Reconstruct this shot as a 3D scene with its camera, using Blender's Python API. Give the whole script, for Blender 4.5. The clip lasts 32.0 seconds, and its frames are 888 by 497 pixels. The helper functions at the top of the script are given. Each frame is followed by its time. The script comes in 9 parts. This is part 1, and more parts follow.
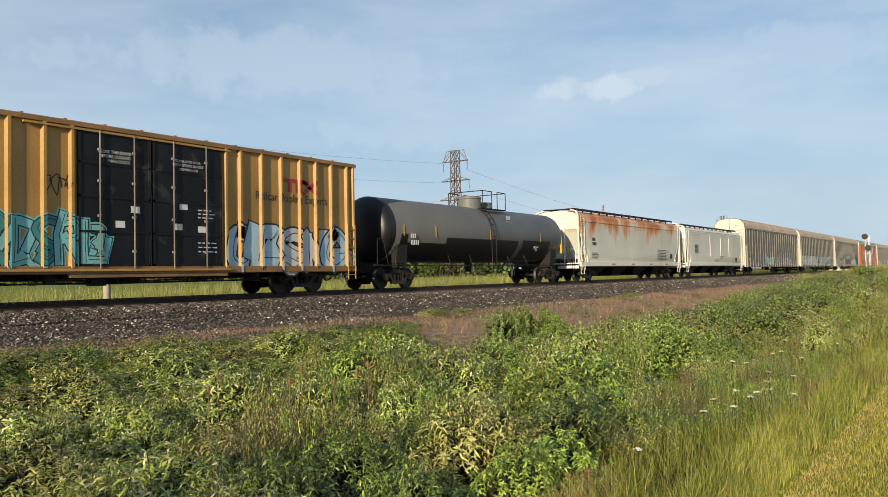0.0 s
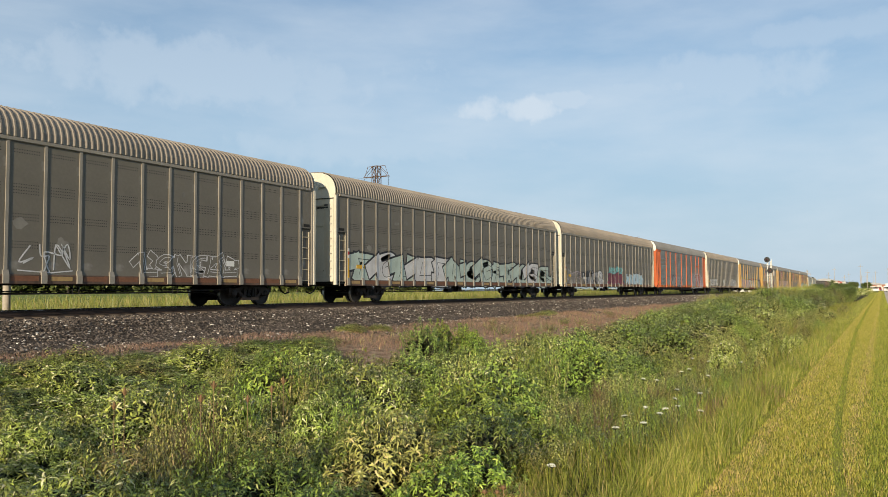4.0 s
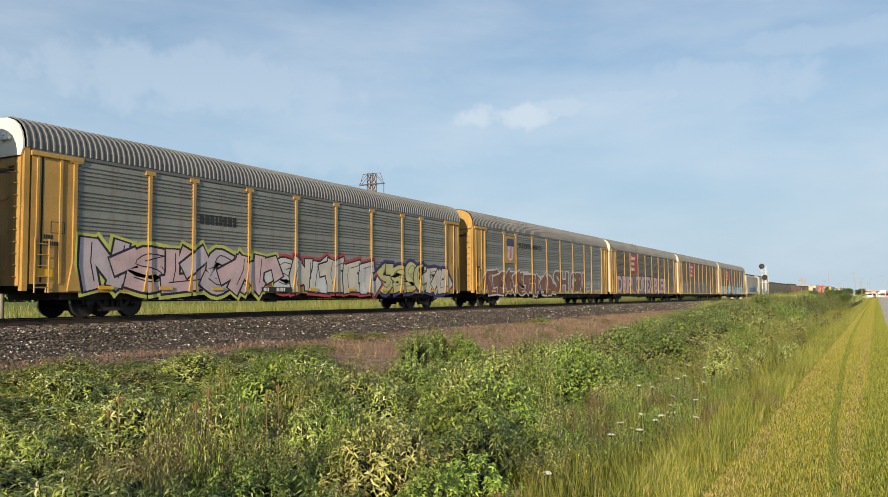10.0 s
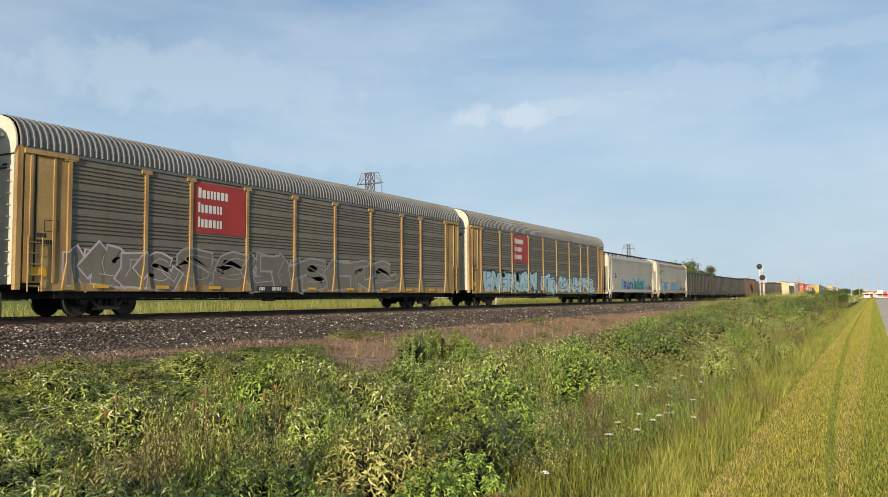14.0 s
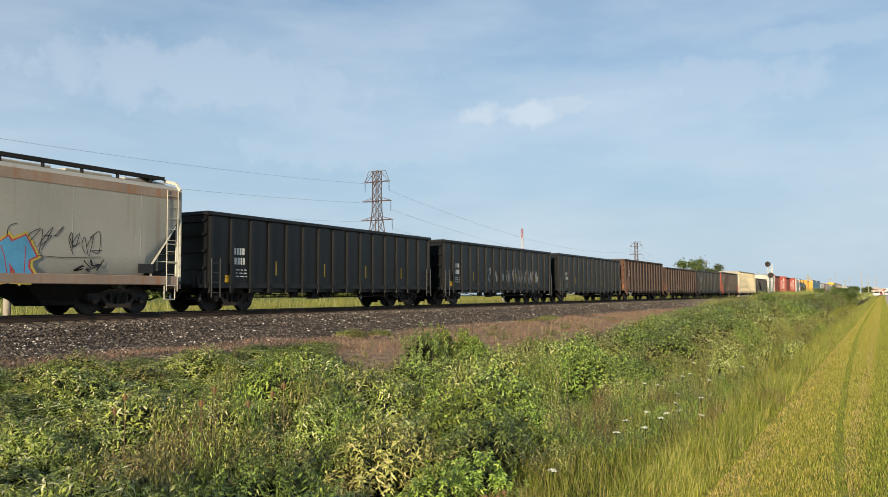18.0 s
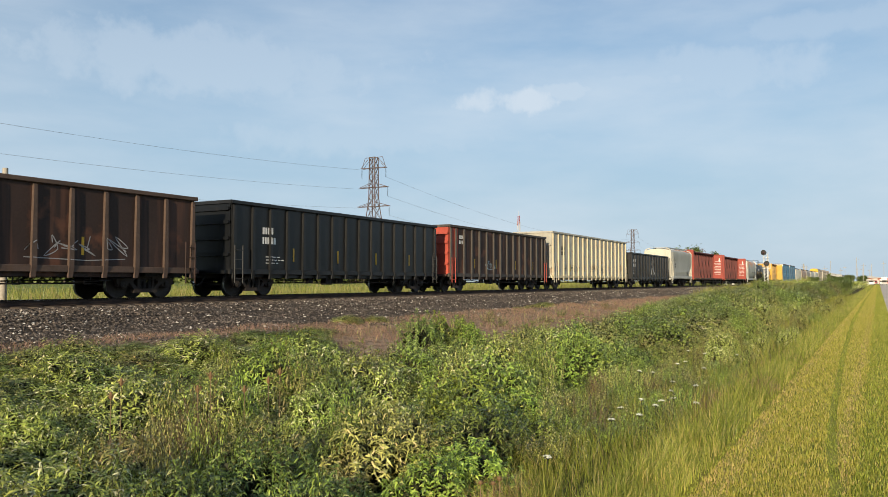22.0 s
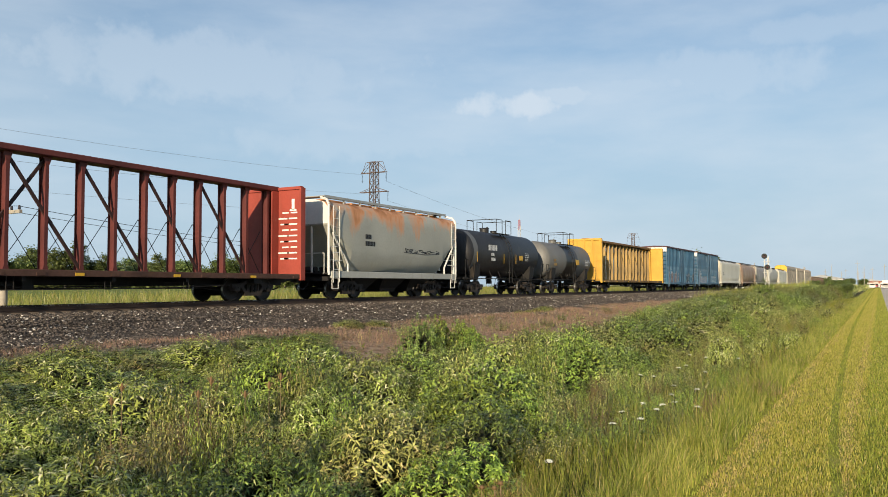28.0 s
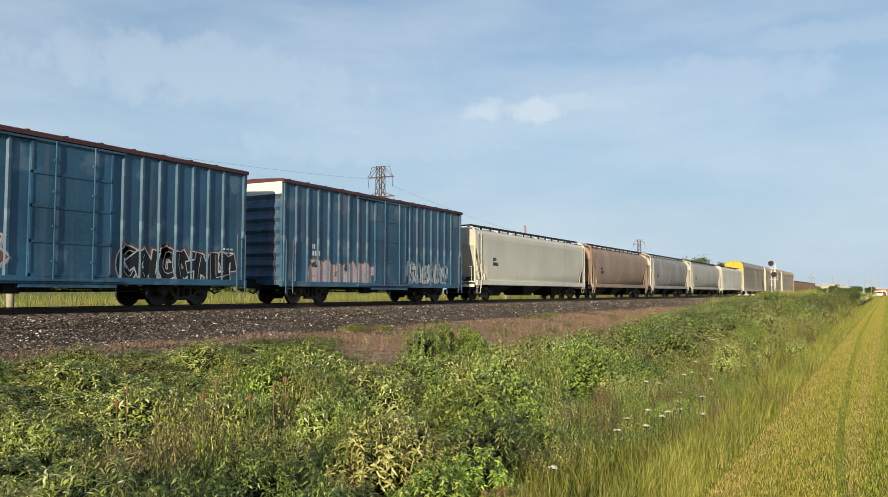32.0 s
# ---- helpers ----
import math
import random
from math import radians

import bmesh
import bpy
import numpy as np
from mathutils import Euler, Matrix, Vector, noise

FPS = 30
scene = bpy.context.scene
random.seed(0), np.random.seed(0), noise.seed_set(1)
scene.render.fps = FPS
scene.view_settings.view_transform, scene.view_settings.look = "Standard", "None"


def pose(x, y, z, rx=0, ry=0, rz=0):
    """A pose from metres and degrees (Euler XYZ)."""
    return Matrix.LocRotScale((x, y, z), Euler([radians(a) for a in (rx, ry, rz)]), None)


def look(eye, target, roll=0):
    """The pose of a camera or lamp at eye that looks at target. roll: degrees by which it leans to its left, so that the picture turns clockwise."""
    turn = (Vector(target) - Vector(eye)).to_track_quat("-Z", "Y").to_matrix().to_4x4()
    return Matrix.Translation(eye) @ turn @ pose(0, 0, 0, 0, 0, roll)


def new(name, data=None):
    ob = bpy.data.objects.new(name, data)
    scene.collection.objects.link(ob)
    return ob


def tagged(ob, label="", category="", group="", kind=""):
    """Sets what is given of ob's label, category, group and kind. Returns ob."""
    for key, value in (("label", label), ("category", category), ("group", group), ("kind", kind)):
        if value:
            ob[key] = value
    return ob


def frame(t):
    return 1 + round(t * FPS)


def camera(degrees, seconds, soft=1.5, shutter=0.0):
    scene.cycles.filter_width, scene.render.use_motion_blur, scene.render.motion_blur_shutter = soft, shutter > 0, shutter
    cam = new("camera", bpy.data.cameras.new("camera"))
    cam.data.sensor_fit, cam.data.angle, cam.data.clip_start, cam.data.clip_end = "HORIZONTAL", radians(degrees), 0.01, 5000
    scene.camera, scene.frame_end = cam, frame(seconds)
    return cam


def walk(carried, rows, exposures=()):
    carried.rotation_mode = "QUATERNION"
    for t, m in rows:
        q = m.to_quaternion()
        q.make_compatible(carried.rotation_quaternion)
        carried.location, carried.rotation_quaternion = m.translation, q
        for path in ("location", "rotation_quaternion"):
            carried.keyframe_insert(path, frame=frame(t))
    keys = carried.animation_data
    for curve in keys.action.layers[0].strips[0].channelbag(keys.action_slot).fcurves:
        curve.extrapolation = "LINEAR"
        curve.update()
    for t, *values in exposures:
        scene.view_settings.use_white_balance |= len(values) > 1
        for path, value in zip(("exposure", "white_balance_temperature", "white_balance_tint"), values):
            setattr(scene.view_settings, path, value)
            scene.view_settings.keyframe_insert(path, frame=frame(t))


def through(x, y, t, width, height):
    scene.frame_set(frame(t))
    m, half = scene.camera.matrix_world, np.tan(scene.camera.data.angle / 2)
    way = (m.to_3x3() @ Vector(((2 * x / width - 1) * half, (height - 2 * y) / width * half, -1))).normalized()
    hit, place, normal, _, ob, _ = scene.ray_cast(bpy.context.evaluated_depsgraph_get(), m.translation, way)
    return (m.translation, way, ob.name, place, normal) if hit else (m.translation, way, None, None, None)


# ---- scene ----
# Plan: rails run along +x, top of rail at z = 0, track centre at y = DC; the camera stands by the road at the origin.
DC = 22.43
EYE = (0.0, 0.0, 0.512)
cam = camera(58.5, 32.0, soft=0.7)


def aim(yaw, pitch, roll):
    """The camera's pose at EYE, turned yaw degrees to the left of the track's direction."""
    return pose(*EYE, 90 + pitch, 0, yaw - 90) @ pose(0, 0, 0, 0, 0, roll)


AIMS = (
    (0.0, 34.688, 1.968, -1.155), (0.5, 32.094, 1.878, -1.084), (1.0, 30.656, 1.974, -0.967), (1.5, 29.882, 2.167, -0.89),
    (2.0, 29.467, 2.379, -0.733), (2.5, 29.246, 2.602, -0.572), (3.0, 29.098, 2.774, -0.41), (3.5, 28.997, 2.924, -0.331),
    (5.5, 28.496, 3.319, -0.524), (6.0, 28.373, 3.343, -0.689), (6.5, 28.319, 3.344, -0.784), (7.0, 28.316, 3.356, -0.835),
    (7.5, 28.367, 3.42, -0.81), (8.0, 28.437, 3.491, -0.694), (8.5, 28.459, 3.573, -0.68), (9.0, 28.48, 3.6, -0.57),
    (9.5, 28.501, 3.592, -0.497), (10.0, 28.542, 3.581, -0.436), (10.5, 28.609, 3.561, -0.392), (11.0, 28.671, 3.549, -0.398),
    (11.5, 28.682, 3.538, -0.401), (12.0, 28.65, 3.517, -0.403), (12.5, 28.585, 3.499, -0.36), (13.0, 28.485, 3.504, -0.384),
    (13.5, 28.43, 3.501, -0.34), (14.0, 28.398, 3.547, -0.324), (14.5, 28.383, 3.588, -0.347), (16.5, 28.526, 3.783, -0.369),
    (17.0, 28.622, 3.744, -0.45), (17.5, 28.752, 3.593, -0.391), (18.0, 28.921, 3.405, -0.373), (18.5, 29.103, 3.193, -0.343),
    (19.0, 29.179, 2.976, -0.298), (19.5, 29.186, 2.752, -0.217), (20.0, 29.093, 2.548, -0.094), (20.5, 28.972, 2.391, -0.083),
    (21.0, 28.821, 2.345, -0.053), (21.5, 28.74, 2.373, -0.087), (22.0, 28.675, 2.449, -0.089), (22.5, 28.648, 2.522, 0.015),
    (23.0, 28.626, 2.596, 0.022), (23.5, 28.622, 2.649, 0.045), (24.0, 28.635, 2.698, -0.072), (24.5, 28.654, 2.743, -0.105),
    (25.0, 28.659, 2.831, -0.308), (25.5, 28.709, 2.846, -0.301), (27.5, 28.761, 2.727, -0.322), (28.0, 28.715, 2.764, -0.226),
    (28.5, 28.691, 2.856, -0.206), (29.0, 28.745, 2.97, -0.097), (29.5, 28.884, 3.09, -0.092), (30.0, 29.082, 3.124, -0.024),
    (30.5, 29.243, 3.166, -0.024), (31.0, 29.287, 3.152, 0.023), (31.5, 29.242, 3.157, 0.093), (32.0, 29.127, 3.122, 0.185),
)
walk(cam, [(t, aim(yaw, pitch, roll)) for t, yaw, pitch, roll in AIMS], exposures=((0, 0.2), (32, 0.2)))

# ---- light: a low warm sun behind the camera, some twelve degrees off the track ----
SUN_YAW, SUN_ELEV = 12.5, 14.0
sky = bpy.data.worlds.new("sky")
scene.world = sky
sky.use_nodes = True


def world_nodes():
    nt = sky.node_tree
    nt.nodes.clear()
    def n(kind, **kw):
        node = nt.nodes.new(kind)
        for k, v in kw.items():
            node.inputs[k].default_value = v
        return node
    link = nt.links.new
    out, bg = nt.nodes.new("ShaderNodeOutputWorld"), nt.nodes.new("ShaderNodeBackground")
    s = nt.nodes.new("ShaderNodeTexSky")
    s.sky_type, s.sun_disc = "NISHITA", False
    s.sun_elevation, s.sun_rotation = radians(SUN_ELEV), radians(270 - SUN_YAW)
    s.altitude, s.air_density, s.dust_density, s.ozone_density = 100, 1.0, 0.3, 2.5
    co = nt.nodes.new("ShaderNodeTexCoord")
    # thin streaked cirrus
    mp = n("ShaderNodeMapping")
    mp.inputs["Rotation"].default_value = (0, 0, radians(-25))
    mp.inputs["Scale"].default_value = (1.6, 2.6, 9.0)
    no = n("ShaderNodeTexNoise", Scale=1.3, Detail=8.0, Roughness=0.55)
    cr = nt.nodes.new("ShaderNodeValToRGB")
    cr.color_ramp.elements[0].position, cr.color_ramp.elements[1].position = 0.36, 0.92
    cr.color_ramp.elements[1].color = (0.72, 0.72, 0.72, 1)
    link(co.outputs["Generated"], mp.inputs["Vector"])
    link(mp.outputs["Vector"], no.inputs["Vector"])
    link(no.outputs["Fac"], cr.inputs["Fac"])
    mask = cr.outputs["Color"]
    # two small puffs low over the track
    fine = n("ShaderNodeTexNoise", Scale=24.0, Detail=7.0, Roughness=0.6)
    link(co.outputs["Generated"], fine.inputs["Vector"])
    for (yaw, pitch, wide, high, power) in CLOUDS:
        d = Matrix.Rotation(radians(yaw), 3, "Z") @ Vector((math.cos(radians(pitch)), 0, math.sin(radians(pitch))))
        sub = nt.nodes.new("ShaderNodeVectorMath")
        sub.operation = "SUBTRACT"
        sub.inputs[1].default_value = d
        link(co.outputs["Generated"], sub.inputs[0])
        m2 = n("ShaderNodeMapping")
        m2.vector_type = "POINT"
        m2.inputs["Rotation"].default_value = (0, 0, radians(-yaw))
        m2.inputs["Scale"].default_value = (0.2, 1 / wide, 1 / high)
        link(sub.outputs[0], m2.inputs["Vector"])
        ln = nt.nodes.new("ShaderNodeVectorMath")
        ln.operation = "LENGTH"
        link(m2.outputs["Vector"], ln.inputs[0])
        add = nt.nodes.new("ShaderNodeMath")
        add.operation = "MULTIPLY_ADD"
        link(fine.outputs["Fac"], add.inputs[0])
        add.inputs[1].default_value = -1.9
        add.inputs[2].default_value = 0.95
        tot = nt.nodes.new("ShaderNodeMath")
        tot.operation = "ADD"
        link(ln.outputs["Value"], tot.inputs[0])
        link(add.outputs[0], tot.inputs[1])
        rmp = nt.nodes.new("ShaderNodeMapRange")
        rmp.interpolation_type = "SMOOTHSTEP"
        rmp.inputs["From Min"].default_value, rmp.inputs["From Max"].default_value = 1.15, 0.35
        rmp.inputs["To Min"].default_value, rmp.inputs["To Max"].default_value = 0.0, power
        link(tot.outputs[0], rmp.inputs["Value"])
        mx = nt.nodes.new("ShaderNodeMath")
        mx.operation = "MAXIMUM"
        link(mask, mx.inputs[0])
        link(rmp.outputs[0], mx.inputs[1])
        mask = mx.outputs[0]
    mix = nt.nodes.new("ShaderNodeMixRGB")
    mix.inputs["Color2"].default_value = CLOUD_COLOUR
    link(mask, mix.inputs["Fac"])
    # pale blue haze low in the sky
    sep = nt.nodes.new("ShaderNodeSeparateXYZ")
    link(co.outputs["Generated"], sep.inputs[0])
    hz = nt.nodes.new("ShaderNodeMapRange")
    hz.interpolation_type = "SMOOTHSTEP"
    hz.inputs["From Min"].default_value, hz.inputs["From Max"].default_value = 0.58, -0.02
    hz.inputs["To Min"].default_value, hz.inputs["To Max"].default_value = 0.0, 0.92
    link(sep.outputs["Z"], hz.inputs["Value"])
    haze = nt.nodes.new("ShaderNodeMixRGB")
    haze.inputs["Color2"].default_value = HAZE_COLOUR
    link(hz.outputs[0], haze.inputs["Fac"])
    link(s.outputs["Color"], haze.inputs["Color1"])
    link(haze.outputs["Color"], mix.inputs["Color1"])
    link(mix.outputs["Color"], bg.inputs["Color"])
    bg.inputs["Strength"].default_value = 0.112
    link(bg.outputs[0], out.inputs["Surface"])


CLOUDS = ((26.4, 12.9, 0.040, 0.020, 0.66), (22.3, 12.9, 0.038, 0.018, 0.72), (19.6, 13.5, 0.07, 0.015, 0.50), (15.0, 13.8, 0.10, 0.016, 0.38), (9.0, 14.0, 0.17, 0.035, 0.30), (2.0, 16.6, 0.14, 0.02, 0.24), (45.0, 15.0, 0.26, 0.05, 0.34), (33.0, 10.5, 0.2, 0.03, 0.26))
CLOUD_COLOUR = (5.6, 6.2, 6.8, 1)
HAZE_COLOUR = (3.25, 4.4, 5.5, 1)
world_nodes()
sun = new("sun", bpy.data.lights.new("sun", "SUN"))
sun.data.energy, sun.data.angle, sun.data.color = 5.2, radians(0.6), (1.0, 0.83, 0.585)
sun.matrix_world = look((0, 0, 0), (math.cos(radians(SUN_YAW)) * math.cos(radians(SUN_ELEV)), math.sin(radians(SUN_YAW)) * math.cos(radians(SUN_ELEV)), -math.sin(radians(SUN_ELEV)))) @ Matrix()
sun.location = (-60, -40, 60)

# ---- mesh helpers ----


class Geo:
    """Vertices and faces of one mesh, gathered from simple shaped pieces; mi is the material slot of what follows."""

    def __init__(self):
        self.v, self.f, self.m, self.mi = [], [], [], 0

    def add(self, verts, faces):
        o = len(self.v)
        self.v += [tuple(p) for p in verts]
        self.f += [tuple(o + i for i in q) for q in faces]
        self.m += [self.mi] * len(faces)
        return self

    def box(self, x0, x1, y0, y1, z0, z1):
        return self.add([(x0, y0, z0), (x1, y0, z0), (x1, y1, z0), (x0, y1, z0), (x0, y0, z1), (x1, y0, z1), (x1, y1, z1), (x0, y1, z1)],
                        [(0, 3, 2, 1), (4, 5, 6, 7), (0, 1, 5, 4), (1, 2, 6, 5), (2, 3, 7, 6), (3, 0, 4, 7)])

    def soft_box(self, x0, x1, y0, y1, z0, z1, b=0.01):
        """A box with chamfered upright and level edges on its long faces."""
        prof = [(y0 + b, z0), (y1 - b, z0), (y1, z0 + b), (y1, z1 - b), (y1 - b, z1), (y0 + b, z1), (y0, z1 - b), (y0, z0 + b)]
        return self.prism(prof, x0, x1)

    def prism(self, prof, x0, x1, caps=True):
        """A closed (y, z) outline swept from x0 to x1."""
        k = len(prof)
        v = [(x0, y, z) for y, z in prof] + [(x1, y, z) for y, z in prof]
        f = [(i, (i + 1) % k, k + (i + 1) % k, k + i) for i in range(k)]
        if caps:
            f += [tuple(range(k - 1, -1, -1)), tuple(range(k, 2 * k))]
        return self.add(v, f)

    def sheet(self, rows):
        """A grid of points as a surface."""
        k = len(rows[0])
        return self.add([p for r in rows for p in r], [(i * k + j, i * k + j + 1, (i + 1) * k + j + 1, (i + 1) * k + j) for i in range(len(rows) - 1) for j in range(k - 1)])

    def plate(self, pts, thick):
        """A flat outline in the (x, z) plane at y, thickened towards -y: pts are (x, z), thick is (y, y_front)."""
        y1, y0 = thick
        k = len(pts)
        v = [(x, y0, z) for x, z in pts] + [(x, y1, z) for x, z in pts]
        f = [tuple(range(k)), tuple(range(2 * k - 1, k - 1, -1))] + [((i + 1) % k, i, k + i, k + (i + 1) % k) for i in range(k)]
        return self.add(v, f)

    def rod(self, a, b, r=0.02, n=6):
        a, b = Vector(a), Vector(b)
        ax = (b - a).normalized()
        u = ax.orthogonal().normalized()
        w = ax.cross(u)
        ring = [(u * math.cos(2 * math.pi * i / n) + w * math.sin(2 * math.pi * i / n)) * r for i in range(n)]
        v = [a + p for p in ring] + [b + p for p in ring]
        return self.add(v, [(i, (i + 1) % n, n + (i + 1) % n, n + i) for i in range(n)] + [tuple(range(n - 1, -1, -1)), tuple(range(n, 2 * n))])

    def path(self, pts, r=0.02, n=6):
        for a, b in zip(pts, pts[1:]):
            self.rod(a, b, r, n)
        return self

    def turned(self, prof, n=24, axis="x", at=(0, 0, 0)):
        """A profile of (along, radius) turned about an axis through at."""
        rows = []
        for i in range(n + 1):
            c, s = math.cos(2 * math.pi * i / n), math.sin(2 * math.pi * i / n)
            row = []
            for a, r in prof:
                p = (a, r * c, r * s) if axis == "x" else ((r * c, a, r * s) if axis == "y" else (r * c, r * s, a))
                row.append((p[0] + at[0], p[1] + at[1], p[2] + at[2]))
            rows.append(row)
        return self.sheet(rows)

    def mesh(self, name, mats, smooth=False):
        me = bpy.data.meshes.new(name)
        me.from_pydata(self.v, [], self.f)
        for m in (mats if isinstance(mats, (list, tuple)) else [mats]):
            me.materials.append(m)
        if any(self.m):
            me.polygons.foreach_set("material_index", self.m)
        if smooth:
            me.polygons.foreach_set("use_smooth", [True] * len(self.f))
            me.set_sharp_from_angle(angle=radians(38))
        me.update()
        return me


def thing(name, label, category, group="", m=None):
    ob = tagged(new(name), label, category, group)
    ob.empty_display_size = 0.2
    if m is not None:
        ob.matrix_basis = m
    return ob


def part(name, geo, mats, parent, label="", smooth=False, m=None, kind=""):
    """One mesh object under a thing or a part; geo is a Geo or a mesh that is shared."""
    me = geo.mesh(name, mats, smooth) if isinstance(geo, Geo) else geo
    ob = new(name, me)
    ob.parent = parent
    if m is not None:
        ob.matrix_basis = m
    return tagged(ob, label, "", "", kind)

# ---- materials ----


def material(name, colour, rough=0.6, metal=0.0, spots=0.25, grain=12.0, large=0.7, streak=0.0, streak_colour=(0.12, 0.06, 0.03), bump=0.15, bump_scale=40.0, vary=0.0, island=0.0, spec=0.4, second=None, patch=0.0, patch_scale=0.6, rust=None, rust_colour=(0.36, 0.15, 0.05)):
    """A worn surface: fine grain and broad stains over a base colour, with upright streaks, patches and relief."""
    mt = bpy.data.materials.new(name)
    mt.use_nodes = True
    nt = mt.node_tree
    bsdf = nt.nodes["Principled BSDF"]
    link = nt.links.new
    bsdf.inputs["Roughness"].default_value, bsdf.inputs["Metallic"].default_value = rough, metal
    bsdf.inputs["Specular IOR Level"].default_value = spec
    co = nt.nodes.new("ShaderNodeTexCoord")
    def noise_of(scale, detail=5.0, stretch=(1, 1, 1)):
        mp = nt.nodes.new("ShaderNodeMapping")
        mp.inputs["Scale"].default_value = stretch
        no = nt.nodes.new("ShaderNodeTexNoise")
        no.inputs["Scale"].default_value, no.inputs["Detail"].default_value = scale, detail
        link(co.outputs["Object"], mp.inputs["Vector"])
        link(mp.outputs["Vector"], no.inputs["Vector"])
        return no.outputs["Fac"]
    def mixed(fac, a, b, lo, hi):
        r = nt.nodes.new("ShaderNodeMapRange")
        r.inputs["From Min"].default_value, r.inputs["From Max"].default_value = lo, hi
        link(fac, r.inputs["Value"])
        mx = nt.nodes.new("ShaderNodeMixRGB")
        link(r.outputs[0], mx.inputs["Fac"])
        for sock, val in (("Color1", a), ("Color2", b)):
            if isinstance(val, tuple):
                mx.inputs[sock].default_value = (*val, 1)
            else:
                link(val, mx.inputs[sock])
        return mx.outputs["Color"]
    dark = tuple(c * (1 - spots) for c in colour)
    light = tuple(min(1, c * (1 + spots * 0.6)) for c in colour)
    col = mixed(noise_of(large, 6), dark, light, 0.3, 0.7)
    fine = mixed(noise_of(grain, 4), tuple(1 - 0.5 * spots for _ in range(3)), (1.0, 1.0, 1.0), 0.35, 0.65)
    mul = nt.nodes.new("ShaderNodeMixRGB")
    mul.blend_type, mul.inputs["Fac"].default_value = "MULTIPLY", 1.0
    link(col, mul.inputs["Color1"])
    link(fine, mul.inputs["Color2"])
    col = mul.outputs["Color"]
    if patch:
        col = mixed(noise_of(patch_scale, 5), col, second, 0.62 - patch, 0.68 - patch * 0.6)
    if streak:
        col = mixed(noise_of(1.0, 6, (3.2, 3.2, 0.22)), col, streak_colour, 0.72 - streak * 0.35, 0.86 - streak * 0.2)
    if rust is not None:
        # rust that runs down from the upper edge, thinning out below the given height
        sep = nt.nodes.new("ShaderNodeSeparateXYZ")
        link(co.outputs["Object"], sep.inputs[0])
        def blend(a, ka, b, kb):
            m1 = nt.nodes.new("ShaderNodeMath")
            m1.operation, m1.inputs[1].default_value = "MULTIPLY", ka
            link(a, m1.inputs[0])
            m2 = nt.nodes.new("ShaderNodeMath")
            m2.operation, m2.inputs[1].default_value = "MULTIPLY_ADD", kb
            link(b, m2.inputs[0])
            link(m1.outputs[0], m2.inputs[2])
            return m2.outputs[0]
        total = blend(blend(noise_of(0.8, 4, (1, 1, 0.5)), 2.3, noise_of(3.0, 6, (1, 1, 0.16)), 0.75), 1.0, sep.outputs["Z"], 0.5)
        lift = 1.525 + 0.5 * rust
        col = mixed(total, col, tuple(min(1, c * 1.55 + 0.06) for c in rust_colour), lift - 0.22, lift + 0.16)
        col = mixed(total, col, rust_colour, lift + 0.10, lift + 0.42)
    if vary or island:
        hsv = nt.nodes.new("ShaderNodeHueSaturation")
        src = nt.nodes.new("ShaderNodeObjectInfo").outputs["Random"] if vary else nt.nodes.new("ShaderNodeNewGeometry").outputs["Random Per Island"]
        amount = vary or island
        r = nt.nodes.new("ShaderNodeMapRange")
        r.inputs["To Min"].default_value, r.inputs["To Max"].default_value = 1 - amount, 1 + amount
        link(src, r.inputs["Value"])
        link(r.outputs[0], hsv.inputs["Value"])
        link(col, hsv.inputs["Color"])
        col = hsv.outputs["Color"]
    link(col, bsdf.inputs["Base Color"])
    if bump:
        bp = nt.nodes.new("ShaderNodeBump")
        bp.inputs["Strength"].default_value, bp.inputs["Distance"].default_value = bump, 0.02
        link(noise_of(bump_scale, 4), bp.inputs["Height"])
        link(bp.outputs["Normal"], bsdf.inputs["Normal"])
    return mt


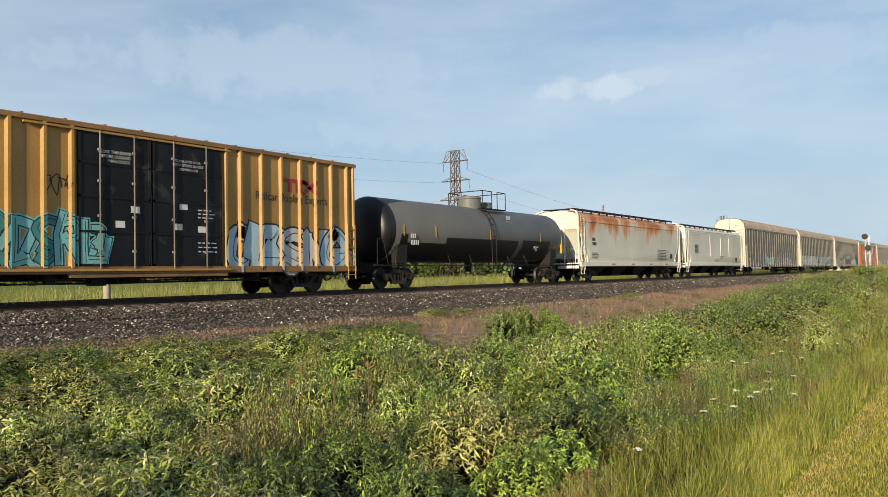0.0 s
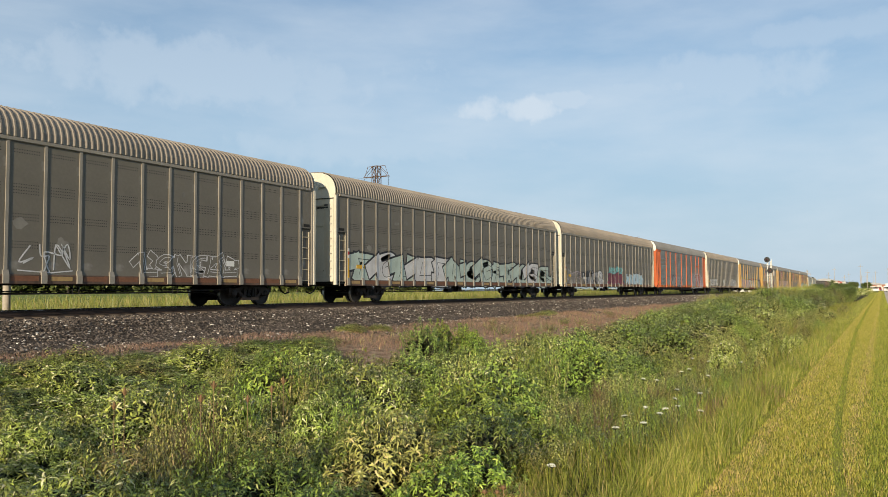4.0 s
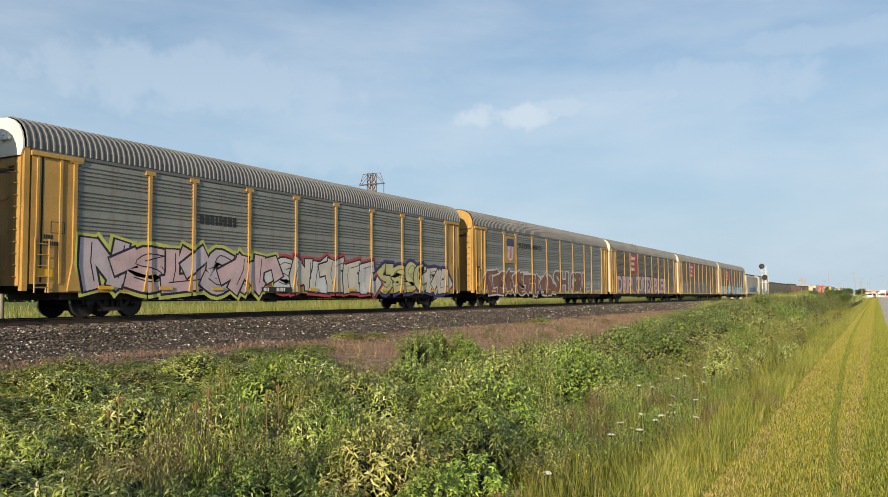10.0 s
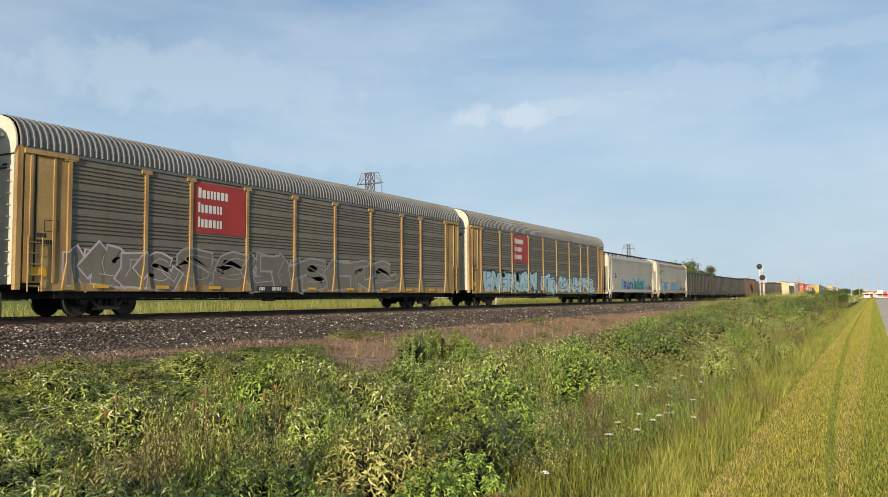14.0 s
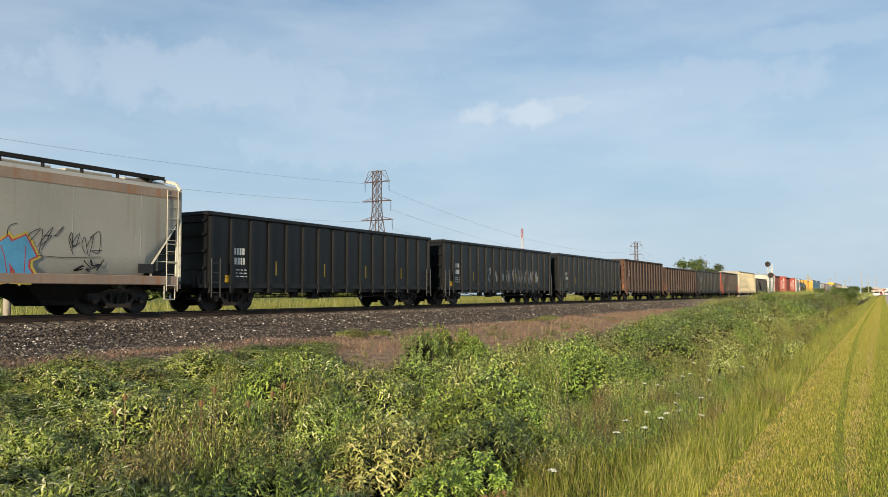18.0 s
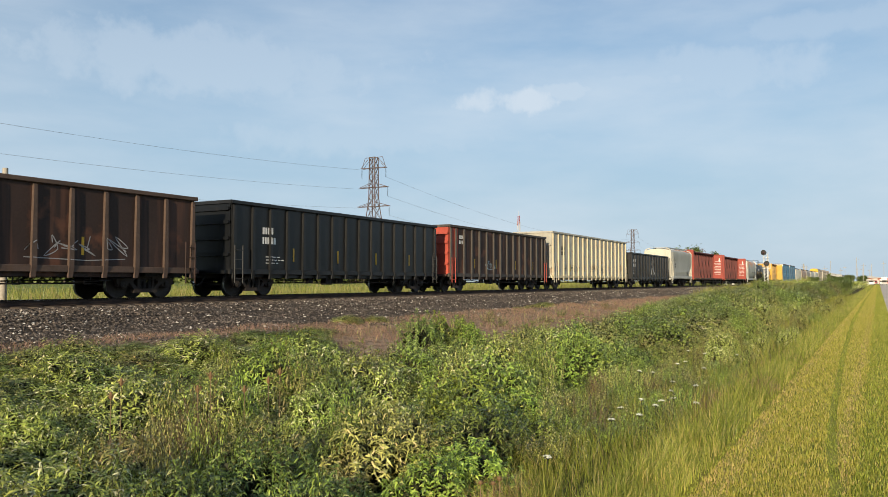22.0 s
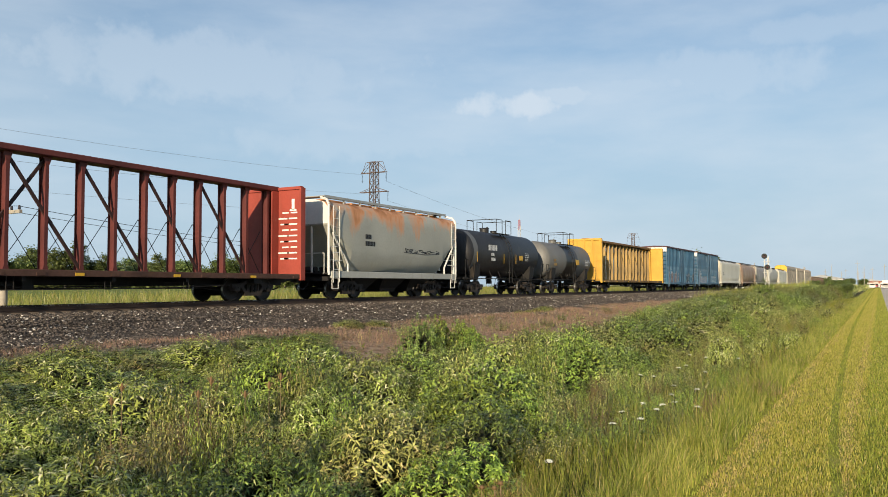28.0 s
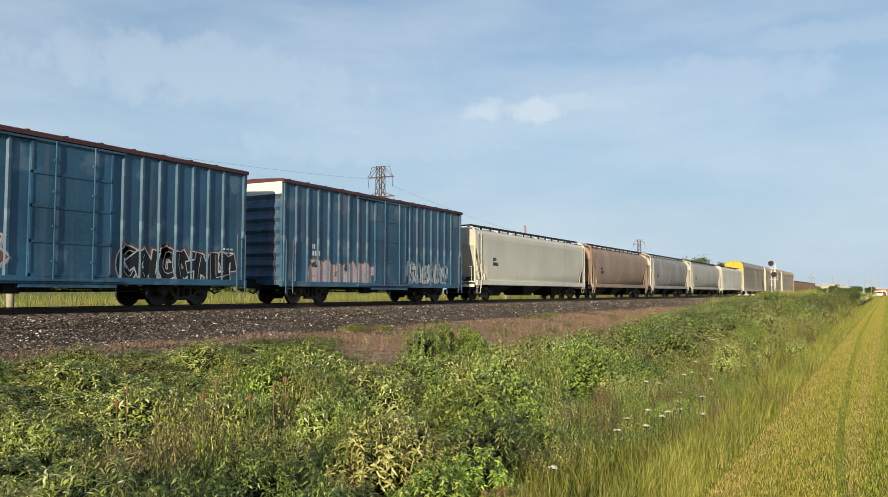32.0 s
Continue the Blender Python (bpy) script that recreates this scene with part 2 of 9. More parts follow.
def leaf_material(name, low, high, dry=None, dry_share=0.12, through=0.12, gloss=0.6):
    """Leaves of two greens that differ leaf by leaf, thin enough for some light to pass."""
    mt = bpy.data.materials.new(name)
    mt.use_nodes = True
    nt = mt.node_tree
    link = nt.links.new
    bsdf, out = nt.nodes["Principled BSDF"], nt.nodes["Material Output"]
    rnd = nt.nodes.new("ShaderNodeNewGeometry").outputs["Random Per Island"]
    obj = nt.nodes.new("ShaderNodeObjectInfo").outputs["Random"]
    ramp = nt.nodes.new("ShaderNodeValToRGB")
    e = ramp.color_ramp.elements
    e[0].color, e[1].color = (*low, 1), (*high, 1)
    e[1].position = 1 - dry_share if dry else 1.0
    if dry:
        k = e.new(1 - dry_share * 0.6)
        k.color = (*dry, 1)
    link(rnd, ramp.inputs["Fac"])
    hsv = nt.nodes.new("ShaderNodeHueSaturation")
    for sock, lo, hi in (("Value", 0.72, 1.25), ("Hue", 0.472, 0.502)):
        r = nt.nodes.new("ShaderNodeMapRange")
        r.inputs["To Min"].default_value, r.inputs["To Max"].default_value = lo, hi
        link(obj, r.inputs["Value"])
        link(r.outputs[0], hsv.inputs[sock])
    link(ramp.outputs["Color"], hsv.inputs["Color"])
    link(hsv.outputs["Color"], bsdf.inputs["Base Color"])
    bsdf.inputs["Roughness"].default_value = 0.42
    bsdf.inputs["Specular IOR Level"].default_value = gloss
    tr = nt.nodes.new("ShaderNodeBsdfTranslucent")
    link(hsv.outputs["Color"], tr.inputs["Color"])
    mx = nt.nodes.new("ShaderNodeMixShader")
    mx.inputs["Fac"].default_value = through
    link(bsdf.outputs[0], mx.inputs[1])
    link(tr.outputs[0], mx.inputs[2])
    link(mx.outputs[0], out.inputs["Surface"])
    return mt


BLACK = material("black_paint", (0.009, 0.010, 0.0115), 0.38, spots=0.4, streak=0.25, streak_colour=(0.024, 0.022, 0.021), spec=0.35)
DARK = material("grimy_black_steel", (0.016, 0.0145, 0.0135), 0.75, spots=0.4, streak=0.3, streak_colour=(0.07, 0.05, 0.035))
TRUCK = material("rusty_cast_steel", (0.04, 0.031, 0.026), 0.8, spots=0.5, grain=9, bump=0.3)
WHEEL = material("worn_wheel_steel", (0.04, 0.034, 0.03), 0.6, metal=0.4, spots=0.5)
TREAD = material("polished_steel", (0.45, 0.44, 0.42), 0.3, metal=0.9)
RAILM = material("rusty_rail_web", (0.045, 0.03, 0.024), 0.8, spots=0.4)
WHITE = material("white_paint", (0.74, 0.73, 0.68), 0.5, spots=0.12)
YELLOW = material("yellow_paint", (0.72, 0.42, 0.03), 0.5, spots=0.15)
REDM = material("red_reflector", (0.5, 0.04, 0.03), 0.5)
LETTER = material("white_lettering", (0.75, 0.75, 0.72), 0.6, spots=0.1)
LETTER_K = material("black_lettering", (0.03, 0.03, 0.03), 0.6, spots=0.1)
GALV = material("galvanised_steel", (0.42, 0.43, 0.42), 0.5, metal=0.35, spots=0.2)

# ---- ground: one sheet to the horizon ----
PROFILE = ((-3000, -1.3), (-60, -1.3), (-9.0, -1.3), (-7.6, -1.15), (-0.42, -1.12), (-0.3, -1.1), (1.3, -1.1), (1.7, -1.14), (3.2, -1.45), (5.0, -1.8), (10.0, -1.75), (13.0, -1.25), (15.5, -0.98), (17.6, -0.82), (18.4, -0.74),
           (20.3, -0.30), (20.9, -0.24), (24.0, -0.24), (24.6, -0.3), (26.6, -0.80), (30, -0.82), (60, -0.45), (110, 0.25), (200, 0.4), (4000, 0.4))


def ground_z(x, y):
    for (ya, za), (yb, zb) in zip(PROFILE, PROFILE[1:]):
        if ya <= y <= yb:
            z = za + (zb - za) * (y - ya) / (yb - ya)
            break
    if 1.6 < y < 19.5 and -40 < x < 400:
        z += 0.10 * noise.noise(Vector((x * 0.35, y * 0.35, 3.1))) + 0.05 * noise.noise(Vector((x * 1.1, y * 1.1, 7.7)))
    return z


SWATHS = ((-0.4, 0.55), (0.1, 0.5), (0.24, 0.15), (0.32, 0.0), (0.40, 0.1), (0.48, 0.35), (0.75, 0.25), (1.0, 0.15), (1.2, 0.05))  # y, share of green across the mown strip


def zone_material():
    """Soil, mown turf, ballast and meadow side by side across the track's right of way."""
    mt = bpy.data.materials.new("ground_surface")
    mt.use_nodes = True
    nt = mt.node_tree
    link = nt.links.new
    bsdf = nt.nodes["Principled BSDF"]
    bsdf.inputs["Roughness"].default_value, bsdf.inputs["Specular IOR Level"].default_value = 0.9, 0.15
    geo = nt.nodes.new("ShaderNodeNewGeometry")
    sep = nt.nodes.new("ShaderNodeSeparateXYZ")
    link(geo.outputs["Position"], sep.inputs[0])
    def noise_of(scale, detail=6, stretch=(1, 1, 1)):
        mp = nt.nodes.new("ShaderNodeMapping")
        mp.inputs["Scale"].default_value = stretch
        no = nt.nodes.new("ShaderNodeTexNoise")
        no.inputs["Scale"].default_value, no.inputs["Detail"].default_value = scale, detail
        link(geo.outputs["Position"], mp.inputs["Vector"])
        link(mp.outputs["Vector"], no.inputs["Vector"])
        return no.outputs["Fac"]
    def ramp(fac, *stops):
        r = nt.nodes.new("ShaderNodeValToRGB")
        e = r.color_ramp.elements
        while len(e) < len(stops):
            e.new(0.5)
        for k, (p, c) in zip(e, stops):
            k.position, k.color = p, (*c, 1)
        link(fac, r.inputs["Fac"])
        return r.outputs["Color"]
    wob = nt.nodes.new("ShaderNodeMath")
    wob.operation = "MULTIPLY_ADD"
    link(noise_of(0.8), wob.inputs[0])
    wob.inputs[1].default_value = 0.9
    add = nt.nodes.new("ShaderNodeMath")
    add.operation = "ADD"
    wob.inputs[2].default_value = -0.45
    link(sep.outputs["Y"], add.inputs[0])
    link(wob.outputs[0], add.inputs[1])
    yy = add.outputs[0]
    def zone(edge, soft, a, b):
        r = nt.nodes.new("ShaderNodeMapRange")
        r.inputs["From Min"].default_value, r.inputs["From Max"].default_value = edge - soft, edge + soft
        link(yy, r.inputs["Value"])
        mx = nt.nodes.new("ShaderNodeMixRGB")
        link(r.outputs[0], mx.inputs["Fac"])
        link(a, mx.inputs["Color1"])
        link(b, mx.inputs["Color2"])
        return mx.outputs["Color"]
    turf = ramp(noise_of(2.0, 8, (0.8, 3.0, 1)), (0.3, (0.20, 0.22, 0.035)), (0.5, (0.30, 0.29, 0.055)), (0.72, (0.42, 0.35, 0.11)))
    swath = nt.nodes.new("ShaderNodeMapRange")
    swath.inputs["From Min"].default_value, swath.inputs["From Max"].default_value = -0.5, 1.5
    link(sep.outputs["Y"], swath.inputs["Value"])
    lanes = nt.nodes.new("ShaderNodeValToRGB")
    e = lanes.color_ramp.elements
    while len(e) < len(SWATHS):
        e.new(0.5)
    for k, (y, c) in zip(e, SWATHS):
        k.position, k.color = (y + 0.5) / 2, (c, c, c, 1)
    link(swath.outputs[0], lanes.inputs["Fac"])
    lane = nt.nodes.new("ShaderNodeMixRGB")
    lane.inputs["Color2"].default_value = (0.16, 0.21, 0.03, 1)
    link(lanes.outputs["Color"], lane.inputs["Fac"])
    link(turf, lane.inputs["Color1"])
    turf = lane.outputs["Color"]
    soil = ramp(noise_of(1.6, 8), (0.3, (0.035, 0.035, 0.015)), (0.6, (0.07, 0.062, 0.028)), (0.8, (0.12, 0.09, 0.045)))
    dry = ramp(noise_of(4.5, 10), (0.3, (0.12, 0.085, 0.055)), (0.5, (0.27, 0.19, 0.13)), (0.62, (0.36, 0.28, 0.20)), (0.75, (0.13, 0.13, 0.05)))
    stone = ramp(noise_of(16.0, 8), (0.35, (0.026, 0.021, 0.018)), (0.56, (0.095, 0.078, 0.064)), (0.72, (0.30, 0.265, 0.225)))
    meadow = ramp(noise_of(0.35, 8, (0.3, 1, 1)), (0.3, (0.12, 0.17, 0.03)), (0.55, (0.20, 0.23, 0.05)), (0.75, (0.28, 0.25, 0.08)))
    verge_soil = ramp(noise_of(2.2, 8), (0.3, (0.05, 0.05, 0.018)), (0.55, (0.10, 0.09, 0.035)), (0.78, (0.19, 0.14, 0.07)))
    col = zone(1.45, 0.25, turf, verge_soil)
    col = zone(4.2, 1.2, col, soil)
    col = zone(10.2, 1.4, col, dry)
    col = zone(16.4, 0.9, col, stone)
    col = zone(26.8, 0.6, col, meadow)
    link(col, bsdf.inputs["Base Color"])
    bp = nt.nodes.new("ShaderNodeBump")
    bp.inputs["Strength"].default_value, bp.inputs["Distance"].default_value = 0.35, 0.04
    link(noise_of(16.0), bp.inputs["Height"])
    link(bp.outputs["Normal"], bsdf.inputs["Normal"])
    return mt


def ground():
    ys = sorted({p[0] for p in PROFILE} | {1.3 + 0.45 * i for i in range(41)})
    xs = [-3000, -400, -100, -40] + [-20 + 1.0 * i for i in range(110)] + [90 + 6 * i for i in range(1, 60)] + [600, 900, 1500, 2500, 4500]
    g = Geo().sheet([[(x, y, ground_z(x, y)) for y in ys] for x in xs])
    ob = new("ground", g.mesh("ground", zone_material(), smooth=True))
    ob.data.flip_normals()
    tagged(ob, "grassy embankment ground with ditch, dry verge and meadow", "ground", kind="structure")
    asphalt = material("pale_asphalt", (0.66, 0.57, 0.47), 0.9, spots=0.2, grain=30, large=0.4, bump=0.3, bump_scale=60)
    prof = [(-7.4, -1.16), (-0.55, -1.16), (-0.42, -1.105), (-1.2, -1.085), (-3.9, -1.03), (-6.6, -1.085), (-7.5, -1.11)]
    road = tagged(new("road", Geo().prism(prof, -300, 2600).mesh("road", asphalt)), "pale worn asphalt country road beside the mown verge", "road", kind="structure")


ground()


# ---- track ----
def track():
    tr = tagged(new("railway_track"), "steel rails on wooden sleepers in grey stone ballast", "railway track", kind="structure")
    prof = [(-0.07, -0.17), (0.07, -0.17), (0.07, -0.155), (0.012, -0.135), (0.012, -0.045), (0.035, -0.035), (0.036, -0.006), (0.028, 0.0), (-0.028, 0.0), (-0.036, -0.006), (-0.035, -0.035), (-0.012, -0.045), (-0.012, -0.135), (-0.07, -0.155)]
    for side in (-0.7525, 0.7525):
        g = Geo()
        k = len(prof)
        g.prism([(DC + side + y, z) for y, z in prof], -400, 2200)
        g.m = [1 if q == 7 else 0 for q in range(k)] + [0, 0]
        part("rail", g, [RAILM, TREAD], tr, "rusty steel rail with a polished top")
    wood = material("creosoted_sleeper_wood", (0.075, 0.06, 0.05), 0.85, spots=0.4, vary=0.3)
    me = Geo().soft_box(-0.115, 0.115, DC - 1.3, DC + 1.3, -0.34, -0.175, 0.012).mesh("tie", wood)
    for i in range(250):
        part("tie", me, None, tr, m=pose(-12 + 0.53 * i + random.uniform(-0.02, 0.02), 0, 0, 0, 0, 0))
    g = Geo()
    for i in range(700):
        x = -12 + 0.53 * (250 + i)
        g.box(x - 0.115, x + 0.115, DC - 1.3, DC + 1.3, -0.34, -0.175)
    part("tie_rest", g, wood, tr, "far wooden sleepers", kind="stuff")
    # loose stones
    stone = material("ballast_stone", (0.125, 0.104, 0.088), 0.9, spots=0.3, island=0.85, bump=0.2)
    pale = material("pale_ballast_stone", (0.60, 0.57, 0.52), 0.85, spots=0.25, island=0.3, bump=0.2)
    g = Geo()
    rnd = random.Random(5)
    for i in range(42000):
        u = rnd.random()
        x = 8 + 110 * u * u * (0.6 + 0.4 * u) if i > 3000 else rnd.uniform(6, 40)
        y = 21.6 - 6.4 * rnd.random() ** 1.15 if i % 9 else rnd.uniform(21.6, 23.1)
        if y < 18.6 and rnd.random() < 0.35:
            y = rnd.uniform(18.4, 21.4)
        g.mi = 1 if rnd.random() < 0.055 else 0
        r = rnd.uniform(0.018, 0.04) * (1 + x / 110)
        z = ground_z(x, y) + r * 0.25
        a = rnd.uniform(0, 6.28)
        sx, sy, sz = r * rnd.uniform(0.8, 1.5), r * rnd.uniform(0.7, 1.1), r * rnd.uniform(0.5, 0.9)
        c, s = math.cos(a), math.sin(a)
        pts = [(1, 0.2, 0), (-1, -0.1, 0.1), (0.1, 1, 0), (-0.2, -1, 0.1), (rnd.uniform(-0.4, 0.4), 0.1, 1), (0, 0, -0.8)]
        g.add([(x + c * px * sx - s * py * sy, y + s * px * sx + c * py * sy, z + pz * sz) for px, py, pz in pts],
              [(0, 2, 4), (2, 1, 4), (1, 3, 4), (3, 0, 4), (2, 0, 5), (1, 2, 5), (3, 1, 5), (0, 3, 5)])
    tagged(new("ballast_stones", g.mesh("ballast_stones", [stone, pale])), "crushed grey and white ballast stones along the track", "stones", kind="stuff")


track()

# ---- paint on car sides: strokes and letters laid on the surface they cover ----


def clipped(poly, x0, x1):
    """The part of a convex (x, z) outline between two upright lines."""
    for keep, edge in ((1, x0), (-1, x1)):
        out = []
        for (ax, az), (bx, bz) in zip(poly, poly[1:] + poly[:1]):
            ia, ib = keep * (ax - edge) >= 0, keep * (bx - edge) >= 0
            if ia:
                out.append((ax, az))
            if ia != ib:
                k = (edge - ax) / (bx - ax)
                out.append((edge, az + k * (bz - az)))
        poly = out
        if len(poly) < 3:
            return []
    return poly


def lay(geo, polys, planes, layer=0):
    """Put convex outlines on the near side; planes: (x0, x1, y) stretches of the surface."""
    for poly in polys:
        lo, hi = min(p[0] for p in poly), max(p[0] for p in poly)
        for x0, x1, y in planes:
            if hi <= x0 or lo >= x1:
                continue
            q = clipped(poly, x0, x1)
            if len(q) >= 3:
                geo.add([(x, y - 0.004 - 0.003 * layer, z) for x, z in q], [tuple(range(len(q)))])


def stroke(pts, w):
    """A brush stroke along points as a mitred strip of quads."""
    k = len(pts)
    left, right = [], []
    for i in range(k):
        dirs = []
        for a, b in ((i - 1, i), (i, i + 1)):
            if a >= 0 and b < k:
                dx, dz = pts[b][0] - pts[a][0], pts[b][1] - pts[a][1]
                m = math.hypot(dx, dz) or 1
                dirs.append((dx / m, dz / m))
        dx, dz = sum(q[0] for q in dirs), sum(q[1] for q in dirs)
        m = math.hypot(dx, dz) or 1
        dx, dz = dx / m, dz / m
        x, z = pts[i]
        if i == 0:
            x, z = x - dx * w * 0.35, z - dz * w * 0.35
        if i == k - 1:
            x, z = x + dx * w * 0.35, z + dz * w * 0.35
        left.append((x - dz * w / 2, z + dx * w / 2))
        right.append((x + dz * w / 2, z - dx * w / 2))
    return [[right[i], right[i + 1], left[i + 1], left[i]] for i in range(k - 1)]


def curve_through(pts, n=5):
    """A smooth line through points."""
    out = []
    q = [pts[0]] + list(pts) + [pts[-1]]
    for p0, p1, p2, p3 in zip(q, q[1:], q[2:], q[3:]):
        for i in range(n):
            t = i / n
            out.append(tuple(0.5 * (2 * b + (c - a) * t + (2 * a - 5 * b + 4 * c - d) * t * t + (3 * b - a - 3 * c + d) * t ** 3) for a, b, c, d in zip(p0, p1, p2, p3)))
    return out + [pts[-1]]


def wild_form(rnd, x, z, w, h):
    """Stems, bars and hooks of one swollen spray-paint form that cannot be read."""
    lean = rnd.uniform(-0.1, 0.16)
    def p(u, v):
        return (x + (u + lean * (v - 0.5)) * w + rnd.uniform(-0.1, 0.1) * w, z + v * h + rnd.uniform(-0.08, 0.08) * h)
    forms = [[p(0.2, 0.1), p(0.16, 0.5), p(0.2, 0.9)]]
    kind = rnd.randrange(6)
    if kind == 0:
        forms += [curve_through([p(0.2, 0.88), p(0.7, 0.86), p(0.78, 0.62), p(0.3, 0.5)], 3), [p(0.4, 0.48), p(0.82, 0.1)]]
    elif kind == 1:
        forms += [[p(0.2, 0.86), p(0.8, 0.9)], [p(0.2, 0.48), p(0.66, 0.5)], [p(0.2, 0.12), p(0.84, 0.1)]]
    elif kind == 2:
        forms += [[p(0.78, 0.92), p(0.8, 0.1)], [p(0.22, 0.9), p(0.78, 0.12)]]
    elif kind == 3:
        forms = [curve_through([p(0.8, 0.82), p(0.45, 0.92), p(0.2, 0.66), p(0.6, 0.46), p(0.8, 0.26), p(0.5, 0.08), p(0.16, 0.16)], 3)]
    elif kind == 4:
        forms = [curve_through([p(0.5, 0.92), p(0.2, 0.72), p(0.18, 0.3), p(0.5, 0.08), p(0.8, 0.3), p(0.8, 0.72), p(0.56, 0.9), p(0.34, 0.84)], 3)]
    else:
        forms += [[p(0.2, 0.12), p(0.82, 0.16)], curve_through([p(0.5, 0.9), p(0.8, 0.8), p(0.74, 0.4)], 3)]
    # a barb that crosses into the next form
    a, b = rnd.uniform(0.3, 0.7), rnd.uniform(0.2, 0.8)
    forms.append([p(a, b), p(a + 0.5, b + rnd.uniform(-0.4, 0.4)), p(a + 0.62, b + rnd.uniform(-0.1, 0.1))])
    if rnd.random() < 0.5:
        forms.append([p(0.1, rnd.uniform(0.6, 1.05)), p(-0.2, rnd.uniform(0.3, 0.9))])
    return forms


def wild_piece(seed, x0, x1, z0, z1, planes, fill, line, back=None, parent=None, letters=5, label="spray-painted graffiti", fat=0.32, far_fill=None):
    """A spray-painted piece: backing cloud, thin outline and swollen strokes."""
    rnd = random.Random(seed)
    g = Geo()
    w = (x1 - x0) / letters
    h = z1 - z0
    size = min(w, h)
    forms = []
    for i in range(letters):
        forms.append(wild_form(rnd, x0 + i * w - 0.03 * w, z0 + rnd.uniform(0.0, 0.1) * h, w * 1.2, h * rnd.uniform(0.8, 0.95)))
    level = 0.0
    if back:
        g.mi = 2
        for f in forms:
            for s in f:
                lay(g, stroke(s, size * fat * 1.7), planes, 0.35 * level)
                level += 0.12
    for i, f in enumerate(forms):
        g.mi = 1
        for s in f:
            lay(g, stroke(s, size * fat * 1.28), planes, 0.35 * level)
            level += 0.12
        g.mi = 3 if far_fill and rnd.random() < 0.45 else 0
        for s in f:
            lay(g, stroke(s, size * fat), planes, 0.35 * level)
            level += 0.12
        g.mi = 1
        for s in f[:2]:
            k = [(a + size * fat * 0.22, b + size * fat * 0.12) for a, b in s]
            if len(k) > 1:
                lay(g, stroke(k, size * 0.03), planes, 0.35 * level)
                level += 0.12
    return part("graffiti", g, [fill, line, back or line, far_fill or fill], parent, label)


def scribble(seed, x0, x1, z0, z1, planes, mat, parent, n=7, w=0.05, label="sprayed line tag"):
    """A quick tag of tangled loops, hooks and slashes."""
    rnd = random.Random(seed)
    g = Geo()
    for i in range(n + 1):
        c = x0 + (x1 - x0) * (i + 0.5) / (n + 1)
        r = (x1 - x0) / (n + 1) * 0.75
        pts = [(c + rnd.uniform(-r, r), z0 + (z1 - z0) * rnd.random()) for k in range(rnd.randrange(4, 7))]
        lay(g, stroke(curve_through(pts, 4), w * 0.62), planes, 1 + 0.2 * (i % 4))
    if x1 - x0 > 1.2:
        lay(g, stroke([(x0, z0 + 0.05), (x0 + (x1 - x0) * 0.6, z0 - 0.01), (x1, z0 + 0.06)], w * 0.5), planes, 1.9)
    return part("graffiti", g, mat, parent, label)


def words(text, x, z, size, planes, mats, parent, name="lettering", label="", outline=0.0, align="LEFT", wide=1.0, layer=1, span=None):
    """Letters in the built-in font, laid on the near side."""
    cu = bpy.data.curves.new("letters", "FONT")
    cu.body, cu.size, cu.align_x, cu.resolution_u = text, size, align, 3
    g = Geo()
    for mi, off in ([(1, outline)] if outline else []) + [(0, 0.0 if not outline else outline * 0.5)]:
        cu.offset = off
        ob = bpy.data.objects.new("letters", cu)
        me = bpy.data.meshes.new_from_object(ob)
        g.mi = mi
        if span and mi == (1 if outline else 0):
            lo, hi = min(q.co.x for q in me.vertices), max(q.co.x for q in me.vertices)
            wide = (span[1] - span[0]) / (hi - lo)
            x = span[0] - lo * wide
        tris = [[(x + wide * me.vertices[i].co.x, z + me.vertices[i].co.y) for i in f.vertices] for f in me.polygons]
        lay(g, tris, planes, layer + (0 if mi else 1))
        bpy.data.objects.remove(ob)
        bpy.data.meshes.remove(me)
    bpy.data.curves.remove(cu)
    return part(name, g, mats, parent, label)


def bars(rows, x, z, size, planes, mat, parent, label="stencilled car markings", capital=1.0):
    """Lines of small blocks where lettering stands: rows are counts of characters; capital heightens the first."""
    g = Geo()
    for r, n in enumerate(rows):
        bx, bz = x, z - r * size * 1.45
        for i in range(n):
            w = size * (0.40, 0.58, 0.34, 0.50, 0.46)[(i * 3 + r * 2 + n) % 5]
            up = size * (capital if i == 0 else 1.0)
            lay(g, [[(bx, bz), (bx + w, bz), (bx + w, bz + up), (bx, bz + up)]], planes, 1)
            bx += w + size * 0.17
    return part("markings", g, mat, parent, label)


def small_bars(n, x, z, length, gap, planes, mat, parent, h=0.035, seed=1, label="small stencilled data lines"):
    rnd = random.Random(seed)
    g = Geo()
    for i in range(n):
        q = x
        while q < x + length * rnd.uniform(0.7, 1):
            w = rnd.uniform(0.08, 0.22)
            lay(g, [[(q, z - i * gap), (q + w, z - i * gap), (q + w, z - i * gap + h), (q, z - i * gap + h)]], planes, 1)
            q += w + 0.06
    return part("markings", g, mat, parent, label)


def square_plate(name, x0, x1, z0, z1, y, mat, parent, label="", thick=0.006):
    return part(name, Geo().box(x0, x1, y - thick, y, z0, z1), mat, parent, label)


# ---- running gear shared by all cars ----
WHEEL_R = 0.457


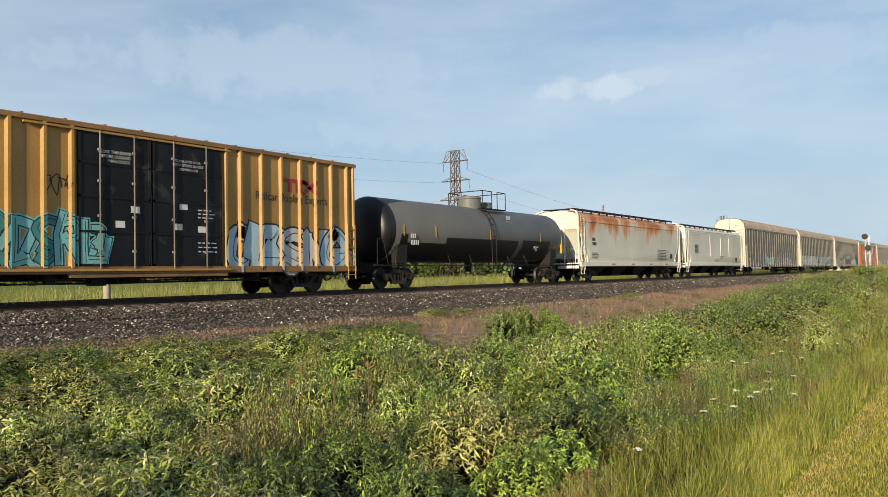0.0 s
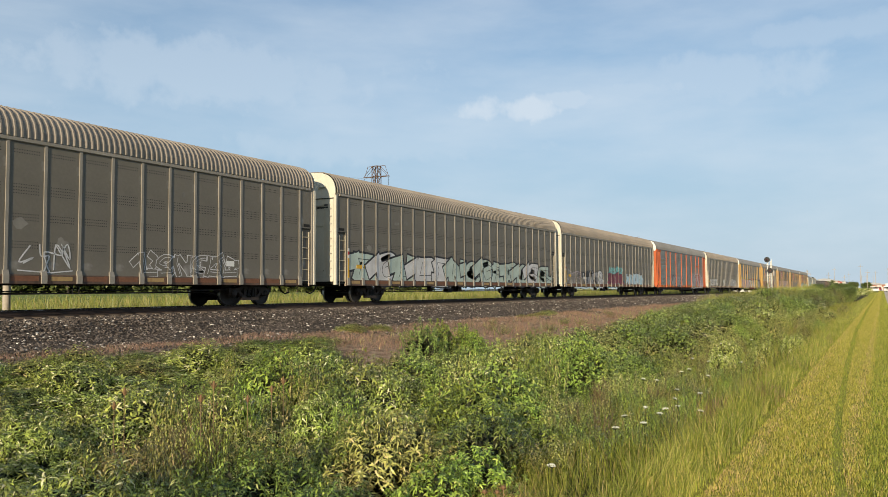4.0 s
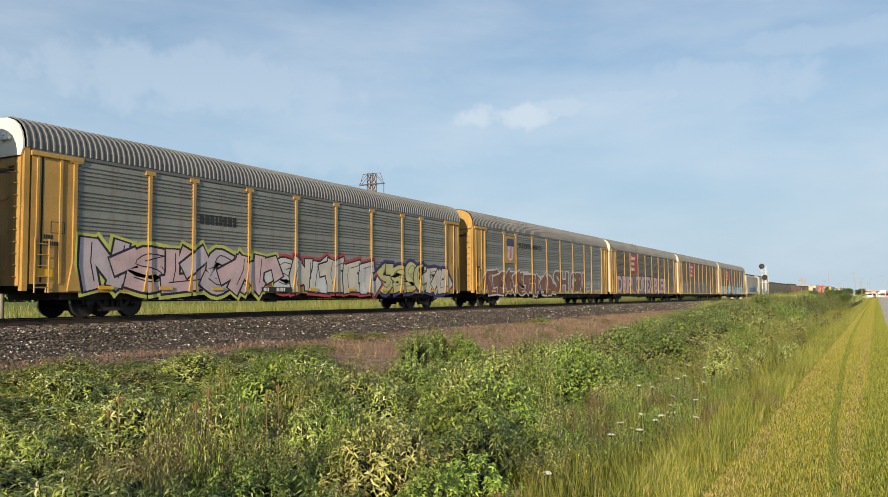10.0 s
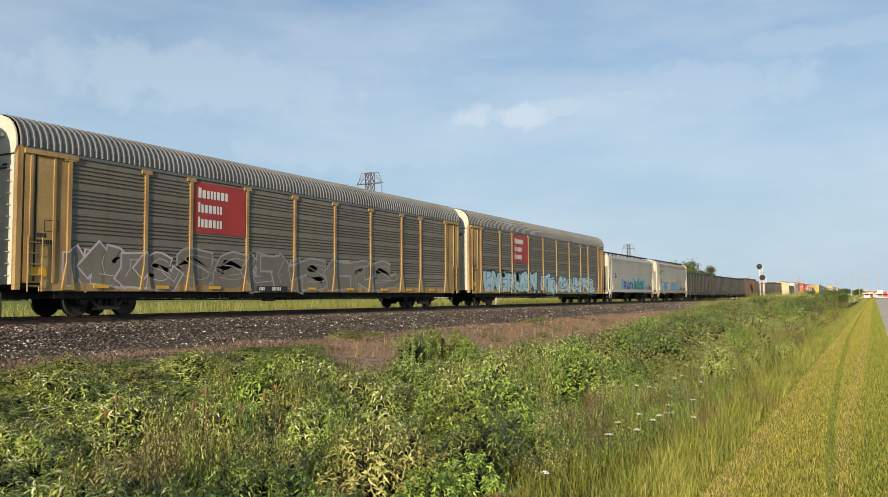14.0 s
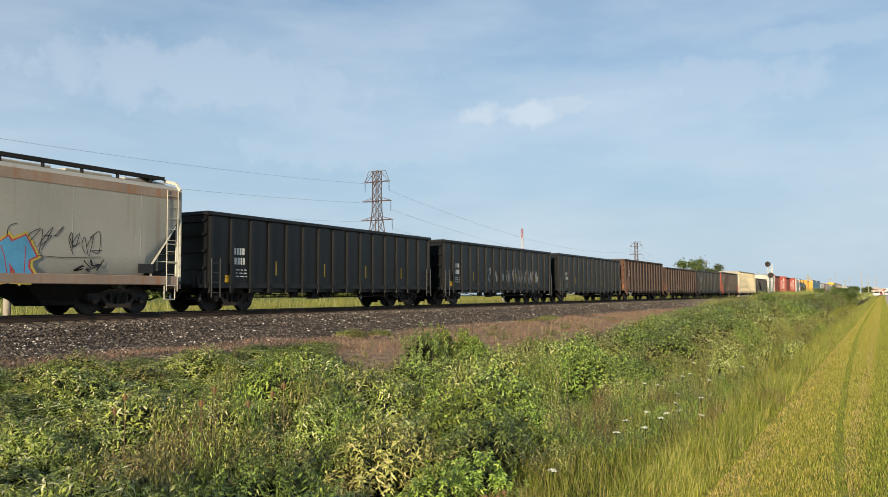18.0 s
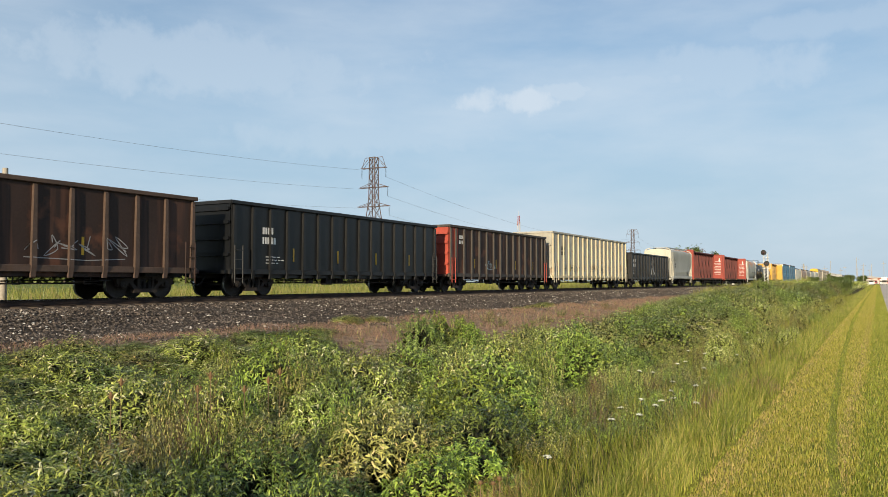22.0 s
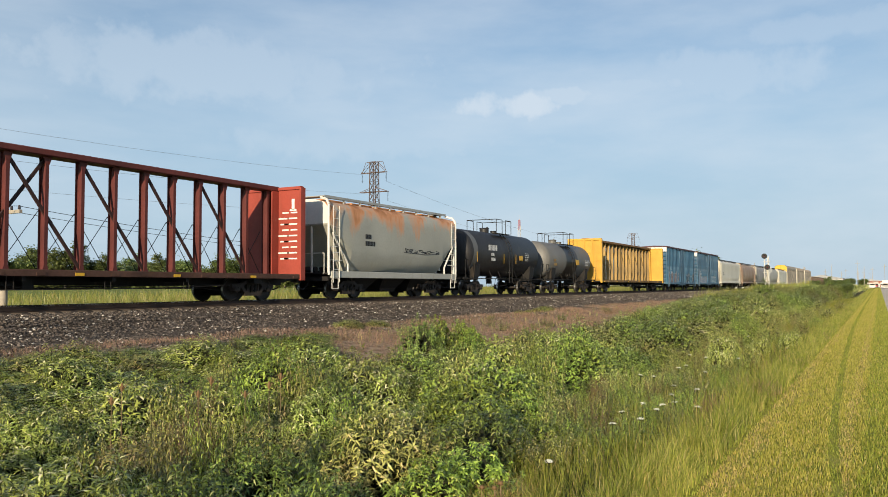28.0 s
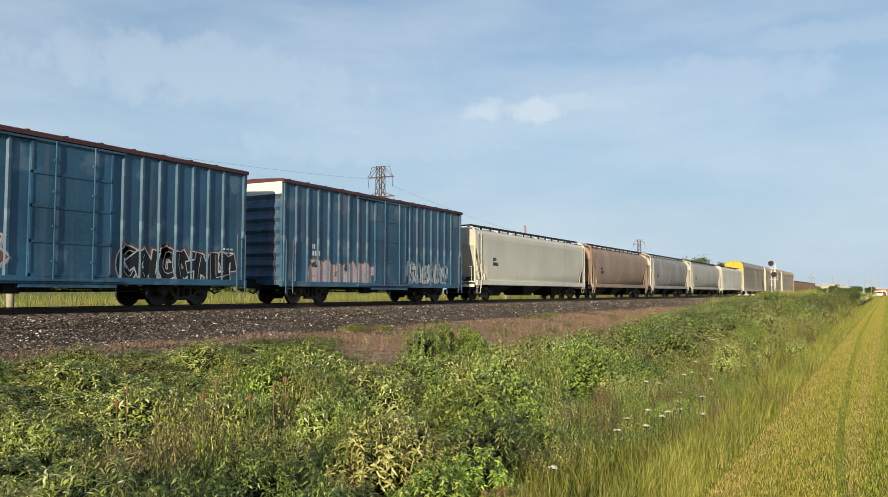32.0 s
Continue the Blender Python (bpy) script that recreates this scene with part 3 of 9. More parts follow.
def gear_meshes():
    def cast_frame(y0, y1):
        g = Geo()
        for a, b, w in (((-1.1, 0.57), (-0.55, 0.60), 0.15), ((-0.6, 0.61), (-0.36, 0.73), 0.13), ((-0.4, 0.73), (0.4, 0.73), 0.13), ((0.36, 0.73), (0.6, 0.61), 0.13), ((0.55, 0.60), (1.1, 0.57), 0.15),
                        ((-0.62, 0.55), (-0.36, 0.28), 0.12), ((-0.42, 0.26), (0.42, 0.26), 0.13), ((0.36, 0.28), (0.62, 0.55), 0.12), ((-0.3, 0.28), (-0.3, 0.72), 0.09), ((0.3, 0.28), (0.3, 0.72), 0.09)):
            for quad in stroke([a, b], w):
                g.plate(quad, (y1, y0))
        for x in (-0.89, 0.89):
            g.plate([(x - 0.2, 0.40), (x + 0.2, 0.40), (x + 0.23, 0.62), (x - 0.23, 0.62)], (y1, y0 + 0.02))
        return g
    fr = cast_frame(-1.09, -0.93).mesh("side_frame", TRUCK)
    far = cast_frame(0.93, 1.09).mesh("side_frame", TRUCK)
    springs = Geo()
    for x in (-0.2, 0.0, 0.2):
        for k in range(6):
            springs.turned([(-0.018, 0.075), (0.018, 0.075)], 10, "z", (x, -1.0, 0.355 + 0.05 * k))
        springs.rod((x, -1.0, 0.33), (x, -1.0, 0.64), 0.05, 8)
    sp = springs.mesh("coil_spring_pack", DARK)
    bol = Geo().box(-0.16, 0.16, -1.02, 1.02, 0.58, 0.82).box(-0.3, 0.3, -0.3, 0.3, 0.8, 0.92)
    bol.path([(-0.5, -0.6, 0.35), (-0.5, 0.6, 0.35)], 0.05).path([(0.5, -0.6, 0.35), (0.5, 0.6, 0.35)], 0.05)
    bm = bol.mesh("truck", TRUCK)
    ws = Geo().rod((0, -1.05, 0), (0, 1.05, 0), 0.085, 10)
    for s in (-1, 1):
        ws.mi = 0
        ws.turned([(s * 0.66, WHEEL_R + 0.025), (s * 0.69, WHEEL_R + 0.02)], 28, "y")
        ws.turned([(s * 0.815, WHEEL_R - 0.006), (s * 0.82, WHEEL_R - 0.05), (s * 0.80, WHEEL_R - 0.06), (s * 0.77, 0.30), (s * 0.79, 0.14), (s * 0.84, 0.12), (s * 0.84, 0.0)], 28, "y")
        ws.turned([(s * 0.66, WHEEL_R + 0.025), (s * 0.68, 0.30), (s * 0.67, 0.1)], 28, "y")
        ws.mi = 1
        ws.turned([(s * 0.69, WHEEL_R), (s * 0.815, WHEEL_R - 0.006)], 28, "y")
        ws.mi = 0
        # bearing cap with three bolts, and lightly sunk plate holes
        ws.turned([(s * 0.93, 0.13), (s * 1.12, 0.13), (s * 1.14, 0.08), (s * 1.14, 0.0)], 12, "y")
        for k in range(3):
            a = k * 2.094
            ws.rod((0.07 * math.cos(a), s * 1.13, 0.07 * math.sin(a)), (0.07 * math.cos(a), s * 1.165, 0.07 * math.sin(a)), 0.022, 6)
    wm = ws.mesh("wheelset", [WHEEL, TREAD], smooth=True)
    cp = Geo().box(-0.1, 0.55, -0.09, 0.09, 0.78, 0.98).box(-0.38, -0.1, -0.15, 0.13, 0.72, 1.02).box(-0.46, -0.3, 0.02, 0.14, 0.75, 0.99)
    cp.path([(0.15, -0.4, 0.8), (-0.05, -0.42, 0.55), (-0.25, -0.38, 0.42), (-0.45, -0.3, 0.5)], 0.03)
    cm = cp.mesh("coupler", DARK)
    return fr, far, sp, bm, wm, cm


SIDE_FRAME, SIDE_FRAME_FAR, SPRINGS, BOLSTER, WHEELSET, COUPLER = gear_meshes()
WHEELS = []


def running_gear(car, length, inset, x_car, lift=0.0):
    """Two trucks with their frames, springs and wheelsets, and a coupler at each end."""
    for x in (inset, length - inset):
        tr = part("truck", BOLSTER, None, car, m=pose(x, 0, 0))
        part("side_frame", SIDE_FRAME, None, tr)
        part("side_frame", SIDE_FRAME_FAR, None, tr)
        part("coil_spring_pack", SPRINGS, None, tr, kind="stuff")
        for dx in (-0.89, 0.89):
            w = part("wheelset", WHEELSET, None, tr, m=pose(dx, 0, WHEEL_R))
            WHEELS.append((w, dx, x_car + x + dx))
    part("coupler", COUPLER, None, car, m=pose(0, 0, 0))
    part("coupler", COUPLER, None, car, m=pose(length, 0, 0, 0, 0, 180))


def underframe(car, length, z0, z1, mat, inset, width=0.35, rigging=True):
    g = Geo().box(0.1, length - 0.1, -width, width, z0, z1)
    for x in (inset, length - inset):
        g.box(x - 0.25, x + 0.25, -1.35, 1.35, z1 - 0.22, z1)
    for k in range(int(length / 3)):
        x = 1.5 + 3 * k
        if inset + 1.2 < x < length - inset - 1.2:
            g.box(x - 0.06, x + 0.06, -1.4, 1.4, z1 - 0.18, z1 - 0.02)
    part("underframe", g, mat, car)
    if not rigging:
        return
    b = Geo().path([(inset + 1.4, -0.9, 0.62), (length * 0.5, -0.9, 0.55), (length - inset - 1.4, -0.9, 0.62)], 0.02)
    b.path([(inset + 1.4, -0.5, 0.5), (length - inset - 1.4, -0.5, 0.5)], 0.025)
    b.turned([(-0.35, 0), (-0.33, 0.13), (0.33, 0.13), (0.35, 0)], 12, "x", (length * 0.45, -0.75, 0.62))
    b.box(length * 0.45 + 0.5, length * 0.45 + 0.85, -0.95, -0.6, 0.5, 0.78)
    b.path([(inset + 1.3, -1.3, 0.66), (inset + 2.6, -1.3, 0.5), (length * 0.42, -1.3, 0.47), (length * 0.66, -1.3, 0.5), (length - inset - 1.5, -1.3, 0.6)], 0.016)
    b.box(length * 0.40, length * 0.40 + 0.45, -1.25, -0.95, 0.42, 0.74).box(length * 0.33, length * 0.33 + 0.25, -1.2, -1.0, 0.5, 0.74)
    for k in range(4):
        x = length * (0.30 + 0.14 * k)
        b.path([(x, -1.35, 0.85), (x, -1.35, 0.48), (x + 0.22, -1.35, 0.48), (x + 0.22, -1.35, 0.85)], 0.014)
    part("brake_rigging", b, DARK, car)


def ladder(g, x0, x1, y, z0, z1, n, r=0.016):
    g.rod((x0, y, z0), (x0, y, z1), r * 1.3).rod((x1, y, z0), (x1, y, z1), r * 1.3)
    for i in range(n):
        z = z0 + (z1 - z0) * (i + 0.5) / n
        g.rod((x0, y, z), (x1, y, z), r)
    return g


TRAIN = []


def start(name, label, first, group=""):
    car = thing(name, label, "railway car", group)
    TRAIN.append((car, first))
    return car


ARCH = ((-1.53, 4.86), (-1.52, 5.08), (-1.45, 5.32), (-1.30, 5.54), (-1.08, 5.69), (-0.78, 5.79), (-0.38, 5.83), (0.0, 5.84))
ARCH = ARCH + tuple((-y, z) for y, z in ARCH[-2::-1])
ROOFS = {}


def ribbed_roof(length, mat):
    """An arched roof of ribbed steel sheet."""
    key = round(length, 1)
    if key not in ROOFS:
        rows, x, k = [], 0.15, 0
        while x < length - 0.15:
            up = 0.032
            for dx, lift in ((0.0, 0.0), (0.02, up), (0.065, up), (0.085, 0.0)):
                rows.append([(x + dx, y * (1 + lift * 0.55), z + lift * max(0.15, (z - 4.86) / 0.97)) for y, z in ARCH])
            x += 0.205
        g = Geo().sheet(rows)
        g.f = [q[::-1] for q in g.f]
        ROOFS[key] = g
    return ROOFS[key]


def end_wall(x, facing, mat, low=0.95, high=9.0):
    """The arched end of an autorack with its two folding door leaves."""
    g = Geo()
    pts = [(-1.4, low)] + ([(y * 0.985, z - 0.02) for y, z in ARCH] if high > 5 else [(-1.4, high), (1.4, high)]) + [(1.4, low)]
    k = len(pts)
    x2 = x + facing * 0.05
    g.add([(x, y, z) for y, z in pts] + [(x2, y, z) for y, z in pts], [tuple(range(k)), tuple(range(2 * k - 1, k - 1, -1))] + [(i, (i + 1) % k, k + (i + 1) % k, k + i) for i in range(k)])
    return g


def autorack(first, length, label, panel_mat, post_mat, roof_mat, end_mat, style, sill_mat, group="autoracks", mid_mat=None):
    """A tall enclosed car carrier; style 'steel' has many flat panels, 'ribbed' has level-ribbed sheets between coloured posts."""
    car = start("autorack", label, first, group)
    L = length
    rack = Geo().box(1.0, L - 1.0, -1.40, 1.40, 0.95, 4.85)
    part("rack_body", rack, panel_mat, car)
    g = ribbed_roof(L, roof_mat)
    part("roof", g, roof_mat, car, smooth=False)
    for x, f in ((0.1, -1), (L - 0.1, 1)):
        low_mat = end_mat if style == "steel" or end_mat is CREAM else post_mat
        cap = part("end_cap", end_wall(x, f, end_mat, 4.62), end_mat, car, "pale arched roof end")
        xo = x + f * 0.06
        part("bracket", Geo().soft_box(min(xo, xo + f * 0.1), max(xo, xo + f * 0.1), -0.98, -0.55, 5.12, 5.2, 0.01).box(min(xo, xo + f * 0.06), max(xo, xo + f * 0.06), -0.62, -0.54, 5.05, 5.3), end_mat, cap)
        part("bracket", Geo().soft_box(min(xo, xo + f * 0.1), max(xo, xo + f * 0.1), 0.5, 0.95, 5.02, 5.1, 0.01).box(min(xo, xo + f * 0.06), max(xo, xo + f * 0.06), 0.52, 0.6, 4.95, 5.2), end_mat, cap)
        part("seam", Geo().box(min(xo, xo - f * 0.02), max(xo, xo - f * 0.02), -0.02, 0.02, 4.64, 5.8).box(min(xo, xo - f * 0.02), max(xo, xo - f * 0.02), -1.4, 1.4, 4.6, 4.64), DARK, cap)
        part("markings", Geo().box(min(xo, xo - f * 0.02), max(xo, xo - f * 0.02), -1.1, -0.62, 4.3, 4.36).box(min(xo, xo - f * 0.02), max(xo, xo - f * 0.02), -1.1, -0.5, 4.18, 4.26), LETTER_K, cap)
        rung = Geo()
        for k in range(10):
            for y in (-1.3, 0.95):
                rung.path([(x + f * 0.05, y, 1.2 + 0.33 * k), (x + f * 0.12, y, 1.2 + 0.33 * k), (x + f * 0.12, y + 0.36, 1.2 + 0.33 * k), (x + f * 0.05, y + 0.36, 1.2 + 0.33 * k)], 0.014, 4)
        part("grab_irons", rung, low_mat, car, kind="stuff")
        d = part("end_door", end_wall(x - f * 0.02, f, low_mat, 0.95, 4.61), low_mat, car)
        s = Geo().box(x - 0.06, x + 0.06, -0.025, 0.025, 1.0, 4.6)
        for z in (4.3, 3.4, 2.4, 1.4):
            s.box(x + f * 0.05, x + f * 0.11, -0.9, -0.25, z, z + 0.06)
            s.box(x + f * 0.05, x + f * 0.11, 0.25, 0.9, z, z + 0.06)
        part("door_bar", s, low_mat, d)
    planes = []
    zt = 4.86
    if style != "steel":
        part("centre_sill", Geo().soft_box(1.5, L - 1.5, -1.26, 1.26, 0.54, 0.78, 0.03), DARK, car)
    if style == "steel":
        n, x0 = 22, 1.05
        step = (L - 2.1) / 22
        pg = Geo().box(0.0, step - 0.0, -1.475, -1.40, 1.02, zt - 0.12)
        pg.mi = 1
        for zb, nr in ((4.52, 2), (3.55, 4), (2.72, 3), (1.95, 3)):
            for r in range(nr):
                for c in range(11):
                    x, z = 0.2 + c * (step - 0.4) / 10, zb - r * 0.085
                    pg.add([(x - 0.015, -1.4765, z - 0.013), (x + 0.015, -1.4765, z - 0.013), (x + 0.015, -1.4765, z + 0.013), (x - 0.015, -1.4765, z + 0.013)], [(0, 1, 2, 3)])
        pm = pg.mesh("side_panel", [panel_mat, DARK])
        post = Geo().soft_box(-0.045, 0.045, -1.505, -1.47, 0.78, zt - 0.1, 0.012).mesh("post", post_mat)
        foot = Geo().prism([(-1.545, 0.78), (-1.545, 1.0), (-1.5, 1.16), (-1.47, 1.16), (-1.47, 0.78)], -0.085, 0.085).mesh("post_foot", post_mat)
        tag = Geo().box(0.22, step - 0.22, -1.505, -1.49, 0.86, 0.98).mesh("reflector", GOLD_DULL)
        tag_r = Geo().box(0.15, step - 0.15, -1.505, -1.49, 0.85, 0.99).mesh("reflector", RUST_PLATE)
        for i in range(n):
            part("side_panel", pm, None, car, m=pose(x0 + i * step, 0, 0))
            part("reflector", tag if i % 3 == 0 else tag_r, None, car, m=pose(x0 + i * step, 0, 0))
            planes.append((x0 + i * step + 0.055, x0 + (i + 1) * step - 0.055, -1.475))
        smudge = random.Random(int(first))
        for i in range(n):
            if smudge.random() < 0.45:
                sg = Geo()
                for k in range(smudge.randrange(1, 4)):
                    cx, cz = x0 + (i + smudge.uniform(0.3, 0.7)) * step, smudge.choice((1.9, 2.55, 3.9)) + smudge.uniform(-0.1, 0.1)
                    w, h = smudge.uniform(0.08, 0.3), smudge.uniform(0.06, 0.2)
                    ring = [(cx + w * math.cos(a * 0.7) * smudge.uniform(0.6, 1.0), -1.4775 - 0.0004 * k, cz + h * math.sin(a * 0.7) * smudge.uniform(0.6, 1.0)) for a in range(9)]
                    sg.add(ring, [tuple(range(9))])
                part("smudge", sg, SMUDGE, car, "faint pale dusty smudge")
        for i in range(n + 1):
            p = part("post", post, None, car, m=pose(x0 + i * step, 0, 0))
            part("post_foot", foot, None, p)
            planes.append((x0 + i * step - 0.055, x0 + i * step + 0.055, -1.505))
    else:
        stops = [(1.75 + s) * L / 27.05 for s in (0, 2.82, 4.77, 7.6, 10.42, 13.2, 16.05, 18.85, 20.75, 23.55)]
        widths = {}
        for a, b in zip(stops, stops[1:]):
            key = round(b - a, 2)
            if key not in widths:
                prof = []
                z = 1.02
                k = 0
                while z < zt - 0.16:
                    step = 0.26 if k % 5 == 4 else 0.125
                    deep = -1.455
                    prof += [(-1.495, z), (-1.495, z + step - 0.065), (deep, z + step - 0.045), (deep, z + step - 0.012)]
                    z += step
                    k += 1
                widths[key] = Geo().sheet([[(0.0, y, z) for y, z in prof], [(b - a, y, z) for y, z in prof]]).mesh("ribbed_panel", panel_mat)
            part("ribbed_panel", widths[key], None, car, m=pose(a, 0, 0))
        for a in (0.3, stops[-1] - 0.25):
            part("header_beam", Geo().soft_box(a, a + L - stops[-1] if a > 5 else stops[0] + 0.25, -1.565, -1.42, zt - 0.2, zt - 0.06, 0.015), post_mat, car)
        post = Geo().soft_box(-0.06, 0.06, -1.55, -1.43, 0.8, zt - 0.1, 0.015)
        post.box(-0.2, 0.2, -1.555, -1.45, zt - 0.24, zt - 0.1)
        post.plate([(-0.22, 0.8), (0.22, 0.8), (0.075, 1.6), (-0.075, 1.6)], (-1.44, -1.556))
        pale_post = post.mesh("post", mid_mat) if mid_mat else None
        post = post.mesh("post", post_mat)
        refl = Geo().box(-0.55, 0.0, -1.558, -1.54, 0.86, 0.97).mesh("reflector", YELLOW)
        edge = L
        for i, x in enumerate(stops):
            part("post", pale_post if pale_post and 3 < i < 9 else post, None, car, m=pose(x, 0, 0))
            planes.append((x - 0.07, x + 0.07, -1.556))
            if i:
                planes.append((stops[i - 1] + 0.07, x - 0.07, -1.495))
                part("reflector", refl, None, car, m=pose((x + stops[i - 1]) / 2, 0, 0))
        # solid end bays with their own sheet
        for a, b in ((0.35, 1.73), (L - 1.73, L - 0.35)):
            part("door_gap", Geo().box(a + 0.30 if a < 5 else b - 0.36, a + 0.36 if a < 5 else b - 0.30, -1.494, -1.486, 1.05, zt - 0.2), DARK, car)
            part("stencil_frame", Geo().box(a + 0.62, a + 1.08, -1.494, -1.488, 2.48, 2.5).box(a + 0.62, a + 1.08, -1.494, -1.488, 2.8, 2.82).box(a + 0.62, a + 0.64, -1.494, -1.488, 2.5, 2.8).box(a + 1.06, a + 1.08, -1.494, -1.488, 2.5, 2.8), LETTER_K, car)
            part("end_bay", Geo().box(a, b, -1.49, -1.38, 1.0, zt - 0.08).box(a + 0.15, a + 0.22, -1.53, -1.48, 1.0, zt - 0.1).box(b - 0.5, b - 0.42, -1.53, -1.48, 1.0, zt - 0.1), post_mat, car)
            planes.append((a, b, -1.49))
    part("side_sill", Geo().soft_box(0.9, L - 0.9, -1.50, -1.38, 0.76, 1.03, 0.015).box(0.9, L - 0.9, 1.38, 1.50, 0.76, 1.03), sill_mat, car)
    part("top_chord", Geo().soft_box(0.35, L - 0.35, -1.535, -1.40, zt - 0.13, zt + 0.0, 0.02).box(0.35, L - 0.35, 1.40, 1.535, zt - 0.13, zt), post_mat if style == "steel" else roof_mat, car)
    far = Geo().box(1.2, L - 1.2, 1.40, 1.475, 1.02, zt - 0.12)
    for i in range(12):
        x = 1.8 + i * (L - 3.6) / 11
        far.box(x - 0.06, x + 0.06, 1.47, 1.54, 0.8, zt - 0.1)
    part("far_side", far, panel_mat, car)
    for x in (0.12, L - 0.28):
        for y in (-1.50, 1.34):
            part("corner_post", Geo().box(x, x + 0.16, y, y + 0.16, 0.8, zt), post_mat, car)
    for x0 in ((0.42, L - 0.86) if style == "steel" else (0.45, L - 1.0)):
        lad = Geo()
        ladder(lad, x0, x0 + 0.44, -1.46 if style == "steel" else -1.56, 0.75, 3.0 if style == "steel" else 2.3, 5)
        part("ladder", lad, post_mat if style != "steel" else LADDER_CREAM, car)
        if style == "steel":
            b0 = 0.15 if x0 < 5 else L - 1.0
            part("end_bay", Geo().box(b0, b0 + 0.85, -1.47, -1.36, 3.15, zt - 0.02).box(b0, b0 + 0.85, -1.40, -1.34, 0.95, 3.14).box(b0 + (0.72 if x0 < 5 else 0.0), b0 + (0.85 if x0 < 5 else 0.13), -1.47, -1.4, 0.95, 3.14), panel_mat, car)
            part("end_hatch", Geo().box(b0 + 0.22, b0 + 0.62, -1.475, -1.465, 3.2, 3.32).box(b0 + 0.1, b0 + 0.6, -1.48, -1.40, 3.10, 3.13), DARK, car)
            part("end_frame", Geo().box(0.06 if x0 < 5 else L - 0.16, 0.16 if x0 < 5 else L - 0.06, -1.53, -1.42, 0.8, zt - 0.1), CREAM, car, "cream corner frame")
    underframe(car, L, 0.74, 0.95, DARK, 3.5)
    part("floor", Geo().box(0.2, L - 0.2, -1.40, 1.40, 0.86, 0.97), DARK, car)
    running_gear(car, L, 3.5, first)
    return car, planes


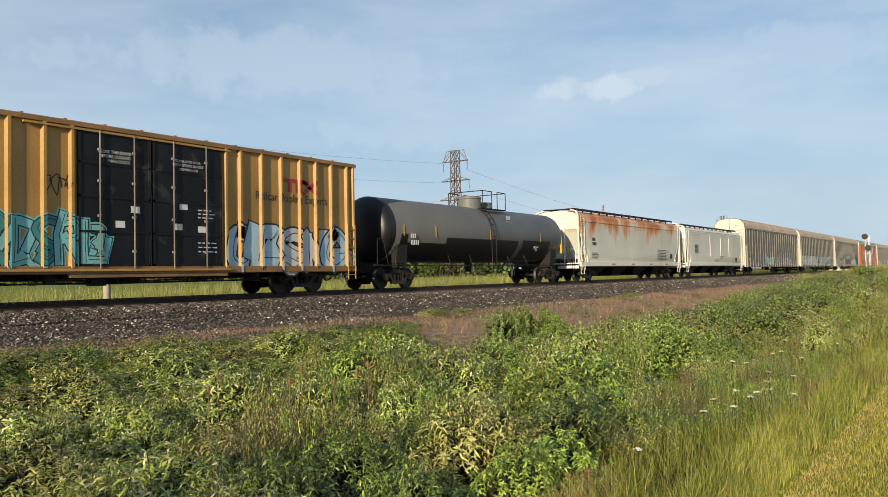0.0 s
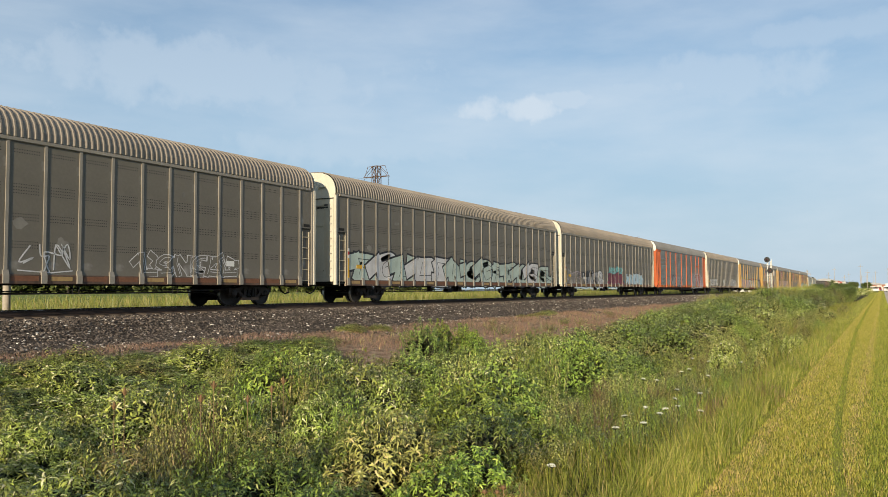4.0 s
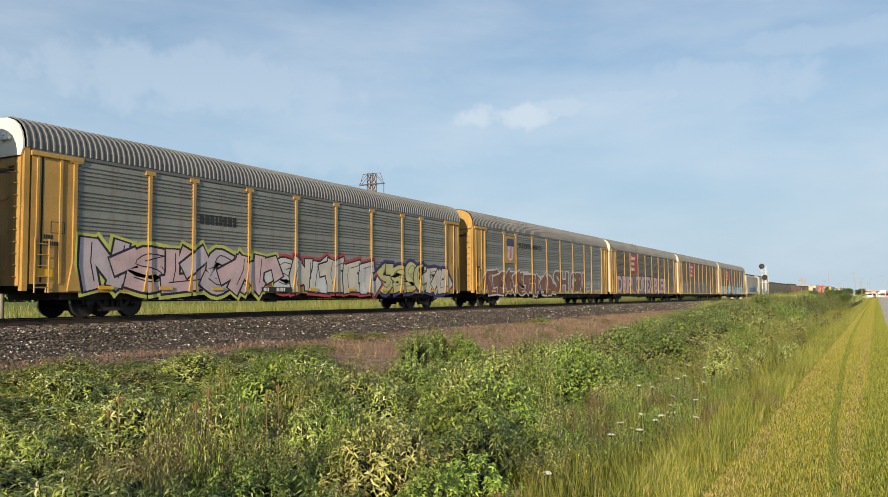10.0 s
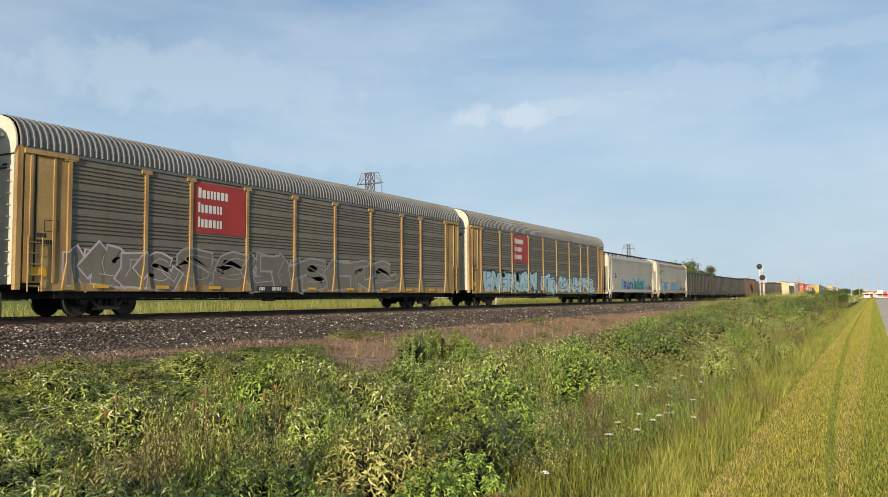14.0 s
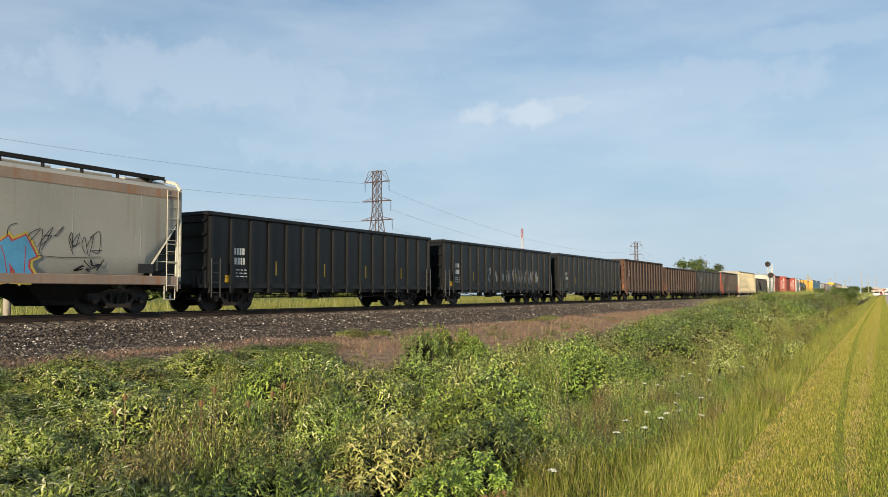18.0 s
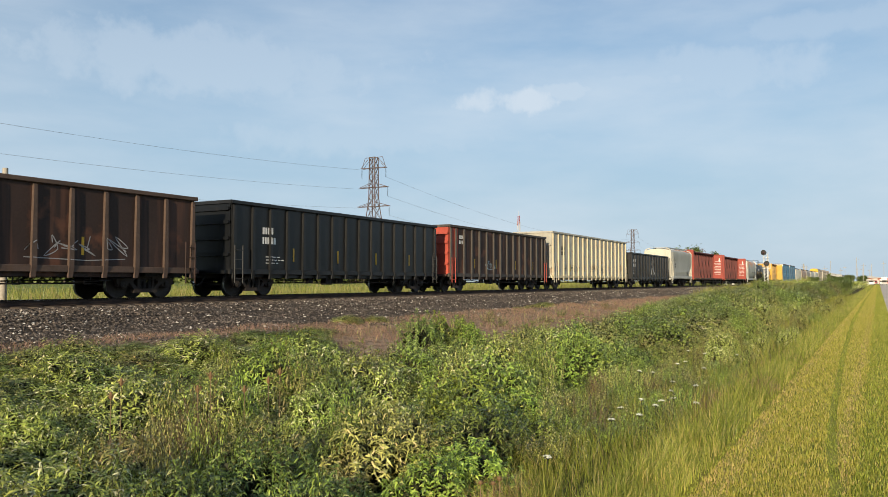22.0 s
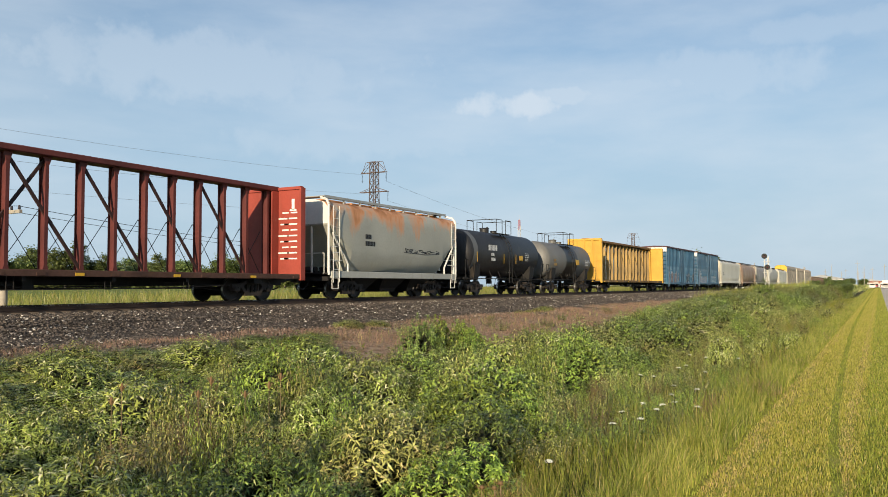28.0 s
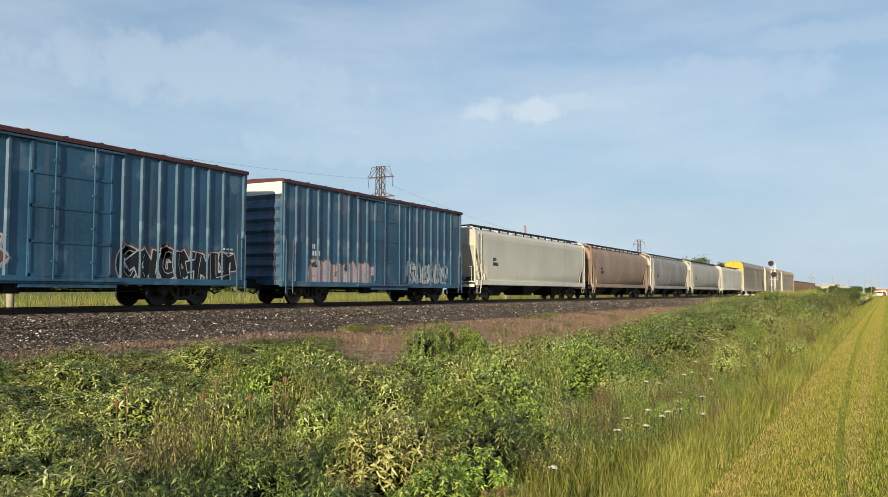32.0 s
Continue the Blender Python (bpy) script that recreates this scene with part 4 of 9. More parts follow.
def hopper(first, length, label, mat, sill_mat, end_mat, top=4.35, style="flat", bays=4, walk_mat=None, deep=1.25, group="covered hoppers"):
    """A covered hopper: long body with sloping end sheets over dark discharge bays, roof walk and hatches."""
    car = start("covered_hopper", label, first, group)
    L = length
    if style == "flat":
        sec = [(-1.46, 1.2), (-1.54, 1.4), (-1.58, 1.9), (-1.58, top - 0.62), (-1.585, top - 0.6), (-1.545, top - 0.3), (-1.30, top - 0.12), (-0.8, top), (0, top + 0.05)]
    elif style == "tuck":
        sec = [(-1.10, 1.2), (-1.36, 1.5), (-1.52, 1.85), (-1.585, 2.2), (-1.585, 3.1), (-1.56, 3.6), (-1.50, top - 0.35), (-1.30, top - 0.14), (-0.8, top), (0, top + 0.05)]
    else:
        sec = [(-1.22, 1.2), (-1.42, 1.5), (-1.56, 2.0), (-1.59, 2.5), (-1.57, 3.0), (-1.50, 3.5), (-1.38, top - 0.45), (-1.15, top - 0.18), (-0.75, top), (0, top + 0.05)]
    full = sec + [(-y, z) for y, z in sec[-2::-1]]
    stations = []
    for x, zb in ((0.12, 3.25), (0.30, 3.05), (deep + 0.35, 1.25), (deep + 0.4, 1.2)):
        stations.append((x, zb))
    stations += [(L - x, zb) for x, zb in stations[::-1]]
    rows = [[(x, y, max(z, zb)) for y, z in full] for x, zb in stations]
    body = Geo().sheet(rows)
    k = len(full)
    body.add(rows[0], [tuple(range(k))])
    body.add(rows[-1], [tuple(range(k - 1, -1, -1))])
    for r0, r1 in zip(rows, rows[1:]):
        body.add([r0[0], r0[-1], r1[-1], r1[0]], [(0, 1, 2, 3)])
    part("body", body, mat, car, smooth=True)
    for x0, x1 in ((0.1, 0.16), (L - 0.16, L - 0.1)):
        part("end_sheet", Geo().prism([(y * 0.97, max(z, 3.3)) for y, z in full], x0, x1), end_mat, car)
    part("side_sill", Geo().soft_box(0.25, L - 0.25, -1.60, -1.48, 0.92, 1.22, 0.02).box(0.25, L - 0.25, 1.48, 1.60, 0.92, 1.22), sill_mat, car)
    for s, o in ((1, 0), (-1, L)):
        pf = Geo()
        pf.box(min(o + s * 0.05, o + s * 1.3), max(o + s * 0.05, o + s * 1.3), -1.5, 1.5, 0.98, 1.08)
        pf.box(min(o + s * 0.05, o + s * 0.12), max(o + s * 0.05, o + s * 0.12), -1.5, 1.5, 0.8, 1.15)
        part("end_platform", pf, DARK if style != "flat" else sill_mat, car)
    for s, o in ((1, 0), (-1, L)):
        st = Geo()
        for y in (-1.45, 1.45, -0.5, 0.5):
            st.rod((o + s * 0.22, y, 1.05), (o + s * 0.2, y, 3.4), 0.045)
        for y in (-1.5, 1.5):
            st.path([(o + s * 0.12, y, 1.05), (o + s * 0.12, y, top - 0.25), (o + s * 0.16, y * 0.9, top - 0.02), (o + s * 0.3, y * 0.62, top + 0.1)], 0.06, 6)
            st.path([(o + s * 0.35, y * 1.02, 2.9), (o + s * (deep + 0.1), y * 1.02, 1.55), (o + s * (deep + 0.1), y * 1.02, 1.2)], 0.045, 5)
            st.path([(o + s * 0.14, y, 2.3), (o + s * 0.75, y, 2.3)], 0.02).path([(o + s * 0.14, y, 1.7), (o + s * 1.1, y, 1.7)], 0.02)
        st.path([(o + s * 0.06, -1.3, 1.1), (o + s * 0.06, -1.3, 2.0), (o + s * 0.06, 1.3, 2.0), (o + s * 0.06, 1.3, 1.1)], 0.018)
        part("end_strut", st, end_mat, car)
        br = Geo().turned([(-0.03, 0.26), (0.03, 0.26), (0.03, 0.22), (-0.03, 0.22), (-0.03, 0.26)], 14, "x", (o + s * 0.1, 0.55, 2.35))
        br.rod((o + s * 0.1, 0.3, 2.35), (o + s * 0.1, 0.8, 2.35), 0.015).rod((o + s * 0.1, 0.55, 2.1), (o + s * 0.1, 0.55, 2.6), 0.015)
        part("brake_wheel", br, DARK, car)
        part("brake_cylinder", Geo().turned([(-0.35, 0), (-0.33, 0.14), (0.33, 0.14), (0.35, 0)], 12, "y", (o + s * 0.75, 0.0, 1.3)), DARK, car)
        part("brake_valve", Geo().box(min(o + s * 0.5, o + s * 0.9), max(o + s * 0.5, o + s * 0.9), -1.05, -0.7, 1.08, 1.4), DARK, car)
        part("slope_frame", Geo().prism([(-1.2, 1.1), (1.2, 1.1), (1.2, 1.25), (-1.2, 1.25)], min(o + s * 1.2, o + s * (deep + 0.5)), max(o + s * 1.2, o + s * (deep + 0.5))), DARK, car)
    for i in range(int(L / 2.3)):
        x = deep + 0.55 + i * (L - 2 * deep - 1.1) / max(1, int(L / 2.3) - 1)
        part("weld_seam", Geo().sheet([[(x - 0.02, -abs(y) - 0.001, z), (x, -abs(y) - 0.004, z), (x + 0.02, -abs(y) - 0.001, z)] for y, z in sec[2:6]]), mat, car)
    for i in range(bays):
        a = deep + 0.7 + (L - 2 * deep - 1.4) * i / bays
        b = deep + 0.7 + (L - 2 * deep - 1.4) * (i + 1) / bays
        m = (a + b) / 2
        bay = Geo()
        rows = [[(a + 0.08, -1.4, 1.2), (b - 0.08, -1.4, 1.2), (b - 0.08, 1.4, 1.2), (a + 0.08, 1.4, 1.2), (a + 0.08, -1.4, 1.2)],
                [(m - 0.75, -0.75, 0.45), (m + 0.75, -0.75, 0.45), (m + 0.75, 0.75, 0.45), (m - 0.75, 0.75, 0.45), (m - 0.75, -0.75, 0.45)],
                [(m - 0.6, -0.7, 0.28), (m + 0.6, -0.7, 0.28), (m + 0.6, 0.7, 0.28), (m - 0.6, 0.7, 0.28), (m - 0.6, -0.7, 0.28)]]
        bay.sheet(rows[::-1]).add(rows[2][:4], [(3, 2, 1, 0)])
        bay.rod((m - 0.5, -0.8, 0.35), (m + 0.5, -0.8, 0.35), 0.04)
        part("discharge_bay", bay, DARK, car)
    rw = Geo()
    rw.soft_box(0.4, L - 0.4, -1.02, -0.55, top + 0.16, top + 0.20, 0.01).soft_box(0.4, L - 0.4, 0.55, 1.02, top + 0.16, top + 0.20, 0.01)
    rw.box(0.35, 0.9, -1.0, 1.0, top + 0.15, top + 0.19).box(L - 0.9, L - 0.35, -1.0, 1.0, top + 0.15, top + 0.19)
    rw.box(0.4, L - 0.4, -1.05, -1.02, top + 0.1, top + 0.22)
    part("roof_walk", rw, walk_mat or GALV, car)
    for i in range(int(L / 1.3)):
        x = 0.6 + i * 1.3
        part("walk_bracket", Geo().box(x, x + 0.06, -1.04, -0.95, top - 0.06, top + 0.17), walk_mat or GALV, car)
    for i in range(int(L / 2.2)):
        x = 1.2 + i * 2.2
        part("hatch", Geo().soft_box(x, x + 1.7, -0.4, 0.4, top + 0.02, top + 0.15, 0.03), mat, car)
    for x0 in (0.28, L - 0.78):
        lad = Geo()
        ladder(lad, x0, x0 + 0.46, -1.63, 0.72, top - 0.3, 9, 0.012)
        part("ladder", lad, end_mat, car)
    for x0 in (0.3, L - 0.8):
        step = Geo().path([(x0, -1.55, 0.95), (x0, -1.55, 0.45), (x0 + 0.45, -1.55, 0.45), (x0 + 0.45, -1.55, 0.95)], 0.018)
        part("step", step, end_mat, car)
    underframe(car, L, 0.98, 1.2, DARK, 2.2, 0.3, False)
    running_gear(car, L, 2.2, first)
    ys = -1.585 if style == "flat" else -1.592 if style == "tuck" else -1.595
    return car, [(deep * 0.3, L - deep * 0.3, ys)]


def gondola(first, length, label, mat, rib_mat, end_mat, top=3.55, ribs=14, bottom=0.95, chord_mat=None, group="coal gondolas", side_ends=0.0):
    """A high-sided open coal car with upright side ribs."""
    car = start("gondola_car", label, first, group)
    L = length
    for y in (-1.50, 1.44):
        part("side_wall", Geo().box(0.35, L - 0.35, y, y + 0.06, bottom, top - 0.08), mat, car)
    part("floor", Geo().box(2.6, L - 2.6, -1.42, 1.42, bottom - 0.25, bottom + 0.06), mat, car)
    for x0, x1 in ((0.3, 0.38), (L - 0.38, L - 0.3)):
        e = Geo().box(x0, x1, -1.44, 1.44, bottom, top - 0.08)
        for z in (1.5, 2.1, 2.7, 3.2):
            if z < top - 0.2:
                e.soft_box(x0 - 0.1 if x0 < 1 else x0, x1 if x0 < 1 else x1 + 0.1, -1.44, 1.44, z, z + 0.13, 0.03)
        part("end_wall", e, end_mat, car)
    c = Geo().soft_box(0.25, L - 0.25, -1.60, -1.40, top - 0.14, top, 0.02).soft_box(0.25, L - 0.25, 1.40, 1.60, top - 0.14, top, 0.02)
    c.box(0.22, 0.42, -1.58, 1.58, top - 0.12, top + 0.003).box(L - 0.42, L - 0.22, -1.58, 1.58, top - 0.12, top + 0.003)
    part("top_chord", c, chord_mat or rib_mat, car)
    part("side_sill", Geo().soft_box(0.2, L - 0.2, -1.56, -1.44, bottom - 0.12, bottom + 0.08, 0.015).box(0.2, L - 0.2, 1.44, 1.56, bottom - 0.12, bottom + 0.08), rib_mat, car)
    rb = Geo()
    prof = [(-1.60, bottom + 0.05), (-1.60, top - 0.2), (-1.50, top - 0.14), (-1.50, bottom - 0.28), (-1.55, bottom - 0.28)]
    half = [0.085, 0.05, 0.05, 0.085, 0.07]
    rb.add([(-w, y, z) for (y, z), w in zip(prof, half)] + [(w, y, z) for (y, z), w in zip(prof, half)], [(k, (k + 1) % 5, 5 + (k + 1) % 5, 5 + k) for k in range(5)] + [(4, 3, 2, 1, 0), (5, 6, 7, 8, 9)])
    rb = rb.mesh("rib", rib_mat)
    xs = [0.42] + [0.42 + side_ends + (L - 0.84 - 2 * side_ends) * i / (ribs - 1) for i in range(ribs)] + [L - 0.42]
    planes = []
    for i, x in enumerate(sorted(set(round(v, 3) for v in xs))):
        part("rib", rb, None, car, m=pose(x, 0, 0))
        planes.append((x - 0.06, x + 0.06, -1.60))
    rib_x = sorted(set(round(v, 3) for v in xs))
    planes += [(a + 0.06, b - 0.06, -1.50) for a, b in zip(rib_x, rib_x[1:])]
    far = Geo()
    for x in rib_x:
        far.box(x - 0.06, x + 0.06, 1.5, 1.6, bottom - 0.1, top - 0.14)
    part("far_ribs", far, rib_mat, car, kind="stuff")
    load = Geo()
    nx = 24
    load.sheet([[(0.5 + (L - 1.0) * i / nx, y, top - 0.75 + 0.1 * noise.noise(Vector((i * 0.7, y * 2, first)))) for y in (-1.43, -0.7, 0, 0.7, 1.43)] for i in range(nx + 1)])
    part("load", load, COAL, car, "dark loose load below the rim")
    for x0 in (0.36, L - 0.8):
        lad = Geo()
        ladder(lad, x0, x0 + 0.42, -1.64, 0.5, bottom + 0.95, 4)
        part("ladder", lad, LADDER_GREY if mat is BLACK else end_mat, car)
    for s, o in ((1, 0), (-1, L)):
        part("end_platform", Geo().box(min(o + s * 0.02, o + s * 0.4), max(o + s * 0.02, o + s * 0.4), -1.45, 1.45, 0.85, 0.97), mat, car)
    for i, x in enumerate(rib_x[1:-2]):
        if i % 3 == 2:
            square_plate("reflector", x + 0.38, x + 0.47, bottom + 0.4, bottom + 0.95, -1.502, YELLOW, car, "upright yellow reflector strip")
    underframe(car, L, 0.68, 0.95, DARK, 2.0)
    running_gear(car, L, 2.0, first)
    return car, planes


def boxcar(first, length, label, mat, roof_mat, door, top=5.05, rib_x=(), bottom=0.78, end_white=None, door_mat=None, group="boxcars", deep=0.1):
    """A steel boxcar with upright side posts, ribbed ends and plug doors."""
    car = start("boxcar", label, first, group)
    L = length
    part("body", Geo().box(0.15, L - 0.15, -1.50, 1.50, bottom + 0.05, top - 0.1), mat, car)
    rf = Geo().prism([(-1.60, top - 0.16), (-1.60, top - 0.04), (-1.5, top), (0, top + 0.07), (1.5, top), (1.60, top - 0.04), (1.60, top - 0.16)], 0.05, L - 0.05)
    for i in range(int(L / 1.2)):
        x = 0.5 + i * 1.2
        rf.prism([(-1.5, top), (-1.5, top + 0.03), (0, top + 0.1), (1.5, top + 0.03), (1.5, top), (0, top + 0.06)], x, x + 0.08)
    part("roof", rf, roof_mat, car)
    part("side_sill", Geo().soft_box(0.05, L - 0.05, -1.58, -1.44, bottom - 0.02, bottom + 0.2, 0.015).box(0.05, L - 0.05, 1.44, 1.58, bottom - 0.02, bottom + 0.2).box(door[0] - 0.2, door[-1] + 0.2, -1.55, -1.4, bottom - 0.12, bottom), roof_mat if door_mat else mat, car)
    # ribs pressed out of the side sheets
    rb = Geo()
    rb.sheet([[(-0.09, -1.5, z), (-0.04, -1.5 - deep, z), (0.04, -1.5 - deep, z), (0.09, -1.5, z)] for z in (bottom + 0.15, top - 0.16)])
    rb = rb.mesh("side_post", mat)
    planes = []
    xs = [0.2] + list(rib_x) + [L - 0.2]
    for x in xs:
        part("side_post", rb, None, car, m=pose(x, 0, 0))
        planes.append((x - 0.05, x + 0.05, -1.5 - deep))
    planes += [(a + 0.05, b - 0.05, -1.5) for a, b in zip(xs, xs[1:])]
    for s, x in ((-1, 0.15), (1, L - 0.15)):
        e = Geo()
        for i in range(8):
            z = bottom + 0.25 + i * (top - bottom - 0.6) / 8
            e.add([(x, -1.42, z), (x, 1.42, z), (x + s * 0.1, 1.42, z + 0.14), (x + s * 0.1, -1.42, z + 0.14), (x, 1.42, z + 0.34), (x, -1.42, z + 0.34)], [(0, 1, 2, 3), (3, 2, 4, 5), (0, 3, 5), (1, 4, 2)])
        e.box(x - 0.08, x + 0.08, -1.52, -1.40, bottom, top - 0.12).box(x - 0.08, x + 0.08, 1.40, 1.52, bottom, top - 0.12)
        w = part("end_wall", e, mat, car)
        if end_white:
            part("end_cap", Geo().box(min(x, x + s * 0.13), max(x, x + s * 0.13), -1.5, 1.5, top - 0.62, top - 0.13), end_white, car, "white-painted top band of the end")
    for a, b in zip(door, door[1:]):
        dr = Geo().box(a + 0.03, b - 0.03, -1.56, -1.49, bottom + 0.18, top - 0.2)
        d = part("door", dr, door_mat or mat, car)
        fr = Geo()
        for z in (bottom + 0.2, bottom + 1.15, bottom + 2.15, bottom + 3.1, top - 0.3):
            fr.box(a + 0.05, b - 0.05, -1.585, -1.555, z, z + 0.07)
        for x in (a + 0.05, b - 0.11):
            fr.box(x, x + 0.06, -1.585, -1.555, bottom + 0.2, top - 0.22)
        part("door_frame", fr, door_mat or mat, d)
        for x in (a + (b - a) * 0.28, a + (b - a) * 0.74):
            rod = Geo().rod((x, -1.62, bottom + 0.1), (x, -1.62, top - 0.2), 0.022)
            for z in (bottom + 0.6, bottom + 1.6, bottom + 2.6, bottom + 3.5):
                rod.box(x - 0.05, x + 0.05, -1.63, -1.56, z, z + 0.07)
            part("locking_rod", rod, SMUDGE if door_mat else mat, d)
    tr = Geo().soft_box(door[0] - (door[-1] - door[0]) * 0.5, door[-1] + 0.3, -1.64, -1.56, bottom + 0.05, bottom + 0.12, 0.01).box(door[0] - 1.5, door[-1] + 0.3, -1.62, -1.55, top - 0.26, top - 0.2)
    part("door_track", tr, mat, car)
    for x in (0.2, L - 0.62):
        lad = Geo()
        ladder(lad, x, x + 0.42, -1.63, 0.45, 2.6, 6)
        part("ladder", lad, mat, car)
    underframe(car, L, 0.62, 0.82, DARK, 2.6)
    running_gear(car, L, 2.6, first)
    return car, planes, [(a, b, -1.56) for a, b in zip(door, door[1:])]


def tank_car(first, length, label, mat, radius=1.43, zc=2.62, bands=(), rail_mat=None, dome_x=0.5, end_mat=None, group="tank cars", margin=0.75, drum=0.3):
    """A tank car: long cylinder with dished heads on saddles, manway, platform with railing, and side ladders."""
    car = start("tank_car", label, first, group)
    L = length
    a, b = margin, L - margin
    head = [(math.sin(t) , math.cos(t)) for t in (0, 0.35, 0.7, 1.0, 1.25, 1.45, 1.5708)]
    prof = [(a + 0.5 - 0.5 * s, radius * (c ** 0.75)) for s, c in head[::-1]] + [(b - 0.5 + 0.5 * s, radius * (c ** 0.75)) for s, c in head]
    prof[0] = (a, 0.001)
    prof[-1] = (b, 0.001)
    part("tank", Geo().turned(prof, 40, "x", (0, 0, zc)), mat, car, smooth=True)
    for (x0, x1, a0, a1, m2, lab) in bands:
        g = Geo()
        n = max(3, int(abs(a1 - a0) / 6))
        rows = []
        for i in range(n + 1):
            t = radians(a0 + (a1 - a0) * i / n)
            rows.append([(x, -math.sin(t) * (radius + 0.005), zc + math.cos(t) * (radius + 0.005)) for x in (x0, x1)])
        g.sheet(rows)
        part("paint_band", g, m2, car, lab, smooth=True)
    cx = L * dome_x
    part("manway", Geo().turned([(-0.3, drum), (0.7 * drum, drum), (0.7 * drum + 0.02, drum + 0.04), (0.9 * drum, drum + 0.02), (drum, drum * 0.5), (drum, 0.0)], 24, "z", (cx - 0.62, 0, zc + radius)), mat, car, smooth=True)
    v = Geo().turned([(-0.25, 0.7 * drum), (0.43 * drum, 0.7 * drum), (0.46 * drum, 0.7 * drum + 0.03), (0.56 * drum, 0.7 * drum), (0.56 * drum, 0.0)], 20, "z", (cx + 0.78, 0, zc + radius))
    v.turned([(0, 0.06), (0.42, 0.06), (0.42, 0)], 8, "z", (cx + 0.25, 0.2, zc + radius))
    part("valve_housing", v, mat, car, smooth=True)
    rail_mat = rail_mat or DARK
    zp = zc + radius - 0.12
    pf = Geo().box(cx - 1.0, cx + 1.3, -1.05, -0.72, zp, zp + 0.04).box(cx - 1.0, cx + 1.3, 0.72, 1.05, zp, zp + 0.04)
    part("platform", pf, rail_mat, car)
    r = Geo()
    zt = zp + 0.92
    for y in (-1.05, 1.05):
        r.path([(cx - 1.0, y, zp), (cx - 1.0, y, zt), (cx - 0.1, y, zt), (cx - 0.1, y, zp)], 0.022)
        r.path([(cx + 0.45, y, zp), (cx + 0.45, y, zt), (cx + 1.3, y, zt), (cx + 1.3, y, zp)], 0.022)
    for x in (cx - 1.0, cx + 1.3):
        r.path([(x, -1.05, zt), (x, 1.05, zt)], 0.022)
    part("railing", r, rail_mat, car)
    lad = Geo()
    pts = []
    for x in (L * 0.5 - 0.05, L * 0.5 + 0.4):
        q = [(x, -1.52, 0.75)] + [(x, -math.sin(radians(t)) * (radius + 0.09), zc + math.cos(radians(t)) * (radius + 0.09)) for t in range(95, 25, -12)]
        pts.append(q)
        lad.path(q, 0.02)
    for i in range(6):
        lad.rod((L * 0.5 - 0.05, -1.52, 0.8 + 0.3 * i), (L * 0.5 + 0.4, -1.52, 0.8 + 0.3 * i), 0.016)
    for p, q in zip(pts[0][1:], pts[1][1:]):
        lad.rod(p, q, 0.016)
    part("ladder", lad, rail_mat, car)
    for s, o in ((1, 0), (-1, L)):
        sd = Geo()
        c = o + s * 2.1
        sd.box(min(o + s * 0.15, o + s * 3.0), max(o + s * 0.15, o + s * 3.0), -0.35, 0.35, 0.72, 1.0)
        sd.box(c - 0.3, c + 0.3, -1.2, 1.2, 0.92, 1.12)
        sd.add([(c - 0.35, -1.25, 1.1), (c + 0.35, -1.25, 1.1), (c + 0.35, -1.30, 1.9), (c - 0.35, -1.30, 1.9), (c - 0.35, 1.25, 1.1), (c + 0.35, 1.25, 1.1), (c + 0.35, 1.30, 1.9), (c - 0.35, 1.30, 1.9)],
               [(0, 1, 2, 3), (5, 4, 7, 6), (1, 5, 6, 2), (4, 0, 3, 7)])
        sd.box(min(o + s * 0.1, o + s * 0.6), max(o + s * 0.1, o + s * 0.6), -1.4, 1.4, 0.98, 1.06)
        part("saddle", sd, end_mat or DARK, car)
    hr = Geo()
    for y in (-1.45, 1.45):
        hr.path([(0.2, y, 1.05), (0.2, y, 2.1), (0.6, y, 2.1), (0.9, y, 1.05)], 0.018)
        hr.path([(L - 0.2, y, 1.05), (L - 0.2, y, 2.1), (L - 0.6, y, 2.1), (L - 0.9, y, 1.05)], 0.018)
    hr.path([(0.4, -1.48, 1.0), (L - 0.4, -1.48, 1.0)], 0.024)
    for x in (L * 0.3, L * 0.4, L * 0.6, L * 0.7):
        hr.path([(x, -1.48, 1.0), (x + 0.22, -1.15, 1.5)], 0.02)
    part("handrail", hr, rail_mat, car)
    out = Geo().turned([(-0.25, 0.16), (0.25, 0.2), (0.3, 0.0)], 12, "z", (L * 0.5, 0, 0.95))
    part("bottom_outlet", out, DARK, car)
    part("brake_rod", Geo().path([(L * 0.5 - 0.6, -0.9, 0.6), (L * 0.5, -0.9, 0.55), (L * 0.5 + 0.9, -0.9, 0.62)], 0.03), DARK, car)
    for x in (L * 0.33, L * 0.62):
        part("step_iron", Geo().path([(x, -1.2, 1.0), (x + 0.15, -1.2, 0.5), (x + 0.5, -1.2, 0.5), (x + 0.65, -1.2, 1.0)], 0.018), DARK, car)
    running_gear(car, L, 2.1, first)
    return car


